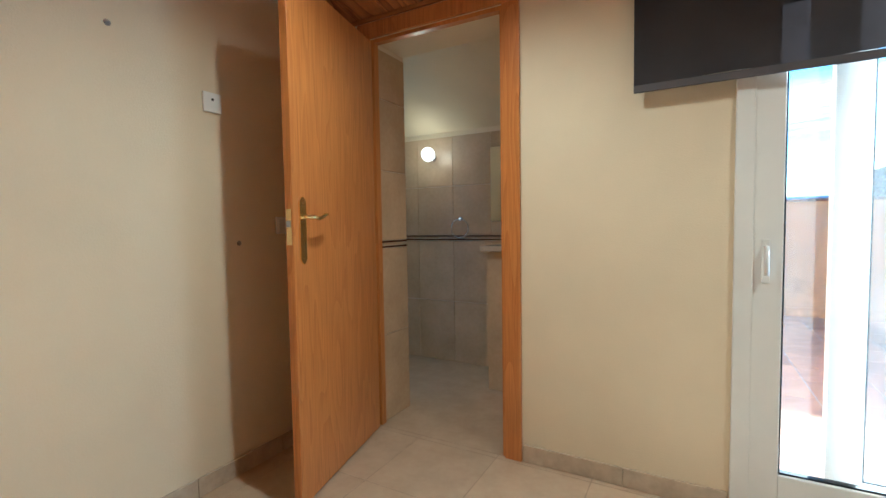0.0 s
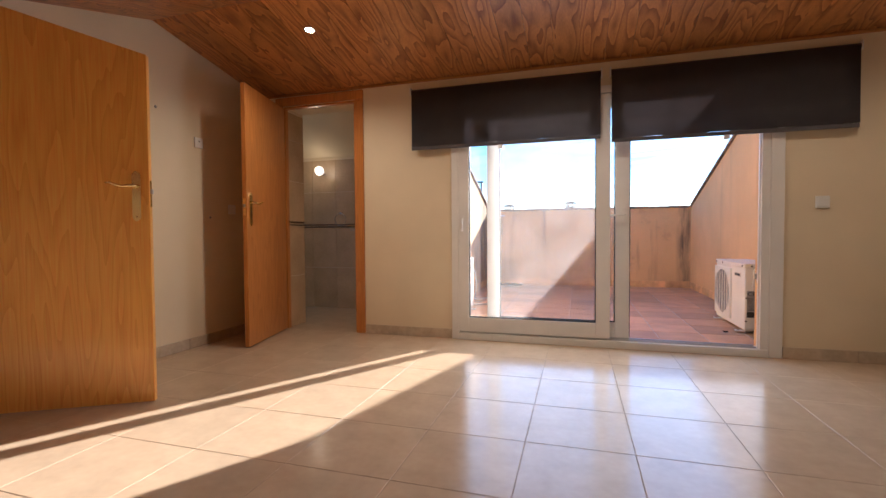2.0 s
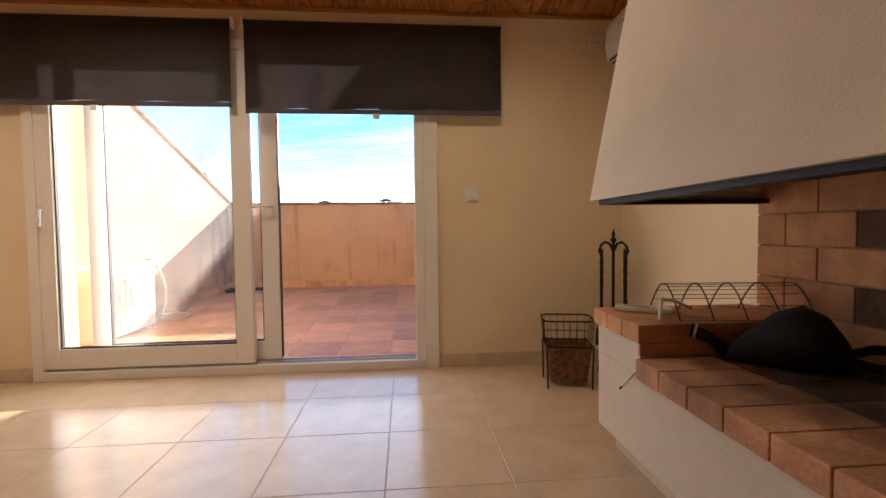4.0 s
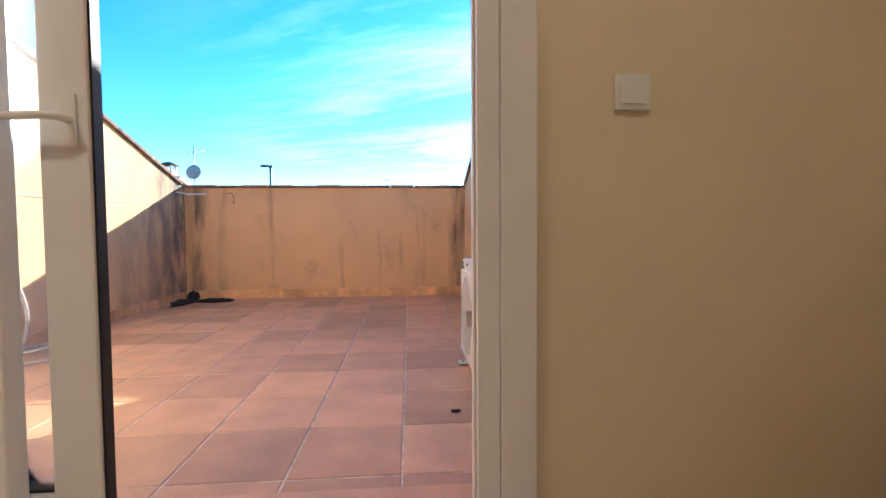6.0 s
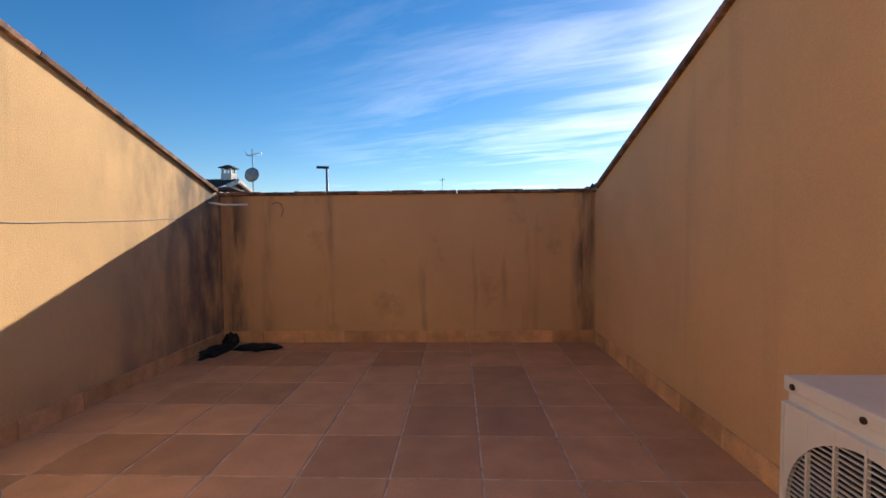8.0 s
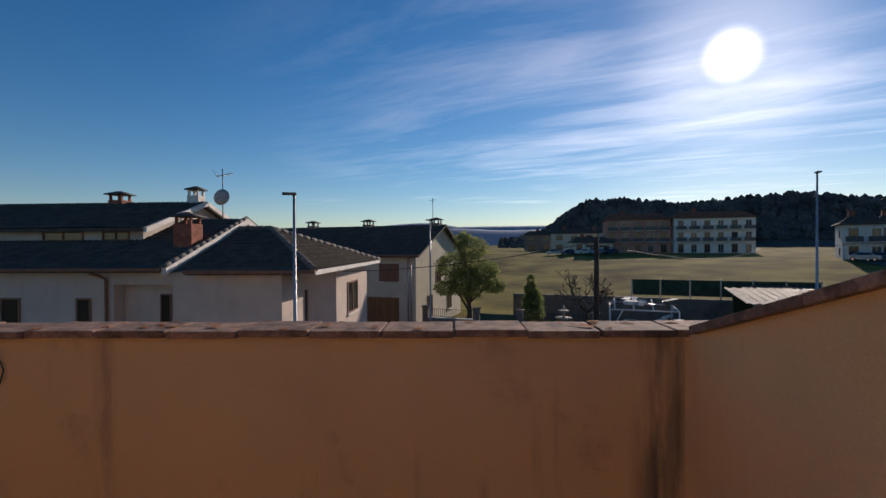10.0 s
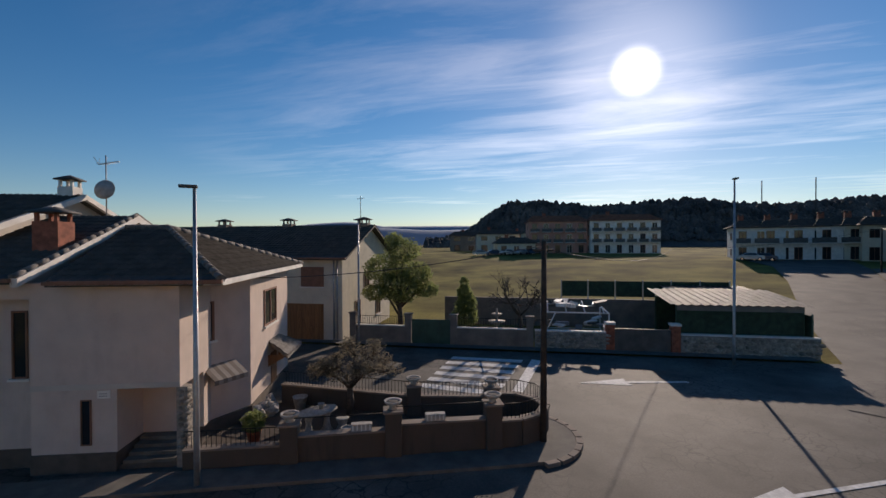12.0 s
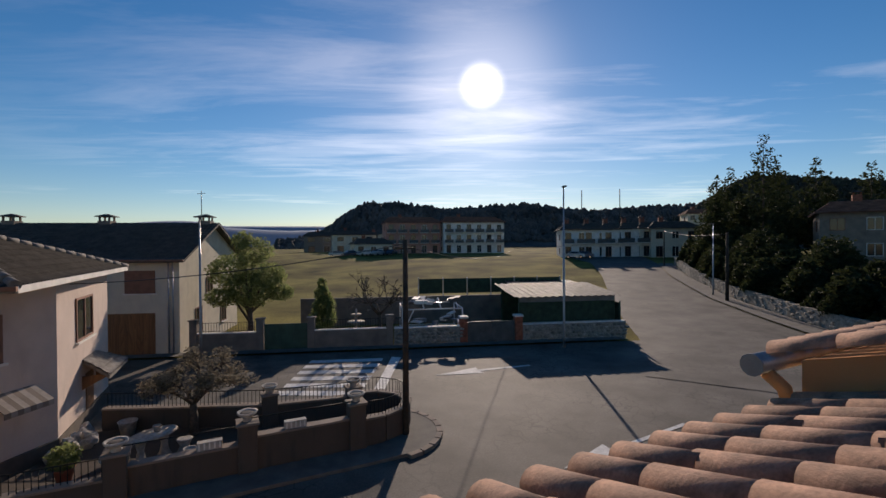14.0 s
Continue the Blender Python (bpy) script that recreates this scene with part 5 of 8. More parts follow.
# ---- the street below ----
STREET = -4.9
ROOFTILE = mat("sunlit_clay_roof_tile", (0.36, 0.20, 0.13), 0.9, vary=0.25, scale=9, fine=60, bump=0.6, rand=0.2, stain=0.6)
GRASS = mat("dry_winter_grass", (0.20, 0.165, 0.045), 1.0, vary=0.35, scale=0.14, fine=6, bump=0.8, stain=0.6, spec=0.05)
PAVE = mat("worn_concrete_paving", (0.13, 0.118, 0.10), 0.9, vary=0.15, scale=2, fine=50)
PAINT = mat("worn_white_road_paint", (0.62, 0.61, 0.58), 0.8, vary=0.15, scale=5, fine=40, stain=0.5)
RENDER = plaster("pale_pink_render", (0.57, 0.455, 0.385), (0.27, 0.2, 0.165), 0.3, 0.3)
RENDER_B = plaster("cream_render", (0.60, 0.53, 0.41), (0.28, 0.25, 0.2), 0.4, 0.3)
PLINTH = mat("grey_plinth_render", (0.10, 0.08, 0.065), 0.9, vary=0.15, scale=2)
GLASSDARK = mat("dark_window_glass", (0.02, 0.022, 0.026), 0.08, vary=0.05, bump=0)
SHUTTER = mat("brown_roller_shutter", (0.22, 0.10, 0.06), 0.7, vary=0.1, scale=3)
GARAGE = wood("brown_garage_boards", (0.27, 0.12, 0.045), (0.17, 0.07, 0.025), "z", 0.4, 0.6, 0.0)
CHIMNEY = mat("red_brick_chimney", (0.30, 0.10, 0.06), 0.9, vary=0.2, scale=4)
VERGE = mat("white_verge_paint", (0.70, 0.66, 0.60), 0.85, vary=0.08, scale=2)
POLE = mat("galvanised_pole", (0.34, 0.35, 0.36), 0.45, 0.7, vary=0.08)
TIMBER = mat("dark_creosote_pole", (0.05, 0.035, 0.025), 0.9, vary=0.25, scale=5)
BLOCKWALL = mat("beige_block_wall", (0.22, 0.175, 0.14), 0.9, vary=0.12, scale=1.5, fine=30, stain=0.3)
STONEWALL = mat("rubble_stone", (0.30, 0.26, 0.21), 0.95, vary=0.25, scale=4, fine=25, bump=0.7, rand=0.3)
GREENMETAL = mat("green_metal_gate", (0.035, 0.085, 0.055), 0.5, vary=0.15, scale=2)
NET = mat("green_windbreak_net", (0.03, 0.055, 0.03), 0.9, vary=0.2, scale=3)
TIN = mat("galvanised_corrugated_sheet", (0.20, 0.19, 0.18), 0.65, 0.1, vary=0.12, scale=2)
REDBRICK = mat("red_brick_pier", (0.33, 0.095, 0.05), 0.9, vary=0.2, scale=5)


def leaf_mat(name, base, through_, scale=3.0):
    """Thin leaves: light passes through them as well as off them."""
    m = mat(name, base, 0.75, vary=0.35, scale=scale, fine=20, bump=0, spec=0.15)
    nt = m.node_tree
    b = nt.nodes["Principled BSDF"]
    tr = nt.nodes.new("ShaderNodeBsdfTranslucent")
    tr.inputs[0].default_value = (*[min(1, c * 1.3) for c in base], 1)
    mx = nt.nodes.new("ShaderNodeMixShader")
    mx.inputs[0].default_value = through_
    nt.links.new(b.outputs[0], mx.inputs[1])
    nt.links.new(tr.outputs[0], mx.inputs[2])
    nt.links.new(mx.outputs[0], nt.nodes["Material Output"].inputs[0])
    return m


LEAF_DK = leaf_mat("dark_evergreen_leaf", (0.036, 0.044, 0.017), 0.3)
LEAF_PINE = leaf_mat("pine_needles", (0.21, 0.24, 0.095), 0.55)
LEAF_GREY = leaf_mat("pale_sparse_leaf", (0.20, 0.175, 0.13), 0.35)
BARK = mat("grey_brown_bark", (0.10, 0.075, 0.055), 0.95, vary=0.25, scale=8)
# distance haze on the far woods is painted in as a paler colour
WOODS_HAZED = mat("haze_paled_woodland", (0.105, 0.088, 0.078), 0.95, vary=0.35, scale=0.06, fine=0.8, bump=0)
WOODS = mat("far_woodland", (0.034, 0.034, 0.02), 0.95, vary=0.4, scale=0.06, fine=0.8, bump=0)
# blue air haze put into the colour of the ridge and mountains
HAZE = mat("haze_painted_hills", (0.20, 0.25, 0.33), 1.0, vary=0.1, scale=0.002, fine=0.02, bump=0)
PINKBLOCK = mat("salmon_brick_facade", (0.50, 0.25, 0.19), 0.9, vary=0.08, scale=0.6)
CARBLUE = mat("dark_blue_car_paint", (0.03, 0.06, 0.11), 0.25, 0.3, vary=0.05, bump=0, coat=0.6)
CARGREY = mat("silver_car_paint", (0.42, 0.43, 0.44), 0.3, 0.4, vary=0.03, bump=0, coat=0.6)
# backlit garden walls and floor: their shade is painted into this near-black colour
GARDENWALL = plaster("shade_darkened_garden_render", (0.085, 0.064, 0.049), (0.035, 0.03, 0.026), 0.7, 0.6)
POT = mat("pale_concrete_planter", (0.42, 0.38, 0.33), 0.9, vary=0.15, scale=8)


def smooth(t):
    t = min(1.0, max(0.0, t))
    return t * t * (3 - 2 * t)


def ground_z(x, y):
    p = (x - 27) * 0.7 + (y - 25) * 0.72
    near = smooth((math.hypot(x, y - 5) - 30) / 25)
    return STREET + 4.2 * smooth(p / 85) * (1 if p < 90 else 1) + 0.06 * near * noise.noise((x * 0.1, y * 0.1, 0))


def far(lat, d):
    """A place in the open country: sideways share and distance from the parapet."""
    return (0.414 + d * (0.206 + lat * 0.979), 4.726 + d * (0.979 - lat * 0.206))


def strip(name, mat_, left, right, lift, label, category, n=24):
    """A sheet between two lines over the ground."""
    bm = bmesh.new()

    def along(pts, t):
        s = t * (len(pts) - 1)
        i = min(int(s), len(pts) - 2)
        f = s - i
        return (pts[i][0] + (pts[i + 1][0] - pts[i][0]) * f, pts[i][1] + (pts[i + 1][1] - pts[i][1]) * f)
    rows = []
    for i in range(n + 1):
        a, b = along(left, i / n), along(right, i / n)
        row = []
        for k in range(9):
            x, y = a[0] + (b[0] - a[0]) * k / 8, a[1] + (b[1] - a[1]) * k / 8
            row.append(bm.verts.new((x, y, ground_z(x, y) + lift)))
        rows.append(row)
    for A, B in zip(rows, rows[1:]):
        for k in range(8):
            bm.faces.new((A[k], A[k + 1], B[k + 1], B[k]))
    bmesh.ops.recalc_face_normals(bm, faces=list(bm.faces))
    if sum(f.normal.z for f in bm.faces) < 0:
        bmesh.ops.reverse_faces(bm, faces=list(bm.faces))
    return setting(part(name, bm, mat_), label, category)


UA = radians(-18.5)                       # the far side of the street
FO = Vector((5.2, 33.75, STREET))
FU, FV = Vector((math.cos(UA), math.sin(UA), 0)), Vector((-math.sin(UA), math.cos(UA), 0))


def fw(u, v, z=0.0):
    return FO + FU * u + FV * v + Vector((0, 0, z))


def far_frame(u, v, z=0.0):
    return Matrix.Translation(fw(u, v, z)) @ Matrix.Rotation(UA, 4, "Z")


def build_ground():
    bm = bmesh.new()
    xs = [-1800, -700, -300, -150] + list(range(-100, 181, 7)) + [230, 300, 420, 700, 1800]
    ys = [-400, -60, -12, 4, 9] + list(range(14, 232, 6)) + [280, 360, 500, 900, 1900]
    grid = [[bm.verts.new((x, y, ground_z(x, y))) for y in ys] for x in xs]
    for A, B in zip(grid, grid[1:]):
        for k in range(len(ys) - 1):
            bm.faces.new((A[k], B[k], B[k + 1], A[k + 1])).smooth = True
    setting(part("ground", bm, GRASS), "dry winter grass over gently rising ground", "ground")
    strip("road", ASPHALT, [fw(-60, -27)[:2], fw(34, -27)[:2]], [fw(-60, -0.9)[:2], fw(26, -0.9)[:2]], 0.05, "grey cracked asphalt street in winter sun", "road", 30)
    strip("hill_road", ASPHALT, [(19, 20), (25, 25), (34.5, 36), (51.8, 54.5), (62, 67), (69, 84)], [(27, 8.0), (37.7, 21.8), (46.8, 34.6), (58.1, 47.6), (69.5, 58.6), (92, 84)], 0.075, "asphalt road climbing towards terraced houses", "road", 40)
    strip("pavement", PAVE, [fw(-60, -0.9)[:2], fw(21, -0.9)[:2]], [fw(-60, 0.0)[:2], fw(21, 0.0)[:2]], 0.17, "narrow concrete pavement below the garden walls", "pavement", 20)
    strip("pavement", PAVE, [(34.0, 15.2), (37.7, 21.8), (46.8, 34.6), (58.1, 47.6), (69.5, 58.6)], [(36.2, 14.2), (39.4, 20.6), (48.4, 33.2), (59.6, 46.2), (71.2, 57.0)], 0.2, "concrete pavement with kerb beside the stone wall", "pavement", 24)


build_ground()


def road_paint():
    z = STREET + 0.062
    A, B, C, D = (Vector(p) for p in ((2.24, 25.5, z), (5.5, 23.7, z), (8.87, 29.92, z), (4.97, 31.35, z)))
    c = thing("zebra_crossing", "worn white zebra crossing on the asphalt", "road marking", kind="structure")
    n = 6
    for i in range(n):
        t0, t1 = (i + 0.08) / n, (i + 0.62) / n
        bm = bmesh.new()
        q = [A.lerp(D, t0), B.lerp(C, t0), B.lerp(C, t1), A.lerp(D, t1)]
        lo = [bm.verts.new(p) for p in q]
        hi = [bm.verts.new(p + Vector((0, 0, 0.004))) for p in q]
        bm.faces.new(hi)
        for k in range(4):
            bm.faces.new((lo[k], lo[(k + 1) % 4], hi[(k + 1) % 4], hi[k]))
        part("stripe", bm, PAINT, c)

    def flat(name, pts, label):
        bm = bmesh.new()
        prism(bm, pts, "z", z, z + 0.004)
        tagged(part(name, bm, PAINT), label, "road marking", kind="structure")
    flat("stop_line", [(5.72, 23.0), (6.2, 22.9), (9.62, 29.2), (9.2, 29.6)], "broad white stop line beside the zebra crossing")
    flat("arrow_marking", [(9.15, 14.75), (11.26, 14.45), (11.3, 14.85), (15.3, 15.15), (15.3, 15.33), (11.33, 15.03), (11.36, 15.4)], "white direction arrow painted on the asphalt")
    flat("arrow_marking", [(9.9, 25.0), (12.3, 24.2), (12.2, 24.6), (15.2, 24.2), (15.2, 24.4), (12.3, 24.9), (12.4, 25.3)], "white direction arrow in the sunlit lane")


road_paint()


# ---- roofs with real tile rows ----
def tiled_slope(name, parent, mat_, p0, p1, p2, p3, pitch, rise, label="", course=0.42):
    """A roof plane whose tile rows run up at right angles to the eave p0-p1, cut off along its outline."""
    P = [Vector(p) for p in (p0, p1, p2, p3)]
    eu = (P[1] - P[0]).normalized()
    nrm = (P[1] - P[0]).cross(P[3] - P[0]).normalized()
    if nrm.z < 0:
        nrm = -nrm
    ev = nrm.cross(eu)
    if ev.z < 0:
        ev = -ev
    Q = [((p - P[0]).dot(eu), (p - P[0]).dot(ev)) for p in P]
    u0, u1 = min(q[0] for q in Q), max(q[0] for q in Q)

    def span(u):
        vs = []
        for (a, b), (c, d) in zip(Q, Q[1:] + Q[:1]):
            if min(a, c) - 1e-6 <= u <= max(a, c) + 1e-6:
                vs += [b, d] if abs(c - a) < 1e-6 else [b + (d - b) * (u - a) / (c - a)]
        return (min(vs), max(vs)) if vs else (0.0, 0.0)
    bm = bmesh.new()
    n = max(8, int((u1 - u0) / pitch) * 4)
    top = max(q[1] for q in Q)
    m = max(3, min(26, int(top / course)))
    cols = []
    for i in range(n + 1):
        u = u0 + (u1 - u0) * i / n
        lo_, hi_ = span(min(max(u, u0 + 1e-4), u1 - 1e-4))
        h_ = rise * (0.15 + max(0.0, math.sin(math.tau * i / 4 + 0.4)))
        col = []
        for k in range(m):
            a, b = top * k / m, top * (k + 1) / m
            for v, lift in ((a, 0.032), (b, 0.0)):
                v = min(max(v, lo_), hi_)
                col.append(bm.verts.new(P[0] + eu * u + ev * v + nrm * (h_ + lift)))
        cols.append(col)
    for A, B in zip(cols, cols[1:]):
        for k in range(len(A) - 1):
            f = (A[k], B[k], B[k + 1], A[k + 1])
            if max((a.co - b.co).length for a in f for b in f) > 1e-3:
                bm.faces.new(f).smooth = k % 2 == 0
    lo = [bm.verts.new(p - Vector((0, 0, 0.14))) for p in P]
    hi = [bm.verts.new(p - Vector((0, 0, 0.01))) for p in P]
    bm.faces.new(lo)
    for k in range(4):
        bm.faces.new((lo[k], lo[(k + 1) % 4], hi[(k + 1) % 4], hi[k]))
    bmesh.ops.dissolve_degenerate(bm, dist=1e-4, edges=list(bm.edges))
    bmesh.ops.recalc_face_normals(bm, faces=list(bm.faces))
    return part(name, bm, mat_, parent, label)


def window(parent, x0, x1, z0, z1, y, side=-1, sill=True, shutter=0.0, axis="x", fr=None, frame=0.07):
    """A framed window in a wall plane; side: which way is outdoors."""
    w = new("window")
    w.parent = parent
    fr = fr or SHUTTER

    def b(n_, a0, a1, d0, d1, c0, c1, m_):
        d0, d1 = sorted((y + side * d0, y + side * d1))
        return bpart(n_, (a0, a1, d0, d1, c0, c1) if axis == "x" else (d0, d1, a0, a1, c0, c1), m_, w)
    b("pane", x0, x1, 0.004, 0.010, z0, z1, GLASSDARK)
    f = frame
    b("frame", x0, x0 + f, 0.010, 0.05, z0, z1, fr)
    b("frame", x1 - f, x1, 0.010, 0.05, z0, z1, fr)
    b("frame", x0 + f, x1 - f, 0.010, 0.05, z0, z0 + f, fr)
    b("frame", x0 + f, x1 - f, 0.010, 0.05, z1 - f, z1, fr)
    if x1 - x0 > 0.9:
        b("mullion", (x0 + x1) / 2 - 0.03, (x0 + x1) / 2 + 0.03, 0.010, 0.045, z0 + f, z1 - f, fr)
    if shutter:
        b("shutter", x0 + 0.02, x1 - 0.02, 0.052, 0.065, z1 - (z1 - z0) * shutter, z1 - 0.01, SHUTTER)
    if sill:
        b("sill", x0 - 0.08, x1 + 0.08, 0.004, 0.12, z0 - 0.07, z0 - 0.001, VERGE)
    return w


def chimney(parent, x, y, z, h, mat_, s=0.45):
    bm = bmesh.new()
    box(bm, x - s / 2, x + s / 2, y - s / 2, y + s / 2, z, z + h)
    c = part("chimney", bm, mat_, parent)
    for sx in (-1, 1):
        for sy in (-1, 1):
            bpart("pillar", (x + sx * s * 0.38 - 0.05, x + sx * s * 0.38 + 0.05, y + sy * s * 0.38 - 0.05, y + sy * s * 0.38 + 0.05, z + h, z + h + 0.28), mat_, c)
    bm = bmesh.new()
    lathe(bm, [(s * 0.95, z + h + 0.28), (s * 0.95, z + h + 0.33), (s * 0.12, z + h + 0.5)], 4, Matrix.Translation((x, y, 0)) @ Matrix.Rotation(math.pi / 4, 4, "Z"))
    part("cap", bm, SLATE, c)


def house_a():
    """Origin at the street below the front eave's corner; y runs back along the side eave."""
    h = thing("corner_house", "pale pink rendered house with dark hipped tile roof", "house", Matrix.Translation((-4.15, 18.5, STREET)) @ Matrix.Rotation(radians(-2.4), 4, "Z"))
    E = 5.72
    for b in ((-5.54, -1.4, 0.5, 8.0, 2.5, 5.66), (-5.54, -3.19, 0.52, 8.0, 0.62, 2.5), (-3.19, -1.42, 2.2, 8.0, 0.62, 2.5),
              (-7.87, -5.54, 1.05, 8.0, 0.62, 5.66), (-7.87, -5.54, 0.5, 1.05, 5.2, 5.66), (-20.0, -7.87, 0.5, 8.0, 0.62, 5.66)):
        bpart("wall", b, RENDER, h)
    ppart("wall", [(-2.0, 1.9), (-0.5, 4.16), (-0.5, 9.99), (-5.0, 9.99), (-5.0, 1.9)], "z", 0.62, 5.66, RENDER, h)
    for b in ((-20.0, -7.87, 0.45, 8.0, -0.1, 0.62), (-7.87, -5.54, 1.0, 8.0, -0.1, 0.62), (-5.54, -3.19, 0.46, 8.0, -0.1, 0.62), (-3.19, -1.4, 0.6, 8.0, -0.1, 0.2)):
        bpart("plinth", b, PLINTH, h)
    ppart("plinth", [(-1.98, 1.8), (-0.45, 4.1), (-0.45, 10.03), (-1.98, 10.03)], "z", -0.1, 0.615, PLINTH, h)
    bpart("string_course", (-5.55, -1.39, 0.485, 0.499, 2.5, 2.66), HOUSE, h)
    for i in range(4):
        bpart("step", (-3.1, -1.6, 0.62 + 0.3 * i, 2.2, 0.2 + 0.105 * i, 0.2 + 0.105 * (i + 1) - 0.002), PAVE, h)
    # rough stone pillar at the corner of the porch
    rng = random.Random(8)
    pillar = bpart("stone_pillar", (-1.52, -1.2, 0.52, 0.84, 0.0, 2.49), MORTAR, h, "rough stone pillar")
    for k in range(44):
        bm = bmesh.new()
        a = k % 4
        px, py = ((-1.2, 0.68), (-1.36, 0.52), (-1.2, 0.56), (-1.36, 0.84))[a]
        bmesh.ops.create_icosphere(bm, subdivisions=1, radius=0.13, matrix=Matrix.Translation((px + rng.uniform(-0.05, 0.03), py + rng.uniform(-0.05, 0.05), 0.7 + (k // 4) * 0.165)) @ Matrix.Diagonal((rng.uniform(0.5, 0.9), 1, rng.uniform(0.5, 0.75), 1)))
        part("stone", bm, STONEWALL, pillar)
    # windows
    window(h, -6.42, -5.98, 2.75, 4.8, 1.05, sill=True, frame=0.05)
    window(h, -4.18, -3.89, 0.85, 2.2, 0.52, sill=False, frame=0.03)
    window(h, -9.35, -8.75, 3.45, 4.7, 0.5)
    window(h, -12.4, -11.6, 3.45, 4.7, 0.5)
    slant = Matrix.Translation((-2.0, 1.9, 0)) @ Matrix.Rotation(math.atan2(2.26, 1.5), 4, "Z")
    window(h, 0.42, 1.18, 3.4, 4.78, 0.0).matrix_local = slant
    window(h, 5.9, 7.8, 3.3, 4.85, -0.5, 1, axis="y")
    bpart("door", (-2.75, -1.95, 2.17, 2.19, 0.63, 2.42), GARAGE, h, "brown wooden entrance door")
    sign = bpart("name_sign", (-3.72, -3.36, 0.49, 0.515, 2.23, 2.46), VERGE, h, "small white name sign")
    for i in range(2):
        bpart("print", (-3.66, -3.44, 0.484, 0.4895, 2.29 + 0.07 * i, 2.315 + 0.07 * i), GREYHOSE, sign)
    tpart("downpipe", [(-8.35, -0.05, 5.66), (-8.2, 0.2, 5.56), (-8.1, 0.42, 5.4), (-8.1, 0.42, 2.2), (-8.1, 0.42, 0.3)], 0.055, SHUTTER, h, "brown downpipe")
    # striped awning on the slanted wall
    aw = new("awning")
    aw.parent = h
    aw.matrix_local = slant
    aw["label"] = "faded striped awning"
    for i in range(8):
        x0 = 0.7 + i * 0.165
        ppart("stripe", [(-0.01, 2.52), (-0.01, 2.55), (-0.72, 2.16), (-0.72, 2.0), (-0.70, 2.0), (-0.70, 2.13)], "x", x0, x0 + 0.163, AWNING if i % 2 else BLOCKWALL, aw)
    # tiled canopy over the side door
    can = new("canopy")
    can.parent = h
    can["label"] = "small tiled door canopy"
    tiled_slope("canopy_slope", can, SLATE_LT, (0.45, 6.0, 2.02), (0.45, 8.8, 2.02), (-0.5, 8.2, 2.55), (-0.5, 6.6, 2.55), 0.2, 0.03)
    ppart("bracket", [(-0.5, 1.95), (0.4, 1.95), (-0.5, 1.45)], "y", 6.5, 6.58, GARAGE, can)
    ppart("bracket", [(-0.5, 1.95), (0.4, 1.95), (-0.5, 1.45)], "y", 8.2, 8.28, GARAGE, can)
    bpart("side_door", (-0.499, -0.47, 6.9, 7.8, 0.2, 1.95), GARAGE, h, "brown side door")
    # hipped roof over the corner
    r = new("roof")
    r.parent = h
    ap, al = Vector((-3.88, 5.1, 7.40)), Vector((-5.5, 5.1, 7.40))
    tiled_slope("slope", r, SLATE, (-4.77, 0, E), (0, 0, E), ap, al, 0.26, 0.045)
    # sunward slope takes the darkened tile copy against the grazing sun
    tiled_slope("slope", r, SLATE_SUNWARD, (0, 0, E), (0, 11.1, E), ap + Vector((0, 0.02, 0)), ap, 0.26, 0.045)
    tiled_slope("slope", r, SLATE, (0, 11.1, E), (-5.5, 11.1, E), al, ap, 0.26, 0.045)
    for a, b in (((0, 0, E + 0.05), ap + Vector((0, 0, 0.06))), ((0, 11.1, E + 0.05), ap + Vector((0, 0, 0.06))), (ap + Vector((0, 0, 0.06)), al + Vector((0, 0, 0.06)))):
        n = max(4, int((Vector(b) - Vector(a)).length / 0.42))
        for i in range(n):
            p, q = Vector(a).lerp(Vector(b), i / n), Vector(a).lerp(Vector(b), (i + 1.15) / n)
            tpart("ridge_tile", [p, q], 0.11, SLATE_LT, r, seg=8, taper=[0.13, 0.10])
    bpart("gutter", (-4.77, 0.05, -0.12, -0.01, E - 0.08, E + 0.03), SHUTTER, r, "brown eave gutter")
    bpart("gutter", (-20.0, -5.62, -0.12, -0.01, E + 0.01, E + 0.12), SHUTTER, r, "brown eave gutter")
    bpart("soffit", (-4.7, -0.02, 0.0, 0.5, E - 0.1, E - 0.06), VERGE, r)
    bpart("soffit", (-0.5, 0.02, 0.0, 11.05, E - 0.14, E - 0.105), VERGE, r)
    bpart("fascia", (0.0, 0.05, 0.0, 11.1, E - 0.14, E + 0.03), VERGE, r, "white eave board")
    # long gabled roof beside it
    e2, gy, gz = 5.81, 6.0, 7.95
    tiled_slope("slope", r, SLATE, (-20.0, 0, e2), (-5.6, 0, e2), (-5.5, gy, gz), (-20.0, gy, gz), 0.26, 0.045)
    tiled_slope("slope", r, SLATE, (-5.5, 12.0, e2), (-20.0, 12.0, e2), (-20.0, gy, gz), (-5.5, gy, gz), 0.26, 0.045)
    ppart("gable", [(0.5, 5.6), (11.5, 5.6), (gy, gz - 0.2)], "x", -6.0, -5.8, RENDER, r)
    for a, b in (((0, e2), (gy, gz)), ((12.0, e2), (gy, gz))):
        ppart("verge", [(a[0], a[1] - 0.22), (a[0], a[1] + 0.03), (b[0], b[1] + 0.03), (b[0], b[1] - 0.25)], "x", -5.66, -5.46, VERGE, r, "white painted verge")
        n = 14
        for i in range(n):
            p, q = Vector((-5.6, *a)).lerp(Vector((-5.55, *b)), i / n), Vector((-5.6, *a)).lerp(Vector((-5.55, *b)), (i + 1.1) / n)
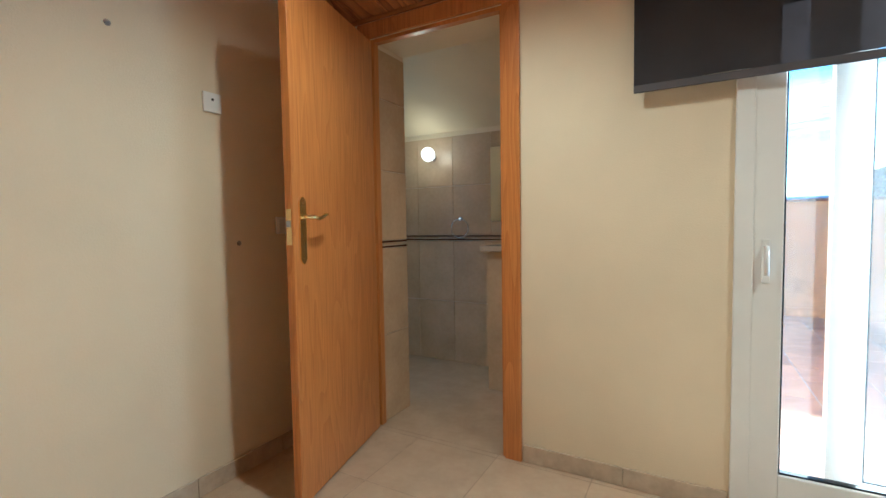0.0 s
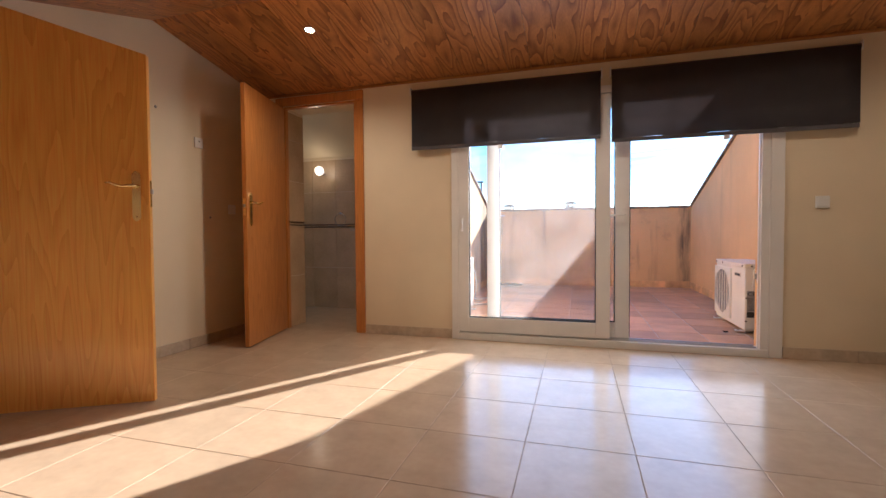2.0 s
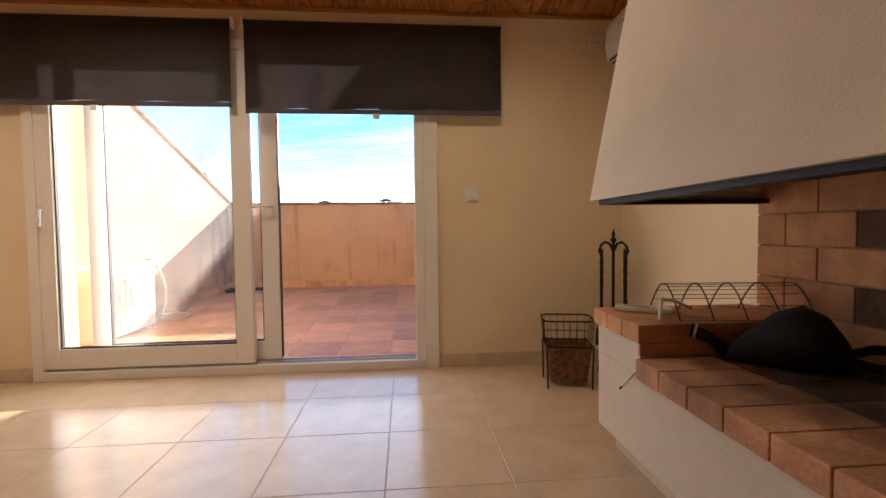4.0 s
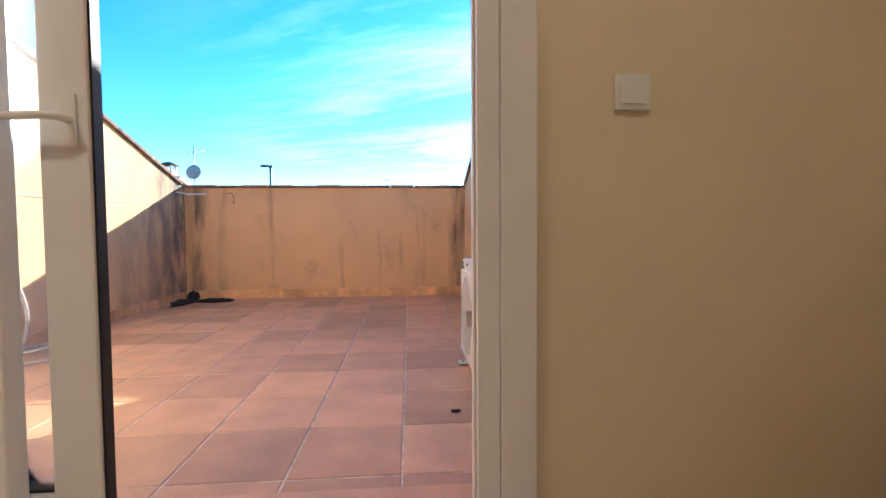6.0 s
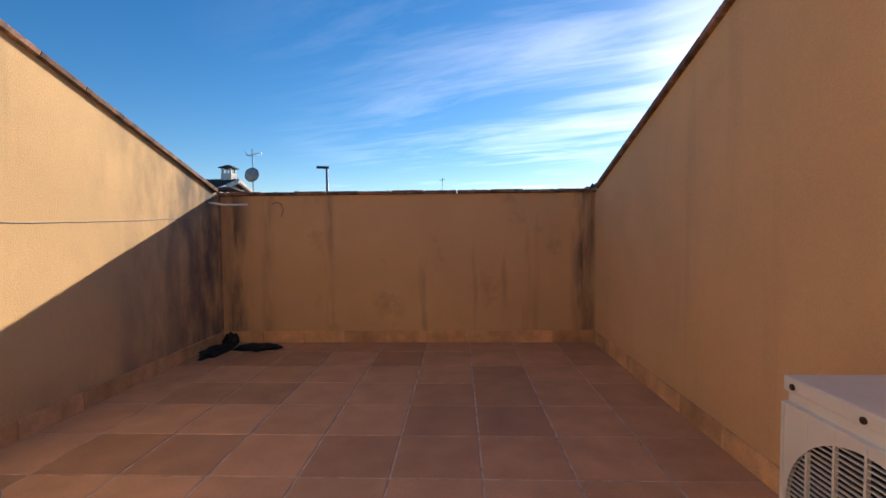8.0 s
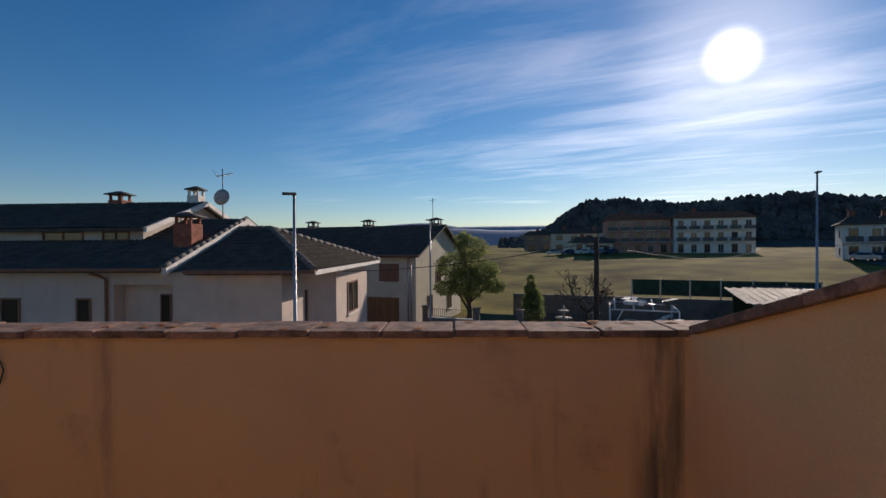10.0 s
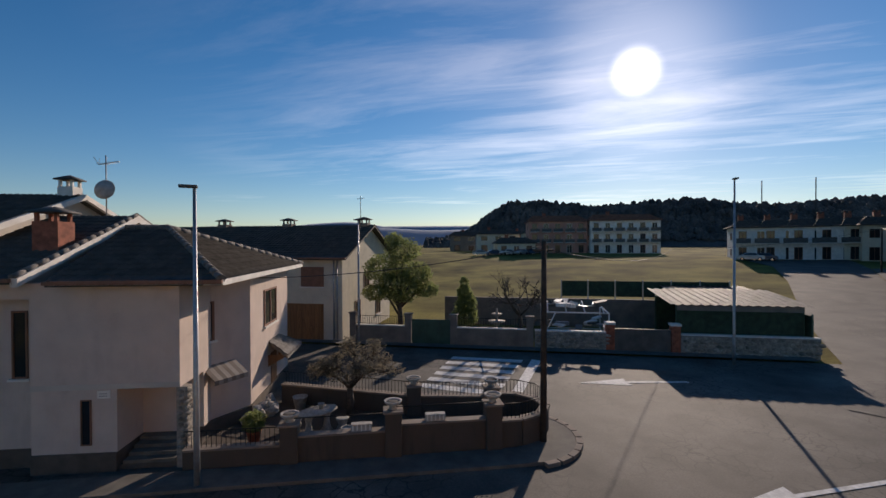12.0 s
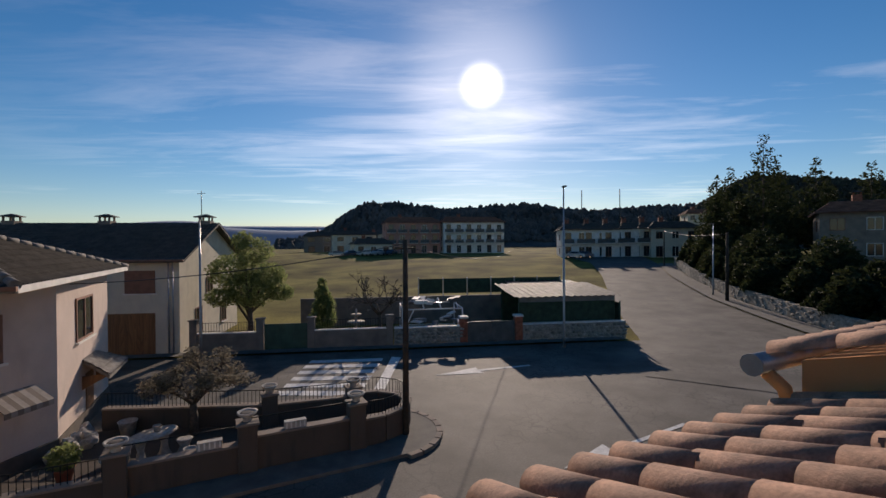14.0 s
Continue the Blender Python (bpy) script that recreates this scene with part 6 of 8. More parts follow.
            tpart("verge_tile", [p + Vector((0, 0, 0.05)), q + Vector((0, 0, 0.05))], 0.1, SLATE_LT, r, seg=8, taper=[0.11, 0.085])
    chimney(h, -6.25, 2.5, 6.45, 1.1, CHIMNEY, 0.78)
    # attic storey that rises out of the long roof
    bpart("wall", (-20.0, -8.6, 3.0, 11.0, 6.4, 7.45), HOUSE, h, "white attic wall")
    ppart("gable", [(3.0, 7.4), (11.0, 7.4), (7.0, 8.75)], "x", -8.8, -8.605, HOUSE, r)
    for x0, x1 in ((-10.45, -9.2), (-13.2, -11.3)):
        window(h, x0, x1, 6.87, 7.3, 3.0, sill=False)
    tiled_slope("slope", r, SLATE, (-20.0, 2.55, 7.42), (-8.2, 2.55, 7.42), (-8.2, 7.0, 8.92), (-20.0, 7.0, 8.92), 0.26, 0.045)
    tiled_slope("slope", r, SLATE, (-8.2, 11.4, 7.42), (-20.0, 11.4, 7.42), (-20.0, 7.0, 8.92), (-8.2, 7.0, 8.92), 0.26, 0.045)
    for a, b in (((2.55, 7.42), (7.0, 8.92)), ((11.4, 7.42), (7.0, 8.92))):
        ppart("verge", [(a[0], a[1] - 0.2), (a[0], a[1] + 0.02), (b[0], b[1] + 0.02), (b[0], b[1] - 0.2)], "x", -8.26, -8.1, VERGE, r, "white painted verge")
    chimney(h, -8.75, 7.0, 8.7, 0.55, VERGE, 0.6)
    chimney(h, -12.9, 7.0, 8.7, 0.35, CHIMNEY, 0.75)
    a = thing("tv_aerial", "rooftop aerial mast with grey satellite dish", "aerial", h.matrix_world @ Matrix.Translation((-7.55, 7.4, 7.45)))
    tpart("mast", [(0, 0, 0.0), (0, 0, 3.25)], 0.028, POLE, a)
    bm = bmesh.new()
    lathe(bm, [(0.02, 0.10), (0.25, 0.05), (0.42, 0.0), (0.43, 0.012), (0.25, 0.065), (0.02, 0.12)], 28, Matrix.Translation((0, -0.1, 1.75)) @ Matrix.Rotation(radians(80), 4, "X"))
    part("dish", bm, GREYHOSE, a, "grey satellite dish")
    tpart("boom", [(-0.3, 0, 2.85), (0.55, 0, 3.0)], 0.016, POLE, a)
    for i in range(7):
        x = -0.25 + i * 0.12
        tpart("element", [(x, -0.25, 2.86 + i * 0.02), (x, 0.25, 2.86 + i * 0.02)], 0.009, POLE, a, seg=5)
    for t_ in (-1, 1):
        tpart("reflector", [(-0.3, 0, 2.85), (-0.38, 0.2 * t_, 3.15)], 0.01, POLE, a, seg=5)
    return h


AWNING = mat("faded_awning_cloth", (0.32, 0.28, 0.24), 0.9, vary=0.1, scale=4)
# roof tile copy painted darker and duller to offset sunlight on one slope
SLATE_SUNWARD = mat("sunward_roof_tile_darkened", (0.042, 0.036, 0.031), 0.95, spec=0.1, vary=0.25, scale=3, fine=30, bump=0.3, stain=0.4)
SLATE_LT = mat("weathered_ridge_tile", (0.17, 0.15, 0.13), 0.85, vary=0.2, scale=6)
house_a()


def house_b():
    h = thing("gabled_house", "cream rendered house with brown garage and gabled roof", "house", far_frame(-7.65, 0.0))
    W, D, E, R = 17.0, 11.0, 5.95, 8.35
    bm = bmesh.new()
    box(bm, -W, 0, 0, D, -0.2, E)
    prism(bm, [(0, E), (D, E), (D / 2, R - 0.1)], "x", -W, 0)
    part("wall", bm, RENDER_B, h)
    r = new("roof")
    r.parent = h
    tiled_slope("slope", r, SLATE, (-W - 0.4, -0.6, E - 0.1), (0.5, -0.6, E - 0.1), (0.5, D / 2, R), (-W - 0.4, D / 2, R), 0.3, 0.05)
    tiled_slope("slope", r, SLATE, (0.5, D + 0.6, E - 0.1), (-W - 0.4, D + 0.6, E - 0.1), (-W - 0.4, D / 2, R), (0.5, D / 2, R), 0.3, 0.05)
    g = bpart("garage_door", (-4.15, -1.38, -0.02, -0.004, 0.0, 2.65), GARAGE, h, "brown boarded garage door")
    for i in range(13):
        bpart("board", (-4.15 + i * 0.213, -4.15 + i * 0.213 + 0.205, -0.035, -0.021, 0.02, 2.63), GARAGE, g)
    w = window(h, -3.05, -1.36, 3.84, 5.22, 0, shutter=0.95)
    window(h, -10.5, -9.2, 3.7, 4.9, 0, shutter=0.5)
    window(h, 2.3, 3.4, 0.9, 2.6, 0.0, 1, axis="y", sill=False)
    window(h, 4.2, 5.4, 3.4, 4.5, 0.0, 1, axis="y")
    window(h, 7.0, 8.2, 0.9, 2.2, 0.0, 1, axis="y")
    for x in (-0.35, -0.6):
        tpart("downpipe", [(x, -0.06, E - 0.2), (x, -0.06, 0.2)], 0.045, POLE, h)
    bpart("gutter", (-W - 0.4, 0.5, -0.72, -0.6, E - 0.16, E - 0.05), SHUTTER, h)
    for x in (-13, -7.0, -0.4):
        chimney(h, x, D / 2, R - 0.3, 0.45, BLOCKWALL, 0.8)
    tpart("aerial", [(-0.6, D / 2 - 0.3, R), (-0.6, D / 2 - 0.3, R + 2.3)], 0.03, POLE, h)
    tpart("aerial_arm", [(-0.9, D / 2 - 0.3, R + 2.1), (-0.3, D / 2 - 0.3, R + 2.15)], 0.02, POLE, h)


house_b()


# ---- walls, gates and fences across the street ----
def far_side():
    w = thing("garden_wall", "beige block garden wall with railing and piers", "wall", far_frame(0, 0))
    for u0, u1 in ((-6.8, -3.1), (0.2, 5.0)):
        bpart("wall", (u0, u1, 0.0, 0.25, -0.1, 1.25), BLOCKWALL, w)
        bpart("cap", (u0, u1, -0.03, 0.28, 1.25, 1.31), VERGE, w)
        u = u0 + 0.1
        while u < u1:
            tpart("bar", [(u, 0.12, 1.3), (u, 0.12, 1.95)], 0.012, IRON, w, seg=5)
            u += 0.16
        for z in (1.38, 1.9):
            bpart("rail", (u0, u1, 0.11, 0.13, z, z + 0.025), IRON, w)
    for u in (-6.9, -3.0, 0.1, 5.05):
        bm = bmesh.new()
        box(bm, u - 0.22, u + 0.22, -0.06, 0.36, -0.1, 2.05, 0.02)
        box(bm, u - 0.28, u + 0.28, -0.12, 0.42, 2.05, 2.14, 0.02)
        part("pier", bm, BLOCKWALL, w)
    g = thing("green_gate", "green sheet metal sliding gate between piers", "gate", far_frame(-1.45, 0.1))
    bpart("sheet", (-1.3, 1.3, 0, 0.05, 0.05, 1.75), GREENMETAL, g)
    for x in (-1.3, -0.43, 0.43, 1.25):
        bpart("stile", (x, x + 0.06, -0.03, 0.0, 0.05, 1.75), GREENMETAL, g)
    # rubble wall
    rng = random.Random(5)
    s = thing("stone_wall", "low rubble stone wall with pale mortar cap", "wall", far_frame(0, 0))
    for u0, u1 in ((5.35, 9.7), (14.05, 21.5)):
        bpart("core", (u0, u1, 0.05, 0.4, -0.1, 1.2), MORTAR, s)
        bpart("cap", (u0, u1, 0.0, 0.45, 1.2, 1.27), VERGE, s)
        shapes = []
        for k in range(6):
            bm = bmesh.new()
            bmesh.ops.create_icosphere(bm, subdivisions=1, radius=0.5)
            for v in bm.verts:
                v.co *= 1 + 0.3 * noise.noise(v.co * 3 + Vector((k * 5, 0, 0)))
            shapes.append(mesh_of("stone", bm, STONEWALL))
        z = 0.0
        while z < 1.15:
            u = u0 + rng.uniform(0.05, 0.2)
            while u < u1 - 0.1:
                l_ = rng.uniform(0.28, 0.55)
                o = new("stone", shapes[rng.randrange(6)])
                o.parent = s
                o.matrix_local = Matrix.Translation((u + l_ / 2, 0.06, z + 0.12)) @ Matrix.Rotation(rng.uniform(-0.3, 0.3), 4, "Y") @ Matrix.Diagonal((l_, 0.22, 0.25, 1))
                u += l_ * 0.98
            z += 0.235
    g = thing("plot_gate", "grey sheet metal gate between red brick piers", "gate", far_frame(11.85, 0.1))
    for x in (-1.9, 1.9):
        p = bpart("pier", (x - 0.25, x + 0.25, -0.1, 0.4, -0.1, 1.75), REDBRICK, g, "red brick pier")
        bpart("pier_cap", (x - 0.3, x + 0.3, -0.15, 0.45, 1.75, 1.88), VERGE, p)
    bpart("leaf", (-1.62, 1.62, 0.0, 0.05, 0.1, 1.5), STEEL_DK, g)
    for x in (-1.5, 0.0, 1.44):
        bpart("stile", (x, x + 0.06, -0.04, 0.0, 0.1, 1.6), STEEL_DK, g)
    # rear boundary of the plot and green fence
    bpart("rear_wall", (-2.0, 21.0, 8.6, 8.85, -0.3, 2.3), BLOCKWALL, tagged(thing("boundary_wall", "grey block wall behind the yards", "wall", far_frame(0, 0)), kind="structure"))
    f = thing("green_fence", "fence with green windbreak netting on steel posts", "fence", far_frame(7.7, 8.8, 2.25))
    for i in range(7):
        bpart("post", (i * 2.1 - 0.04, i * 2.1 + 0.04, -0.04, 0.04, -2.3, 1.6), POLE, f)
        if i < 6:
            bpart("netting", (i * 2.1 + 0.06, i * 2.1 + 2.04, -0.012, 0.012, 0.25, 1.5), NET, f)
    f = thing("green_fence", "green netted fence along the hill road", "fence", far_frame(21.2, 0.3))
    for i in range(6):
        bpart("post", (-0.04, 0.04, i * 2.1 - 0.04, i * 2.1 + 0.04, 0, 2.6), GREENMETAL, f)
        if i < 5:
            bpart("netting", (-0.012, 0.012, i * 2.1 + 0.06, i * 2.1 + 2.04, 0.9, 2.5), NET, f)
    # sheds
    for u0, u1, v0, v1, z0, z1 in ((13.9, 21.1, 0.7, 5.4, 3.05, 3.5), (15.6, 21.0, 6.2, 8.5, 3.2, 3.45)):
        sh = thing("open_shed", "open shed with corrugated metal roof on posts", "shed", far_frame(u0, v0))
        L_, D_ = u1 - u0, v1 - v0
        for x in (0.1, L_ / 2, L_ - 0.1):
            for y in (0.1, D_ - 0.1):
                bpart("post", (x - 0.05, x + 0.05, y - 0.05, y + 0.05, 0, z0), GREENMETAL, sh)
        bm = bmesh.new()
        n = 60
        rows = []
        for i in range(n + 1):
            x = -0.4 + (L_ + 0.6) * i / n
            rows.append([bm.verts.new((x, -0.5 + (D_ + 0.8) * k, z0 + (z1 - z0) * k + 0.04 * math.sin(i * math.pi / 2))) for k in (0, 1)])
        for A, B in zip(rows, rows[1:]):
            bm.faces.new((A[0], B[0], B[1], A[1]))
        bmesh.ops.solidify(bm, geom=list(bm.faces), thickness=0.02)
        part("roof_sheet", bm, TIN if v0 < 2 else STEEL_DK, sh, "corrugated metal sheet")
        bpart("back_netting", (0.1, L_ - 0.1, 0.02, 0.06, 1.1, z0 - 0.45), NET, sh)
        bpart("back_board", (0.1, L_ - 0.1, D_ - 0.08, D_ - 0.04, 0.0, z0 - 0.1), NET, sh)
        bpart("front_board", (0.1, L_ - 0.1, -0.01, 0.015, z0 - 0.42, z0), TIN, sh)
    # frame of a caravan stacked with scrap
    t = thing("trailer_frame", "white steel trailer frame loaded with scrap", "trailer", far_frame(5.95, 1.6))
    P = [(0, 0), (4.2, 0), (4.2, 3.6), (0, 3.6)]
    for x, y in P:
        tpart("post", [(x, y, 0.2), (x, y, 2.2)], 0.05, VERGE, t)
    for (x, y), (x2, y2) in zip(P, P[1:] + P[:1]):
        for z in (0.5, 2.2):
            tpart("rail", [(x, y, z), (x2, y2, z)], 0.05, VERGE, t)
    for i in range(4):
        tpart("roof_bar", [(0.3 + 1.2 * i, 0, 2.2), (0.3 + 1.2 * i, 1.8, 2.75), (0.3 + 1.2 * i, 3.6, 2.2)], 0.05, VERGE, t)
    tpart("brace", [(0, 0, 0.5), (0.8, 0, 2.2)], 0.04, VERGE, t)
    rng = random.Random(9)
    for i in range(26):
        x, y, z = rng.uniform(0.2, 4.3), rng.uniform(0.3, 3.2), 2.5 if i % 2 else rng.uniform(0.5, 1.5)
        bm = bmesh.new()
        box(bm, -rng.uniform(0.1, 0.7), rng.uniform(0.1, 0.7), -rng.uniform(0.1, 0.5), rng.uniform(0.1, 0.4), 0, rng.uniform(0.04, 0.3), 0.01, pose(x, y, z, rng.uniform(-12, 12), rng.uniform(-12, 12), rng.uniform(0, 180)))
        part("scrap", bm, (VERGE, POLE, STEEL_DK)[i % 3], t)
    for y in (0.9, 2.5):
        tpart("wheel", [(-0.12, y, 0.32), (0.08, y, 0.32)], 0.32, BLACK, t, seg=18)
    # fountain in the garden
    f = thing("garden_fountain", "pale stone tiered garden fountain on the lawn", "fountain", far_frame(2.7, 4.0, 0.1))
    bm = bmesh.new()
    lathe(bm, [(0.5, 0), (0.5, 0.15), (0.16, 0.25), (0.13, 0.7), (0.62, 0.95), (0.64, 1.02), (0.1, 1.0), (0.09, 1.35), (0.38, 1.5), (0.4, 1.56), (0.07, 1.55), (0.1, 1.8), (0.03, 1.95)], 20)
    part("bowl", bm, POT, f)


STEEL_DK = mat("dull_grey_sheet_metal", (0.10, 0.095, 0.09), 0.6, 0.3, vary=0.15, scale=2)
far_side()


# ---- lamp posts, poles and wires ----
def street_lamp(x, y, z, h, arm):
    l_ = thing("street_lamp", "tall galvanised street lamp with flat head", "street lamp", group="street lamps")
    tpart("pole", [(x, y, z), (x, y, z + 1.2), (x, y, z + h)], 0.08, POLE, l_, seg=12, taper=[0.085, 0.08, 0.045])
    d = Vector(arm)
    bm = bmesh.new()
    a = math.atan2(d.y, d.x)
    box(bm, -0.08, 0.38, -0.11, 0.11, -0.03, 0.05, 0.02, Matrix.Translation((x, y, z + h)) @ Matrix.Rotation(a, 4, "Z"))
    part("lamp_head", bm, STEEL_DK, l_, "dark flat lamp head")
    tpart("base", [(x, y, z), (x, y, z + 0.04)], 0.2, POLE, l_, seg=12)


street_lamp(-4.58, 17.75, STREET, 8.35, (-0.9, -0.3, 0))
street_lamp(19.87, 26.81, STREET, 10.3, (-0.4, -0.9, 0))
street_lamp(*fw(-6.2, -0.7)[:2], STREET, 8.4, (-0.6, -0.8, 0))
street_lamp(48.8, 35.5, ground_z(48.8, 35.5), 8.0, (-0.8, 0.2, 0))


def wood_pole(x, y, z, h, r=0.115):
    p = thing("utility_pole", "dark creosoted wooden utility pole", "utility pole", group="utility poles")
    tpart("shaft", [(x, y, z), (x + 0.02, y, z + h * 0.5), (x + 0.03, y, z + h)], r, TIMBER, p, seg=10, taper=[r, r * 0.9, r * 0.72])
    tpart("insulator_arm", [(x - 0.35, y, z + h - 0.3), (x + 0.35, y, z + h - 0.3)], 0.04, TIMBER, p)


PX, PY = 5.84, 18.95
wood_pole(PX, PY, STREET, 6.85)
wood_pole(46.5, 32.6, ground_z(46.5, 32.6), 7.2, 0.17)
wood_pole(67.2, 55.6, ground_z(67.2, 55.6), 6.2)


def wire(a, b, sag, label):
    w = thing("overhead_wire", label, "wire", group="overhead wires")
    a, b = Vector(a), Vector(b)
    tpart("strand", [a.lerp(b, t / 12) - Vector((0, 0, sag * 4 * (t / 12) * (1 - t / 12))) for t in range(13)], 0.016, INK, w, seg=5)


wire((PX, PY, STREET + 6.7), (-4.6, 24.0, STREET + 5.4), 0.25, "thin black overhead wire to the corner house")
wire((PX, PY, STREET + 6.6), (34, 52, 1.2), 0.8, "pale overhead wire across the field")
wire((34, 52, 1.2), (67.2, 55.6, ground_z(67.2, 55.6) + 6.0), 0.6, "pale overhead wire across the field")
wire((46.5, 32.6, ground_z(46.5, 32.6) + 7.0), (67.2, 55.6, ground_z(67.2, 55.6) + 6.0), 0.4, "overhead wire between wooden poles")


# ---- walled garden at the corner ----
def corner_garden():
    P = [Vector((*p, STREET)) for p in ((-5.35, 18.85), (-2.31, 18.8), (0.83, 18.8), (4.06, 18.8))]
    back = [Vector((*p, STREET)) for p in ((4.7, 21.5), (1.73, 22.0), (-3.6, 24.3))]
    w = thing("garden_wall", "rendered corner garden wall darkened for shade, with planters and railing", "wall")

    def run(p, q, h, railing):
        dv = (q - p)
        L_ = dv.length
        m = Matrix.Translation(p) @ Matrix.Rotation(math.atan2(dv.y, dv.x), 4, "Z")
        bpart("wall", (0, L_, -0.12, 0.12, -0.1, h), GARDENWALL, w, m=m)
        bpart("cap", (0, L_, -0.17, 0.17, h, h + 0.06), BLOCKWALL, w, m=m)
        if railing:
            x = 0.07
            while x < L_:
                tpart("bar", [m @ Vector((x, 0, h + 0.06)), m @ Vector((x, 0, h + 0.55))], 0.011, IRON, w, seg=5)
                x += 0.14
        tpart("rail", [m @ Vector((0, 0, h + 0.55)), m @ Vector((L_, 0, h + 0.55))], 0.018, IRON, w, seg=6)
    for (p, q), h, bars in zip(zip(P, P[1:]), (0.66, 0.90, 1.08), (True, False, False)):
        run(p, q, h, bars)
    # the rounded end of the garden
    bend = [P[3]] + [Vector((4.75 + 1.55 * math.cos(a), 20.15 + 1.35 * math.sin(a), STREET)) for a in (radians(-80 + 34 * i) for i in range(6))] + [back[0]]
    for p, q in zip(bend, bend[1:]):
        run(p, q, 0.98, True)
    run(back[0], back[1], 0.86, True)
    run(back[1], back[2], 0.86, True)
    for p, h in ((P[1], 1.28), (P[2], 1.5), (P[3], 1.55), (back[0], 1.2), (back[1], 1.25)):
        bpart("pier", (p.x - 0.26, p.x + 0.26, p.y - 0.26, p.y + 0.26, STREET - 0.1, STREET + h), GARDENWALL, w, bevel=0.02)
        bpart("pier_cap", (p.x - 0.31, p.x + 0.31, p.y - 0.31, p.y + 0.31, STREET + h, STREET + h + 0.07), BLOCKWALL, w, bevel=0.015)
        pl = thing("planter_bowl", "pale concrete bowl planter on a wall pier", "planter", Matrix.Translation((p.x, p.y, STREET + h + 0.07)), group="pier planters")
        bm = bmesh.new()
        lathe(bm, [(0.12, 0.0), (0.14, 0.03), (0.10, 0.08), (0.26, 0.20), (0.29, 0.27), (0.23, 0.27), (0.19, 0.20)], 18)
        part("bowl", bm, POT, pl)
        bm = bmesh.new()
        lathe(bm, [(0.21, 0.235), (0.1, 0.25), (0.01, 0.255)], 14)
        part("soil", bm, PLINTH, pl, "dark soil")
    # raised garden floor, its shade painted in with the dark wall colour
    bm = bmesh.new()
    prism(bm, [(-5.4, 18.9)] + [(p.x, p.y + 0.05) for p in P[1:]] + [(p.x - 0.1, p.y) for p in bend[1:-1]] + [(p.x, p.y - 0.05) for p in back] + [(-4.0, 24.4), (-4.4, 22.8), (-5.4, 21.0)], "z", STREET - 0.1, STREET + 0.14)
    setting(part("garden_floor", bm, GARDENWALL), "paved garden floor with shade painted into its colour", "pavement")
    z = STREET + 0.14
    t = thing("garden_table", "oval pale stone garden table with a pot on it", "table", Matrix.Translation((-1.75, 20.9, z)) @ Matrix.Rotation(radians(35), 4, "Z"))
    bm = bmesh.new()
    lathe(bm, [(0.02, 0.70), (0.60, 0.70), (0.62, 0.74), (0.60, 0.78), (0.02, 0.78)], 26, Matrix.Diagonal((1.2, 0.7, 1, 1)))
    part("tabletop", bm, POT, t)
    for sx in (-0.35, 0.35):
        bm = bmesh.new()
        lathe(bm, [(0.2, 0), (0.14, 0.1), (0.09, 0.35), (0.14, 0.6), (0.18, 0.70)], 14, Matrix.Translation((sx, 0, 0)))
        part("leg", bm, POT, t)
    for x, y, zz, sc, lbl in ((-1.65, 21.0, z + 0.781, 0.45, "small stone pot on the garden table"), (-2.75, 23.3, z, 1.2, "round pale flower pot by the garden wall"), (-3.75, 20.3, z, 1.0, "clay flower pot with a green bush"), (-0.72, 20.3, z, 0.8, "small pale flower pot behind the wall")):
        pt = thing("flower_pot", lbl, "flower pot", Matrix.Translation((x, y, zz)))
        bm = bmesh.new()
        lathe(bm, [(0.16 * sc, 0), (0.24 * sc, 0.4 * sc), (0.26 * sc, 0.42 * sc), (0.22 * sc, 0.42 * sc), (0.2 * sc, 0.36 * sc)], 16)
        part("pot", bm, REDBRICK if "clay" in lbl else POT, pt)
    for x, y, rz in ((-2.75, 20.3, 0), (-2.6, 21.5, 30), (-0.9, 20.9, 0)):
        st = thing("garden_stool", "carved pale stone garden stool", "stool", pose(x, y, z, 0, 0, rz), group="stone stools")
        bm = bmesh.new()
        lathe(bm, [(0.18, 0), (0.2, 0.08), (0.13, 0.22), (0.2, 0.4), (0.24, 0.44), (0.2, 0.46)], 16)
        part("seat", bm, POT, st)
    # rockery of pale stones at the foot of the house
    rng = random.Random(31)
    rk = thing("rockery", "heap of pale rough stones by the house wall", "stones", Matrix.Translation((-3.9, 22.9, z)))
    for i in range(16):
        bm = bmesh.new()
        bmesh.ops.create_icosphere(bm, subdivisions=2, radius=1)
        sc = rng.uniform(0.12, 0.24)
        for v in bm.verts:
            v.co = v.co * sc * (1 + 0.4 * noise.noise(v.co * 1.7 + Vector((i * 3, 0, 0)))) + Vector((0, 0, sc * 0.6))
            v.co += Vector((math.sin(i * 2.4) * 0.035 * i, -0.12 * i + 0.9, 0.16 * (i % 3)))
        part("stone", bm, POT, rk)
    for i, x in enumerate((-0.15, 2.17)):
        b_ = thing("window_box", "small white window box on the garden wall", "planter", Matrix.Translation((x, 18.8, STREET + (0.961 if i == 0 else 1.141))))
        bm = bmesh.new()
        box(bm, -0.32, 0.32, -0.12, 0.12, 0, 0.22, 0.015)
        part("trough", bm, POT, b_)
        for k in range(5):
            bpart("rib", (-0.28 + k * 0.13, -0.24 + k * 0.13, -0.135, -0.121, 0.03, 0.2), VERGE, b_)
    setting(bpart("pavement", (-24.0, 5.0, 17.55, 18.66, STREET - 0.05, STREET + 0.15), PAVE, None, "", 0.02), "narrow concrete pavement along the garden wall", "pavement")
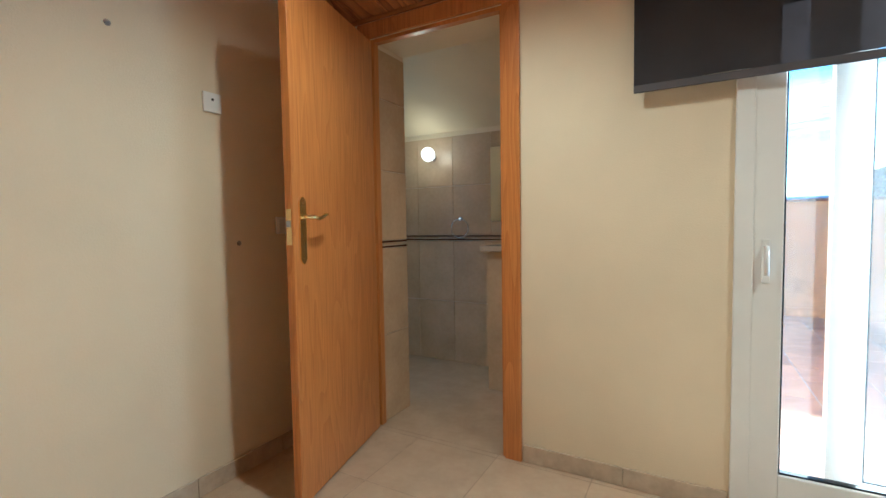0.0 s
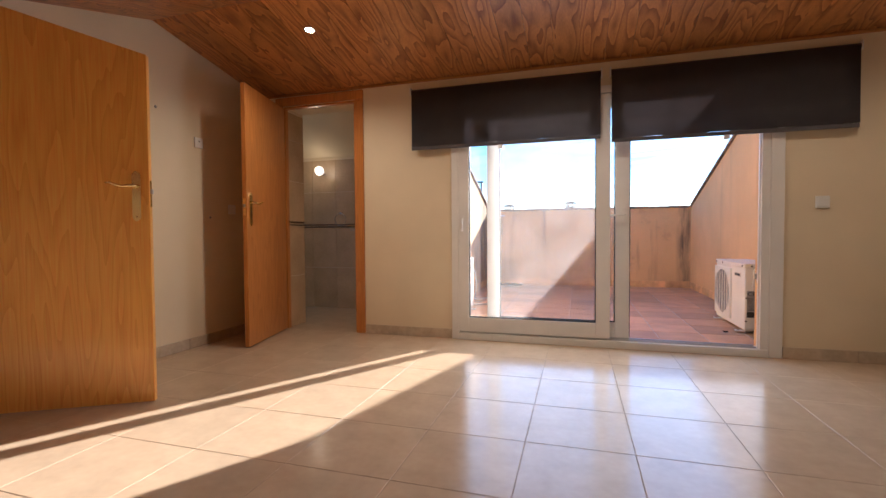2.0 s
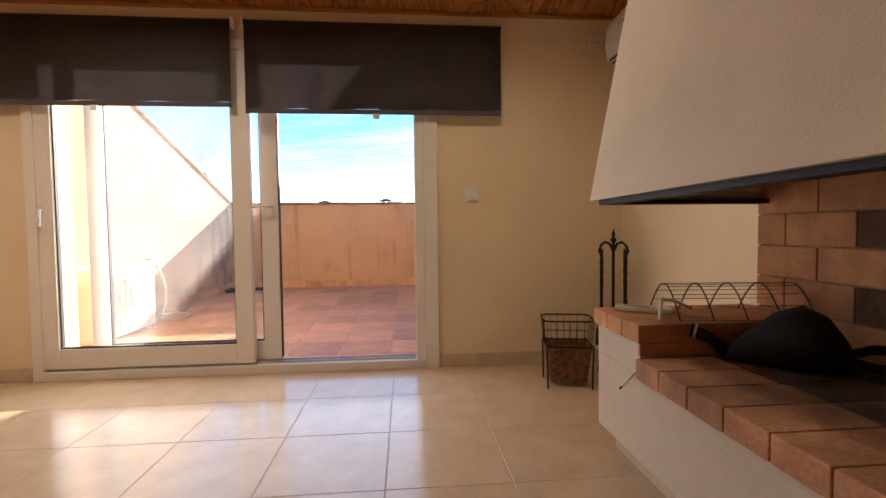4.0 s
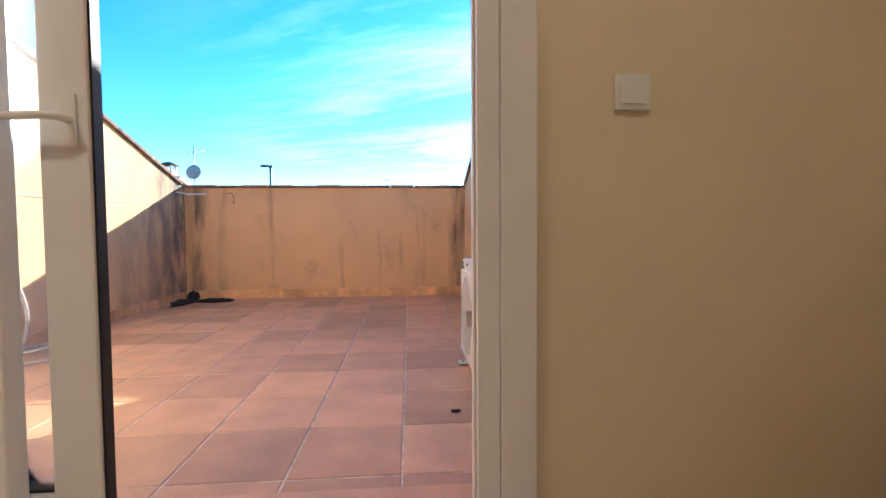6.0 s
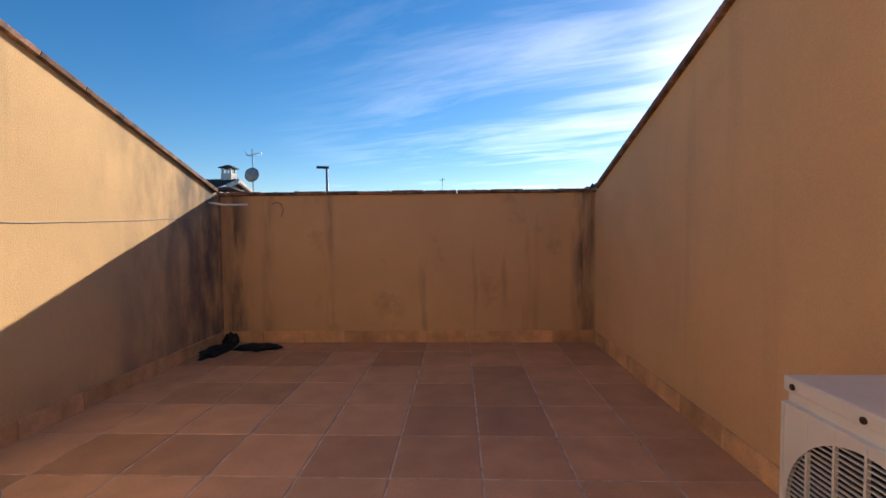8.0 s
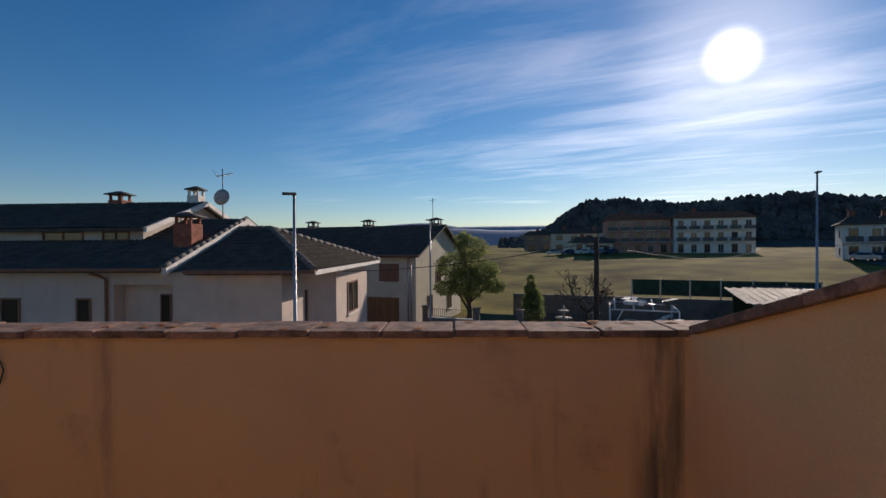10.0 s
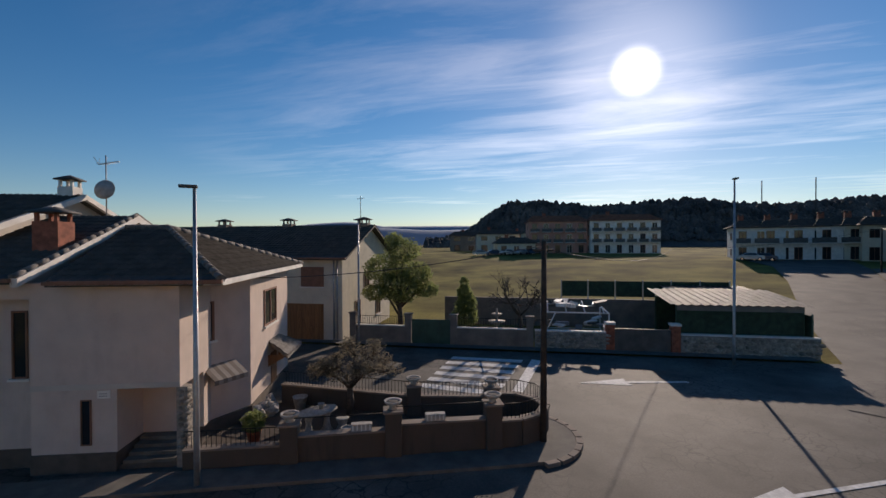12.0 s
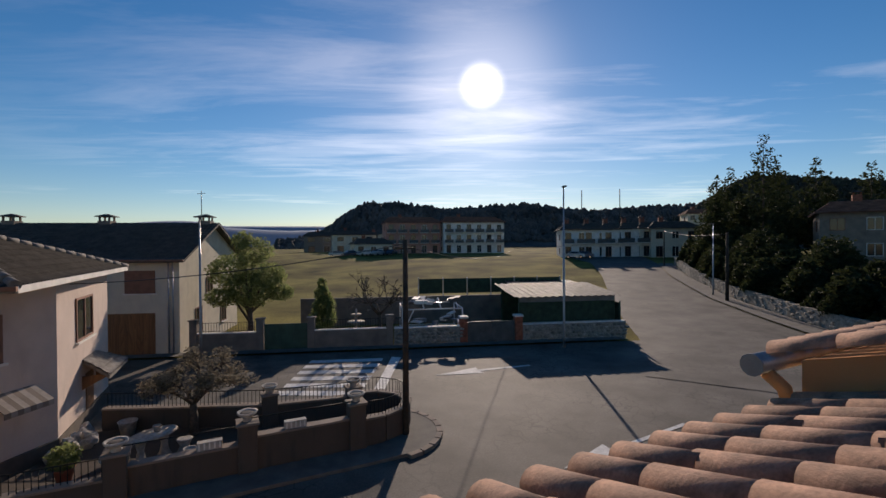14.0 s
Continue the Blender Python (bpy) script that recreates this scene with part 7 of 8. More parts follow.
    # rounded pavement tip with kerb stones
    k = thing("pavement_tip", "rounded concrete pavement corner with kerb stones", "pavement", kind="structure")
    bm = bmesh.new()
    arc = [(5.15 + 1.95 * math.cos(q), 19.6 + 2.05 * math.sin(q)) for q in (radians(-85 + i * 14) for i in range(12))]
    prism(bm, [(4.9, 17.56)] + arc + [(4.2, 21.6), (4.9, 18.7)], "z", STREET - 0.05, STREET + 0.155)
    part("slab", bm, PAVE, k)
    for i in range(11):
        p, q = Vector((*arc[i], 0)), Vector((*arc[i + 1], 0))
        dv = q - p
        bpart("kerb_stone", (0.01, dv.length - 0.01, -0.22, 0.0, STREET - 0.05, STREET + 0.17), BLOCKWALL, k, bevel=0.015, m=Matrix.Translation((p.x, p.y, 0)) @ Matrix.Rotation(math.atan2(dv.y, dv.x), 4, "Z"))


corner_garden()


# ---- trees and shrubs ----
def crown_mesh(rng, blobs, count, size, flat=0.5):
    """Many small bent leaf clumps scattered through overlapping volumes."""
    verts, faces = [], []
    tot = sum(b[3] ** 2 for b in blobs)
    for cx, cy, cz, r, sz in blobs:
        for _ in range(int(count * r * r / tot)):
            d = Vector((rng.gauss(0, 1), rng.gauss(0, 1), rng.gauss(0, 1))).normalized()
            q = r * rng.uniform(0.55, 1.08) * (1 + 0.25 * noise.noise(d * 2.5 + Vector((cx, cy, cz))))
            p = Vector((cx + d.x * q, cy + d.y * q, cz + d.z * q * sz))
            a = Vector((rng.gauss(0, 1), rng.gauss(0, 1), rng.gauss(0, flat))).normalized() * size * rng.uniform(0.5, 1.3)
            b = a.cross(Vector((rng.gauss(0, 1), rng.gauss(0, 1), rng.gauss(0, 1)))).normalized() * size * rng.uniform(0.3, 0.7)
            n = a.cross(b).normalized() * size * 0.25
            i = len(verts)
            verts += [p - a, p + b + n, p + a, p - b + n]
            faces += [(i, i + 1, i + 2), (i, i + 2, i + 3)]
    me = bpy.data.meshes.new("crown")
    me.from_pydata([tuple(v) for v in verts], [], faces)
    return me


def branches(bm, rng, p, d, length, r, depth, spread, out):
    q = p + d * length
    mid = p.lerp(q, 0.5) + Vector((rng.gauss(0, 1), rng.gauss(0, 1), rng.gauss(0, 0.5))) * length * 0.05
    tube(bm, [p, mid, q], r, 6 if depth > 1 else 4, taper=[r, r * 0.85, r * 0.65])
    out.append(q)
    if depth:
        for _ in range(3 if depth > 1 else 4):
            e = (d + Vector((rng.gauss(0, 1), rng.gauss(0, 1), rng.gauss(0.15, 0.6))) * spread).normalized()
            branches(bm, rng, q, e, length * rng.uniform(0.55, 0.8), r * 0.6, depth - 1, spread, out)


def tree(name, label, at, h_trunk, r, blobs, count, size, leaf, seed):
    t = thing(name, label, "tree", Matrix.Translation(at))
    rng = random.Random(seed)
    bm = bmesh.new()
    tube(bm, [(0, 0, -0.2), (0.05, 0.02, h_trunk * 0.5), (0.0, 0.08, h_trunk)], r, 9, taper=[r * 1.25, r, r * 0.7])
    for cx, cy, cz, rr, sz in blobs:
        tube(bm, [(0, 0.05, h_trunk * rng.uniform(0.55, 0.95)), (cx * 0.5, cy * 0.5, (cz + h_trunk) * 0.5), (cx, cy, cz)], r * 0.4, 6, taper=[r * 0.5, r * 0.35, r * 0.12])
    part("trunk", bm, BARK, t)
    me = crown_mesh(rng, blobs, count, size)
    me.materials.append(leaf)
    c = new("crown", me)
    c.parent = t
    return t


def bare_tree(name, label, at, h, r, depth, spread, seed, leaves=0, leaf=None, size=0.06):
    t = thing(name, label, "tree", Matrix.Translation(at))
    rng = random.Random(seed)
    bm = bmesh.new()
    ends = []
    tube(bm, [(0, 0, -0.1), (0.03, 0, h * 0.55), (0.0, 0.04, h)], r, 8, taper=[r * 1.3, r, r * 0.85])
    for k in range(5):
        a = k * math.tau / 5 + rng.uniform(-0.4, 0.4)
        branches(bm, rng, Vector((0, 0.04, h)), Vector((math.cos(a) * 0.8, math.sin(a) * 0.8, 0.75)).normalized(), h * rng.uniform(0.6, 0.9), r * 0.6, depth, spread, ends)
    part("trunk", bm, BARK, t)
    if leaves:
        me = crown_mesh(rng, [(p.x, p.y, p.z, 0.22, 0.8) for p in ends], leaves, size)
        me.materials.append(leaf)
        c = new("crown", me)
        c.parent = t
    return t


p = fw(-4.3, 2.6)
tree("pine_tree", "round-crowned green pine in the garden", p, 2.6, 0.2, [(0, 0, 3.7, 1.6, 0.7), (1.2, 0.2, 4.6, 1.3, 0.7), (-1.2, 0.3, 5.0, 1.4, 0.75), (0.3, 0, 6.3, 1.2, 0.8), (2.0, 0.2, 3.4, 0.9, 0.6), (-1.7, 0, 3.3, 1.0, 0.6), (-0.4, 0.2, 7.1, 0.7, 0.8)], 13000, 0.10, LEAF_PINE, 3)
p = fw(0.4, 3.4)
tree("magnolia_tree", "dark green conical magnolia tree", p, 0.9, 0.11, [(0, 0, 1.5, 0.9, 1.0), (0.1, 0, 2.4, 0.75, 1.0), (0, 0.1, 3.2, 0.55, 1.1), (0, 0, 4.0, 0.32, 1.3)], 5200, 0.10, LEAF_PINE, 5)
p = fw(4.4, 3.6)
bare_tree("fruit_tree", "bare spreading fruit tree on the lawn", p, 1.6, 0.16, 4, 0.7, 7)
bare_tree("pruned_tree", "small pruned tree with sparse pale leaves", (-0.72, 22.3, STREET + 0.14), 1.05, 0.13, 3, 0.75, 12, 5500, LEAF_GREY, 0.055)
tree("shrub", "small green shrub in the clay pot", (-3.75, 20.3, STREET + 0.5), 0.2, 0.03, [(0, 0, 0.35, 0.36, 1.0)], 900, 0.06, LEAF_PINE, 9)


def hedge_bank():
    """The overgrown slope above the stone wall of the hill road."""
    w = thing("stone_wall", "rubble retaining wall along the hill road", "wall")
    rng = random.Random(21)
    shapes = []
    for k in range(5):
        bm = bmesh.new()
        bmesh.ops.create_icosphere(bm, subdivisions=1, radius=0.5)
        for v in bm.verts:
            v.co *= 1 + 0.3 * noise.noise(v.co * 3 + Vector((k * 7, 1, 0)))
        shapes.append(mesh_of("stone", bm, STONEWALL))
    line = [Vector((35.9, 12.6, 0)), Vector((39.6, 20.6, 0)), Vector((48.6, 33.0, 0)), Vector((59.8, 46.0, 0)), Vector((71.4, 56.8, 0))]
    for p, q in zip(line, line[1:]):
        dv = q - p
        n = int(dv.length / 1.5)
        for i in range(n):
            a, b = p.lerp(q, i / n), p.lerp(q, (i + 1) / n)
            z = ground_z(a.x, a.y)
            m = Matrix.Translation((a.x, a.y, z)) @ Matrix.Rotation(math.atan2(dv.y, dv.x), 4, "Z")
            bpart("wall_length", (0, (b - a).length, -0.5, 0.0, -0.5, 1.35), STONEWALL, w, m=m)
            for k in range(7):
                o = new("stone", shapes[k % 5])
                o.parent = w
                o.matrix_local = m @ Matrix.Translation((rng.uniform(0.1, 1.4), 0.0, 0.08 + k * 0.19)) @ Matrix.Diagonal((rng.uniform(0.4, 0.8), 0.16, 0.26, 1))
    k = 0
    for p, q in zip(line, line[1:]):
        n = max(1, int((q - p).length / 3.0))
        for i in range(n):
            a = p.lerp(q, (i + 0.5) / n)
            out = Vector((0.72, -0.69, 0))
            for row in (2.2, 6.0):
                c = a + out * (row + rng.uniform(-0.6, 0.8))
                z = ground_z(c.x, c.y)
                s = rng.uniform(0.62, 1.0) * (1.0 if row < 4 else 1.5)
                tree("overgrown_shrub", "large dark evergreen shrub above the stone wall", (c.x, c.y, z + 0.2), 1.4 * s, 0.14, [(0, 0, 2.4 * s, 1.9 * s, 0.9), (1.2, 0.4, 3.0 * s, 1.3 * s, 0.9), (-1.1, -0.3, 2.9 * s, 1.4 * s, 0.9), (0.2, 0.2, 3.9 * s, 1.1 * s, 0.9), (-0.6, 0.6, 1.5 * s, 1.3 * s, 0.7)], 3600, 0.24, LEAF_DK, 40 + k)
                k += 1
    for x, y, s in ((70.8, 42.1, 2.2), (80, 46, 1.5), (84, 40, 1.5), (92, 50, 1.4), (70, 45, 1.3), (78, 51, 1.8), (66, 46, 1.3), (76, 38, 1.8), (86, 48, 1.9), (82, 56, 1.7), (79, 33, 1.7)):
        z = ground_z(x, y)
        tree("fir_tree", "tall dark fir tree on the slope", (x, y, z), 3.0 * s, 0.25, [(0, 0, 3.0 * s, 2.2 * s, 0.6), (0, 0, 4.6 * s, 1.8 * s, 0.6), (0.2, 0, 6.2 * s, 1.3 * s, 0.7), (0, 0, 7.6 * s, 0.8 * s, 0.9), (0, 0, 8.7 * s, 0.35 * s, 1.4)], 3000, 0.28, LEAF_DK, int(x))


hedge_bank()


# ---- far houses ----
def block(name, label, at, turn, L_, D_, storeys, walls, roof, bays, balconies=False):
    h = thing(name, label, "house", Matrix.Translation((*at, ground_z(*at) - 0.3)) @ Matrix.Rotation(radians(turn), 4, "Z"))
    H = storeys * 3.0 + 0.3
    bpart("wall", (-L_ / 2, L_ / 2, 0, D_, 0, H), walls, h)
    r = new("roof")
    r.parent = h
    e = 0.5
    tiled_slope("slope", r, roof, (-L_ / 2 - e, -e, H), (L_ / 2 + e, -e, H), (L_ / 2 + e - 2, D_ / 2, H + D_ * 0.17), (-L_ / 2 - e + 2, D_ / 2, H + D_ * 0.17), 0.6, 0.06)
    tiled_slope("slope", r, roof, (L_ / 2 + e, D_ + e, H), (-L_ / 2 - e, D_ + e, H), (-L_ / 2 - e + 2, D_ / 2, H + D_ * 0.17), (L_ / 2 + e - 2, D_ / 2, H + D_ * 0.17), 0.6, 0.06)
    tiled_slope("slope", r, roof, (-L_ / 2 - e, D_ + e, H), (-L_ / 2 - e, -e, H), (-L_ / 2 - e + 2, D_ / 2, H + D_ * 0.17), (-L_ / 2 - e + 2, D_ / 2 + 0.02, H + D_ * 0.17), 0.6, 0.06)
    tiled_slope("slope", r, roof, (L_ / 2 + e, -e, H), (L_ / 2 + e, D_ + e, H), (L_ / 2 + e - 2, D_ / 2 + 0.02, H + D_ * 0.17), (L_ / 2 + e - 2, D_ / 2, H + D_ * 0.17), 0.6, 0.06)
    s = L_ / bays
    for f in range(storeys):
        for b in range(bays):
            x = -L_ / 2 + s * (b + 0.5)
            z = 0.3 + f * 3.0
            window(h, x - s * 0.22, x + s * 0.22, z + (0.1 if f == 0 else 0.8), z + 2.3, 0, sill=False, fr=VERGE if b % 2 else SHUTTER)
            if balconies and f:
                bc = new("balcony")
                bc.parent = h
                bpart("slab", (x - s * 0.4, x + s * 0.4, -1.1, -0.01, z - 0.1, z + 0.05), VERGE, bc)
                bpart("railing", (x - s * 0.4, x + s * 0.4, -1.1, -1.06, z + 0.05, z + 0.95), STEEL_DK, bc)
    for sx, sg in ((-L_ / 2, -1), (L_ / 2, 1)):
        for f in range(storeys):
            window(h, D_ * 0.3, D_ * 0.3 + 1.2, 1.0 + f * 3.0, 2.3 + f * 3.0, sx, sg, axis="y", sill=False)
    chimney(h, -L_ * 0.2, D_ / 2, H + D_ * 0.12, 1.2, CHIMNEY, 0.9)
    return h


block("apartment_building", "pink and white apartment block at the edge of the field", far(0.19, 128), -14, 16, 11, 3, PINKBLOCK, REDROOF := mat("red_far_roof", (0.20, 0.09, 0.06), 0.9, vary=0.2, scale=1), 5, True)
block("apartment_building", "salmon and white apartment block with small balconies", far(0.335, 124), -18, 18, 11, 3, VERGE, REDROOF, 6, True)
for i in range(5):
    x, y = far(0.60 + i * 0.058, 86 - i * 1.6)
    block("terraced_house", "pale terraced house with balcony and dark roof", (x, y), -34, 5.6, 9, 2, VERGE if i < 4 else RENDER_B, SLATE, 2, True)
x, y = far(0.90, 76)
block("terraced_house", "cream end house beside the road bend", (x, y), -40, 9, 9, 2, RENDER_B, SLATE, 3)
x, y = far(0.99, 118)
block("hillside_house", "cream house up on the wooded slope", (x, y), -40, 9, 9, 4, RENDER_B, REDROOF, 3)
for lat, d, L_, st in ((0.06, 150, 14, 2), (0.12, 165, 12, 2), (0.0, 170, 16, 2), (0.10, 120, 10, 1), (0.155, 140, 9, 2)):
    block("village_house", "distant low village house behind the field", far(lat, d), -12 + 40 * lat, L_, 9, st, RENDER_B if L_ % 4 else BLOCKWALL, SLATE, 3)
block("hillside_house", "house with reddish roof above the shrubs", (68, 27), -62, 13, 9, 3, BLOCKWALL, REDROOF, 4)


def car(at, turn, paint, label):
    c = thing("parked_car", label, "car", Matrix.Translation(at) @ Matrix.Rotation(radians(turn), 4, "Z"), group="parked cars")
    bm = bmesh.new()
    prof = [(-2.05, 0.3), (-2.1, 0.7), (-1.95, 0.95), (-1.3, 1.0), (-0.75, 1.42), (0.75, 1.45), (1.5, 1.0), (2.0, 0.9), (2.1, 0.6), (2.05, 0.3)]
    prism(bm, prof, "y", -0.85, 0.85)
    for v in bm.verts:
        if v.co.z > 1.1:
            v.co.y *= 0.8
    bmesh.ops.bevel(bm, geom=list(bm.edges), offset=0.05, segments=2, affect="EDGES")
    part("body", bm, paint, c)
    for s in (-1, 1):
        bm = bmesh.new()
        prism(bm, [(-1.1, 1.02), (-0.68, 1.36), (0.68, 1.38), (1.25, 1.02)], "y", 0.0, 0.012)
        for v in bm.verts:
            v.co.y = s * (0.862 - max(0, (v.co.z - 1.0)) * 0.42 + v.co.y)
        part("side_window", bm, GLASSDARK, c)
    ppart("windscreen", [(1.42, 1.06), (0.82, 1.43), (0.84, 1.445), (1.45, 1.07)], "y", -0.62, 0.62, GLASSDARK, c)
    ppart("rear_window", [(-1.22, 1.06), (-0.82, 1.40), (-0.84, 1.42), (-1.26, 1.07)], "y", -0.62, 0.62, GLASSDARK, c)
    for x in (-1.3, 1.3):
        for s in (-1, 1):
            w = tpart("wheel", [(x, s * 0.70, 0.31), (x, s * 0.88, 0.31)], 0.31, BLACK, c, seg=18)
            tpart("rim", [(x, s * 0.885, 0.31), (x, s * 0.895, 0.31)], 0.19, CHROME, w, seg=14)
    for s in (-0.6, 0.6):
        bpart("headlight", (2.03, 2.11, s - 0.18, s + 0.18, 0.66, 0.78), VERGE, c, bevel=0.02)


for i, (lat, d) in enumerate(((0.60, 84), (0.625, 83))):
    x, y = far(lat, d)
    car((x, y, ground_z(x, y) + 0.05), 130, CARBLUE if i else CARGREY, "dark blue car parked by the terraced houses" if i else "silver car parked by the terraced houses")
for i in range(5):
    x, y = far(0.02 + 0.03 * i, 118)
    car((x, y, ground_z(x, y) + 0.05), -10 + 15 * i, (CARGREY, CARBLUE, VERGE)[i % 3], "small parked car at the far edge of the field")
car((3.1, 12.1, STREET + 0.06), 15, CARGREY, "silver car parked below the building")


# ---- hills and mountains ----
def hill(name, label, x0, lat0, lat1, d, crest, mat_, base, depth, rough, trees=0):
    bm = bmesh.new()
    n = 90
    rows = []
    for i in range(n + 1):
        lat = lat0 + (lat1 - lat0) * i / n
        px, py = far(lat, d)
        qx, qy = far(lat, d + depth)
        top = crest(lat) * d + 1.84
        top += rough * d * noise.noise((lat * 40, 3.1, 0)) * 0.4
        row = []
        for k in range(7):
            t = k / 6
            s = smooth(t)
            row.append(bm.verts.new((px + (qx - px) * t, py + (qy - py) * t, base + (top - base) * s + rough * d * 0.3 * noise.noise((lat * 60, t * 5, 7)))))
        row.append(bm.verts.new((qx + (qx - px) * 0.5, qy + (qy - py) * 0.5, base - 10)))
        rows.append(row)
    for A, B in zip(rows, rows[1:]):
        for k in range(7):
            bm.faces.new((A[k], B[k], B[k + 1], A[k + 1])).smooth = True
    bmesh.ops.recalc_face_normals(bm, faces=list(bm.faces))
    setting(part(name, bm, mat_), label, "hill")
    if trees:
        rng = random.Random(int(d))
        verts, faces = [], []
        for _ in range(trees):
            lat = rng.uniform(lat0, lat1)
            t = rng.uniform(0.25, 1.0)
            px, py = far(lat, d + depth * t)
            z = base + (crest(lat) * d + 1.84 - base) * smooth(t)
            r = rng.uniform(0.0035, 0.010) * d
            hgt = r * rng.uniform(0.8, 1.9)
            i = len(verts)
            k = 7
            for j in range(k):
                a = j * math.tau / k
                q = r * rng.uniform(0.7, 1.2)
                verts.append((px + q * math.cos(a), py + q * math.sin(a), z + hgt * rng.uniform(0.1, 0.5)))
            for j in range(k):
                a = (j + 0.5) * math.tau / k
                q = r * 0.55 * rng.uniform(0.6, 1.3)
                verts.append((px + q * math.cos(a), py + q * math.sin(a), z + hgt * rng.uniform(0.8, 1.1)))
            verts += [(px, py, z + hgt * 1.25), (px, py, z - r)]
            for j in range(k):
                faces += [(i + j, i + (j + 1) % k, i + k + j), (i + (j + 1) % k, i + k + (j + 1) % k, i + k + j), (i + k + j, i + k + (j + 1) % k, i + 2 * k), (i + (j + 1) % k, i + j, i + 2 * k + 1)]
        me = bpy.data.meshes.new("woodland")
        me.from_pydata(verts, [], faces)
        me.materials.append(mat_)
        tagged(new("woodland", me), "dense dark woodland covering the hill", "woods", kind="stuff")


hill("wooded_hill", "wooded hill behind the apartment blocks", 0, -0.10, 1.25, 320, lambda l: 0.012 + 0.09 * smooth((l + 0.06) / 0.17) + 0.008 * math.sin(l * 17) + 0.05 * smooth((l - 0.8) / 0.35), WOODS_HAZED, -3.0, 90, 0.004, 7500)
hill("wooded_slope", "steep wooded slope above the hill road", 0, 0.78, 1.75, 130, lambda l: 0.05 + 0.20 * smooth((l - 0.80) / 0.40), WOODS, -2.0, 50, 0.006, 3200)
hill("far_ridge", "low ridge on the horizon with painted haze", 0, -1.6, 0.25, 1500, lambda l: 0.040 + 0.012 * noise.noise((l * 5, 0.4, 0)), HAZE, -20, 250, 0.001)
hill("far_mountains", "mountains far away in painted haze blue", 0, -1.5, 0.2, 2600, lambda l: 0.046 + 0.018 * max(0, noise.noise((l * 7 + 2.2, 1.4, 0))), HAZE, -30, 300, 0.0008)
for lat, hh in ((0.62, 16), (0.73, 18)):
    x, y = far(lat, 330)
    m = thing("radio_mast", "thin lattice radio mast on the hill", "mast", Matrix.Translation((x, y, 30)))
    tpart("pole", [(0, 0, -8), (0, 0, hh)], 0.35, STEEL_DK, m)


# ---- the roof below the parapet and the neighbour's eave ----
def own_roof():
    s = 0.30
    r = thing("lower_roof", "clay barrel tile roof sloping down from the parapet", "roof", kind="structure")
    y0, y1, ze = TY + 0.19, 6.05, 0.748
    bm = bmesh.new()
    prism(bm, [(y0, ze + (y1 - y0) * s - 0.02), (y1, ze - 0.02), (y1, ze - 0.25), (y0, ze - 0.3)], "x", -4.0, 7.0)
    part("deck", bm, MORTAR, r)
    sp = 0.258
    shared = {}
    rng = random.Random(3)
    ang = math.atan(s)
    bm = bmesh.new()
    n = 9
    L_, R0, R1 = 0.44, 0.093, 0.078
    ring = []
    for e, R in ((0, R0), (1, R1)):
        ring.append(([bm.verts.new((R * math.cos(math.pi * k / n), -e * L_, R * 0.85 * math.sin(math.pi * k / n))) for k in range(n + 1)], [bm.verts.new(((R - 0.014) * math.cos(math.pi * k / n), -e * L_, (R - 0.014) * 0.85 * math.sin(math.pi * k / n))) for k in range(n + 1)]))
    (a0, b0), (a1, b1) = ring
    for k in range(n):
        bm.faces.new((a0[k], a1[k], a1[k + 1], a0[k + 1])).smooth = True
        bm.faces.new((b0[k], b0[k + 1], b1[k + 1], b1[k])).smooth = True
        bm.faces.new((a0[k], a0[k + 1], b0[k + 1], b0[k]))
        bm.faces.new((a1[k + 1], a1[k], b1[k], b1[k + 1]))
    me = mesh_of("roof_tile", bm, ROOFTILE)
    i = -16
    while 0.586 + i * sp < 3.45:
        x = 0.586 + i * sp
        for row in range(3):
            y = y1 + 0.05 - row * 0.38
            if y - 0.1 < y0:
                continue
            o = new("roof_tile", me)
            o.parent = r
            o.matrix_local = Matrix.Translation((x + rng.uniform(-0.006, 0.006), y, ze + (y1 - y) * s + 0.012 * row * 0)) @ Matrix.Rotation(-ang - 0.02, 4, "X") @ Matrix.Rotation(rng.uniform(-0.03, 0.03), 4, "Z")
        i += 1
    setting(bpart("facade", (-6.0, 9.0, 4.9, 5.55, STREET - 0.5, 0.45), OCHRE), "ochre facade of the building below", "wall")
    tpart("gutter", [(-4.0, 6.06, 0.62), (3.4, 6.06, 0.62)], 0.06, POLE, r, "zinc gutter", seg=10)
    # neighbour's wall, eave tiles and gutter
    nb = thing("neighbour_roof", "neighbouring orange wall with raised clay tile eave", "roof", kind="structure")
    bm = bmesh.new()
    prism(bm, [(2.5, 0.3), (6.12, 0.3), (6.12, 1.0), (2.5, 1.0 + 3.6 * s)], "x", 3.50, 9.0)
    part("wall", bm, ORANGE, nb)
    i = 0
    for xr in range(18):
        for row in range(6):
            y = 6.28 - row * 0.38
            o = new("roof_tile", me)
            o.parent = nb
            o.matrix_local = Matrix.Translation((3.50 + xr * 0.235, y, 1.02 + (6.28 - y) * s)) @ Matrix.Rotation(-ang - 0.02, 4, "X")
    tpart("gutter", [(3.28, 6.30, 0.955), (9.0, 6.30, 0.955)], 0.07, POLE, nb, "grey zinc gutter", seg=12)
    tpart("gutter_end", [(3.27, 6.30, 0.955), (3.28, 6.30, 0.955)], 0.075, POLE, nb, seg=12)
    tpart("downpipe", [(3.40, 6.28, 0.90), (3.46, 6.20, 0.80), (3.49, 6.17, 0.62)], 0.045, ORANGE, nb)
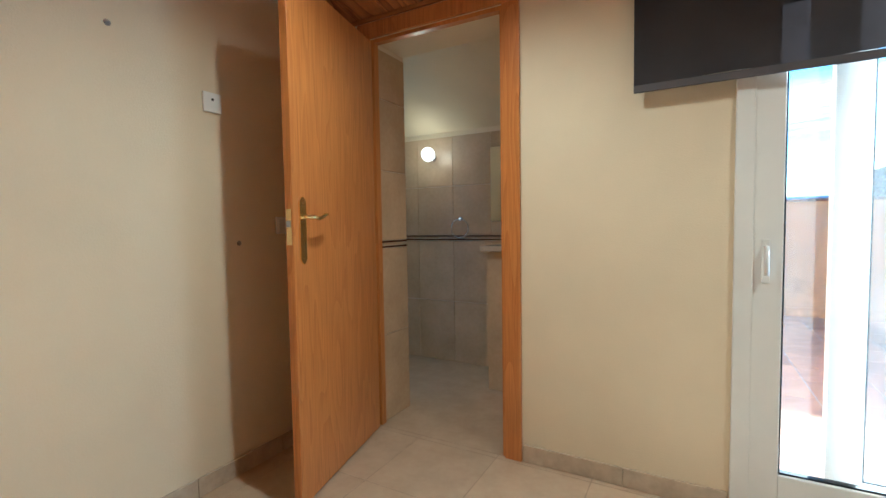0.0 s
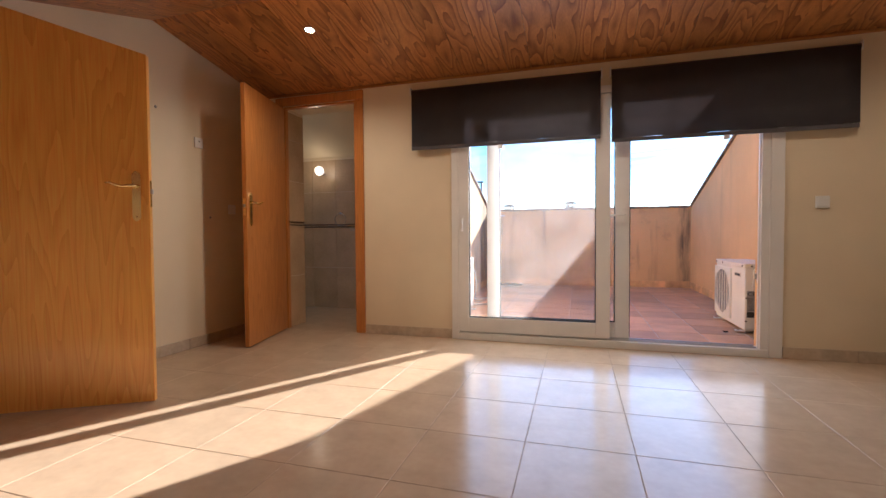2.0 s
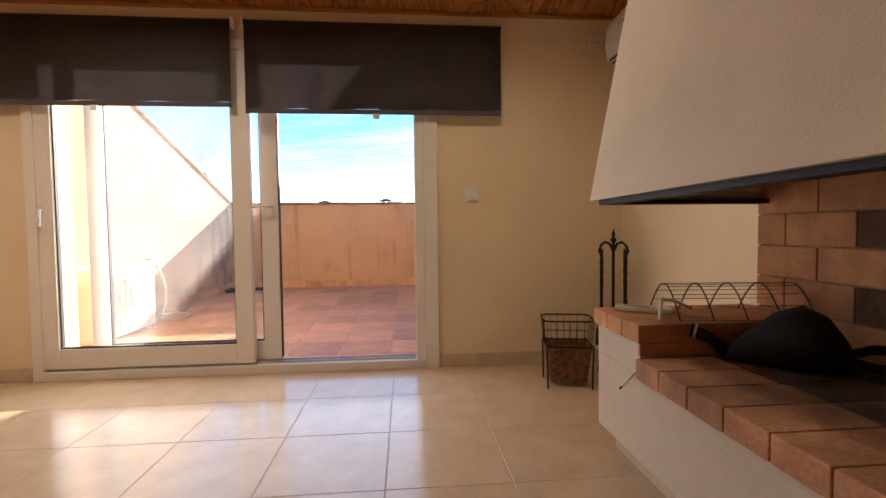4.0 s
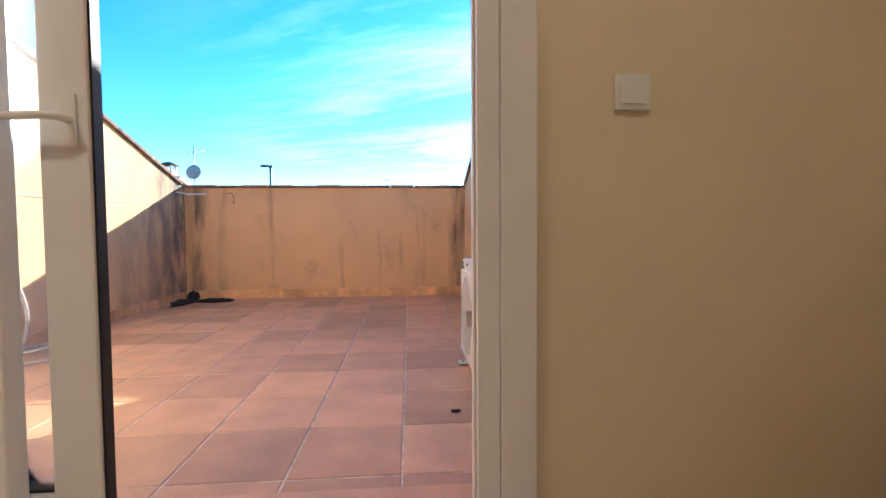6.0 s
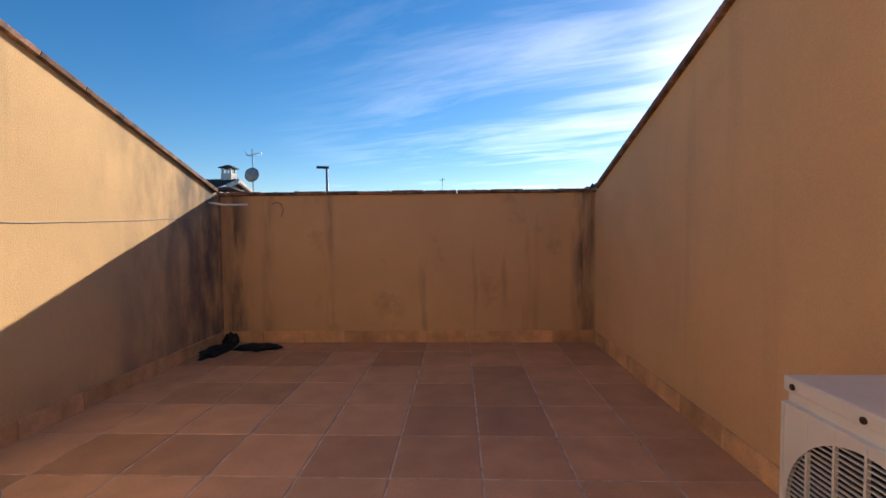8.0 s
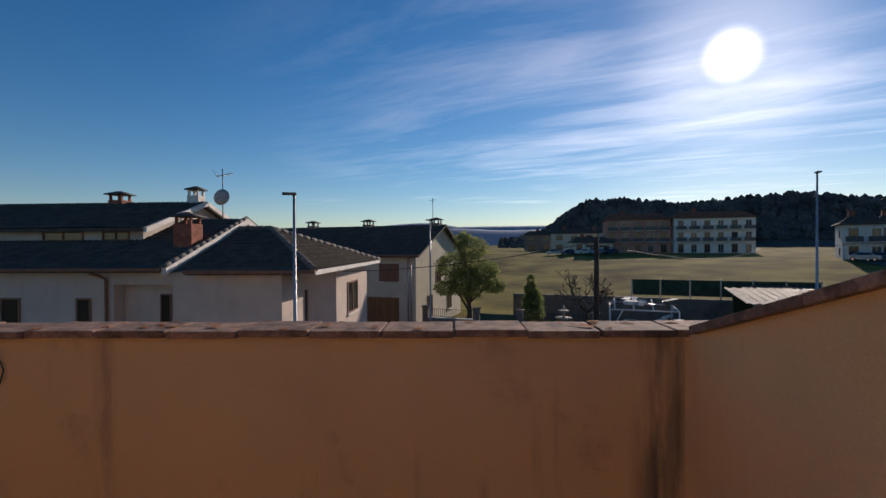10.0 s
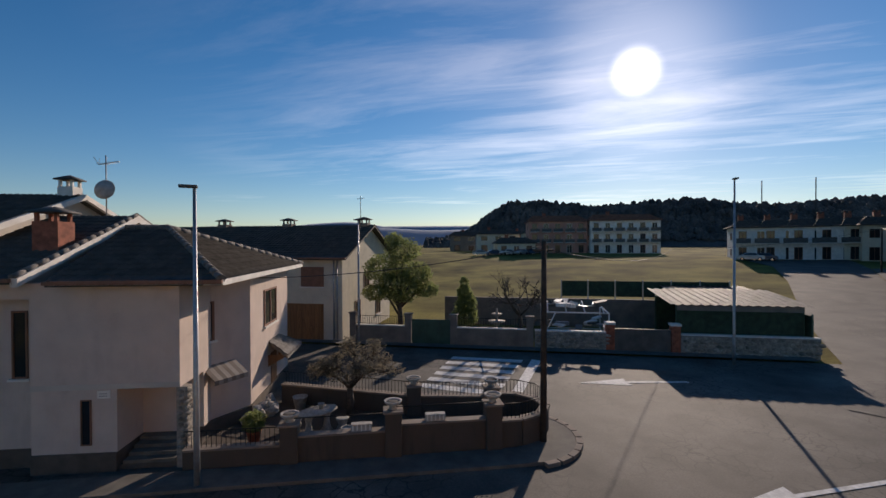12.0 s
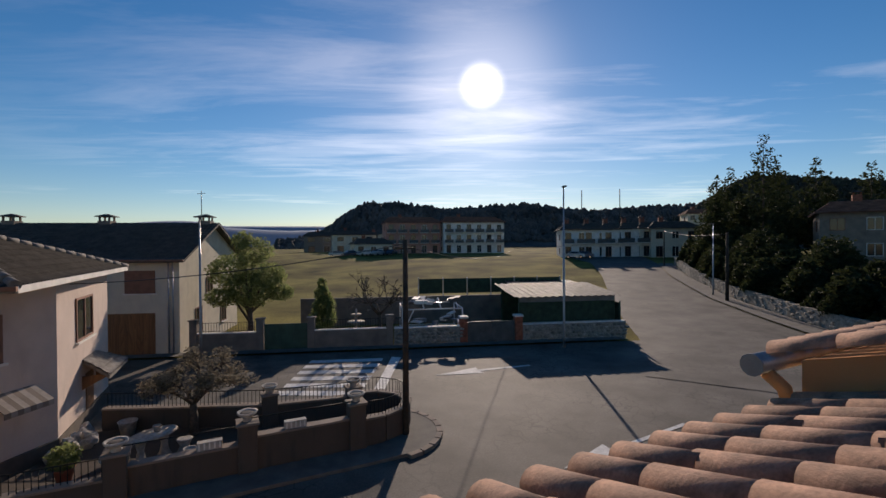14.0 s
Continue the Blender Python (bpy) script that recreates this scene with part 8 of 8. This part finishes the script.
    bpart("flashing", (3.455, 3.498, 4.9, 6.12, 0.45, 0.78), VERGE, nb)


ORANGE = plaster("orange_render", (0.55, 0.26, 0.10), (0.2, 0.12, 0.07), 0.3)
own_roof()


# ---- high thin cloud ----
def cloud_sheet():
    m = bpy.data.materials.new("thin_cloud")
    m.use_nodes = True
    nt = m.node_tree
    L = nt.links.new
    out = nt.nodes["Material Output"]
    co = nt.nodes.new("ShaderNodeNewGeometry").outputs["Position"]
    mp = nt.nodes.new("ShaderNodeMapping")
    mp.vector_type = "TEXTURE"
    mp.inputs["Rotation"].default_value = (0, 0, radians(-28))
    mp.inputs["Scale"].default_value = (620, 190, 1000)
    mp.inputs["Location"].default_value = (350, 200, 0)
    L(co, mp.inputs["Vector"])
    n = nt.nodes.new("ShaderNodeTexNoise")
    n.inputs["Scale"].default_value, n.inputs["Detail"].default_value, n.inputs["Roughness"].default_value, n.inputs["Distortion"].default_value = 1.0, 11, 0.62, 0.45
    L(mp.outputs[0], n.inputs["Vector"])
    n2 = nt.nodes.new("ShaderNodeTexNoise")
    n2.inputs["Scale"].default_value, n2.inputs["Detail"].default_value = 0.0007, 2
    L(co, n2.inputs["Vector"])
    ad = nt.nodes.new("ShaderNodeMath")
    ad.operation = "MULTIPLY"
    L(n.outputs["Fac"], ad.inputs[0])
    r2 = nt.nodes.new("ShaderNodeMapRange")
    r2.inputs["From Min"].default_value, r2.inputs["From Max"].default_value, r2.inputs["To Min"].default_value, r2.inputs["To Max"].default_value = 0.35, 0.65, 0.75, 1.3
    L(n2.outputs["Fac"], r2.inputs["Value"])
    L(r2.outputs[0], ad.inputs[1])
    r = nt.nodes.new("ShaderNodeMapRange")
    r.inputs["From Min"].default_value, r.inputs["From Max"].default_value, r.inputs["To Max"].default_value = 0.50, 0.86, 0.85
    L(ad.outputs[0], r.inputs["Value"])
    # the bank thins out towards one side
    sep = nt.nodes.new("ShaderNodeSeparateXYZ")
    L(co, sep.inputs[0])
    lean = nt.nodes.new("ShaderNodeMath")
    lean.operation = "MULTIPLY_ADD"
    lean.inputs[1].default_value = 0.3
    L(sep.outputs["Y"], lean.inputs[0])
    L(sep.outputs["X"], lean.inputs[2])
    side = nt.nodes.new("ShaderNodeMapRange")
    side.inputs["From Min"].default_value, side.inputs["From Max"].default_value = -250, 900
    L(lean.outputs[0], side.inputs["Value"])
    thin = nt.nodes.new("ShaderNodeMath")
    thin.operation = "MULTIPLY"
    L(r.outputs[0], thin.inputs[0])
    L(side.outputs[0], thin.inputs[1])
    r = thin
    tr = nt.nodes.new("ShaderNodeBsdfTransparent")
    em = nt.nodes.new("ShaderNodeEmission")
    em.inputs[0].default_value = (1.0, 0.88, 0.70, 1)
    bright = nt.nodes.new("ShaderNodeMath")
    bright.operation = "MULTIPLY"
    bright.inputs[1].default_value = 0.5
    L(r.outputs[0], bright.inputs[0])
    L(bright.outputs[0], em.inputs[1])
    mx = nt.nodes.new("ShaderNodeAddShader")
    L(tr.outputs[0], mx.inputs[0])
    L(em.outputs[0], mx.inputs[1])
    L(mx.outputs[0], out.inputs[0])
    bm = bmesh.new()
    vs = [bm.verts.new(p) for p in ((-3600, -200, 360), (3600, -200, 360), (3600, 3900, 360), (-3600, 3900, 360))]
    bm.faces.new(vs)
    setting(part("backdrop", bm, m), "high thin white cloud streaks", "clouds")


cloud_sheet()


def sun_disc():
    """The sun with its glare and halo painted as a round glow that lets the sunlight through."""
    m = bpy.data.materials.new("sun_glow")
    m.use_nodes = True
    nt = m.node_tree
    L = nt.links.new
    tc = nt.nodes.new("ShaderNodeTexCoord")
    ln = nt.nodes.new("ShaderNodeVectorMath")
    ln.operation = "LENGTH"
    L(tc.outputs["Object"], ln.inputs[0])
    r = nt.nodes.new("ShaderNodeMapRange")
    r.interpolation_type = "SMOOTHERSTEP"
    r.inputs["From Min"].default_value, r.inputs["From Max"].default_value, r.inputs["To Min"].default_value, r.inputs["To Max"].default_value = 10.0, 178.0, 2.4, 0.0
    L(ln.outputs["Value"], r.inputs["Value"])
    em = nt.nodes.new("ShaderNodeEmission")
    em.inputs[0].default_value = (1.0, 0.97, 0.9, 1)
    halo = nt.nodes.new("ShaderNodeMapRange")
    halo.interpolation_type = "SMOOTHERSTEP"
    halo.inputs["From Min"].default_value, halo.inputs["From Max"].default_value, halo.inputs["To Min"].default_value, halo.inputs["To Max"].default_value = 60.0, 715.0, 0.34, 0.0
    L(ln.outputs["Value"], halo.inputs["Value"])
    whole = nt.nodes.new("ShaderNodeMath")
    L(r.outputs[0], whole.inputs[0])
    L(halo.outputs[0], whole.inputs[1])
    L(whole.outputs[0], em.inputs[1])
    tr = nt.nodes.new("ShaderNodeBsdfTransparent")
    ad = nt.nodes.new("ShaderNodeAddShader")
    L(em.outputs[0], ad.inputs[0])
    L(tr.outputs[0], ad.inputs[1])
    L(ad.outputs[0], nt.nodes["Material Output"].inputs[0])
    bm = bmesh.new()
    bmesh.ops.create_circle(bm, cap_ends=True, radius=720, segments=64)
    o = part("backdrop", bm, m)
    o.matrix_world = look(SUN_WAY * 3000, (0, 0, 0))
    setting(o, "white sun with painted glare and halo", "sun")


sun_disc()


# ---- floor tiles, piece by piece ----
def tile_field(parent, mat_, x0, x1, y0, y1, ox, oy, w, gap, z, thick, jitter, mirror_cut=None):
    rng = random.Random(11)
    shared = {}
    i0, i1 = math.floor((x0 - ox) / w), math.ceil((x1 - ox) / w)
    j0, j1 = math.floor((y0 - oy) / w), math.ceil((y1 - oy) / w)
    for i in range(i0, i1):
        for j in range(j0, j1):
            a, b = max(ox + i * w, x0), min(ox + (i + 1) * w, x1)
            c, d = max(oy + j * w, y0), min(oy + (j + 1) * w, y1)
            if b - a < 0.02 or d - c < 0.02:
                continue
            key = (round(b - a, 3), round(d - c, 3))
            if key not in shared:
                bm = bmesh.new()
                hx, hy = (b - a - gap) / 2, (d - c - gap) / 2
                e = min(0.003, gap)
                lo = [bm.verts.new((sx * hx, sy * hy, -thick)) for sx, sy in ((-1, -1), (1, -1), (1, 1), (-1, 1))]
                mi = [bm.verts.new((sx * hx, sy * hy, -e)) for sx, sy in ((-1, -1), (1, -1), (1, 1), (-1, 1))]
                hi = [bm.verts.new((sx * (hx - e), sy * (hy - e), 0)) for sx, sy in ((-1, -1), (1, -1), (1, 1), (-1, 1))]
                for A, B in ((lo, mi), (mi, hi)):
                    for k in range(4):
                        bm.faces.new((A[k], A[(k + 1) % 4], B[(k + 1) % 4], B[k]))
                bm.faces.new(hi)
                shared[key] = mesh_of("tile", bm, mat_)
            o = new("tile", shared[key])
            o.parent = parent
            o.matrix_local = pose((a + b) / 2, (c + d) / 2, z + rng.uniform(-1, 1) * jitter * 0.4, rng.uniform(-1, 1) * jitter * 60, rng.uniform(-1, 1) * jitter * 60, 0)


tile_field(ROOM_FLOOR, MARBLE, XL, XR, YS, -0.001, 0.085, -0.037, 0.4435, 0.0018, 0.0, 0.012, 0.0)
tile_field(TERRACE_FLOOR, TERRA, TXL, TXR, WALL + 0.02, TY, 0.167, 1.997, 0.3858, 0.008, FZ, 0.004, 0.0016)
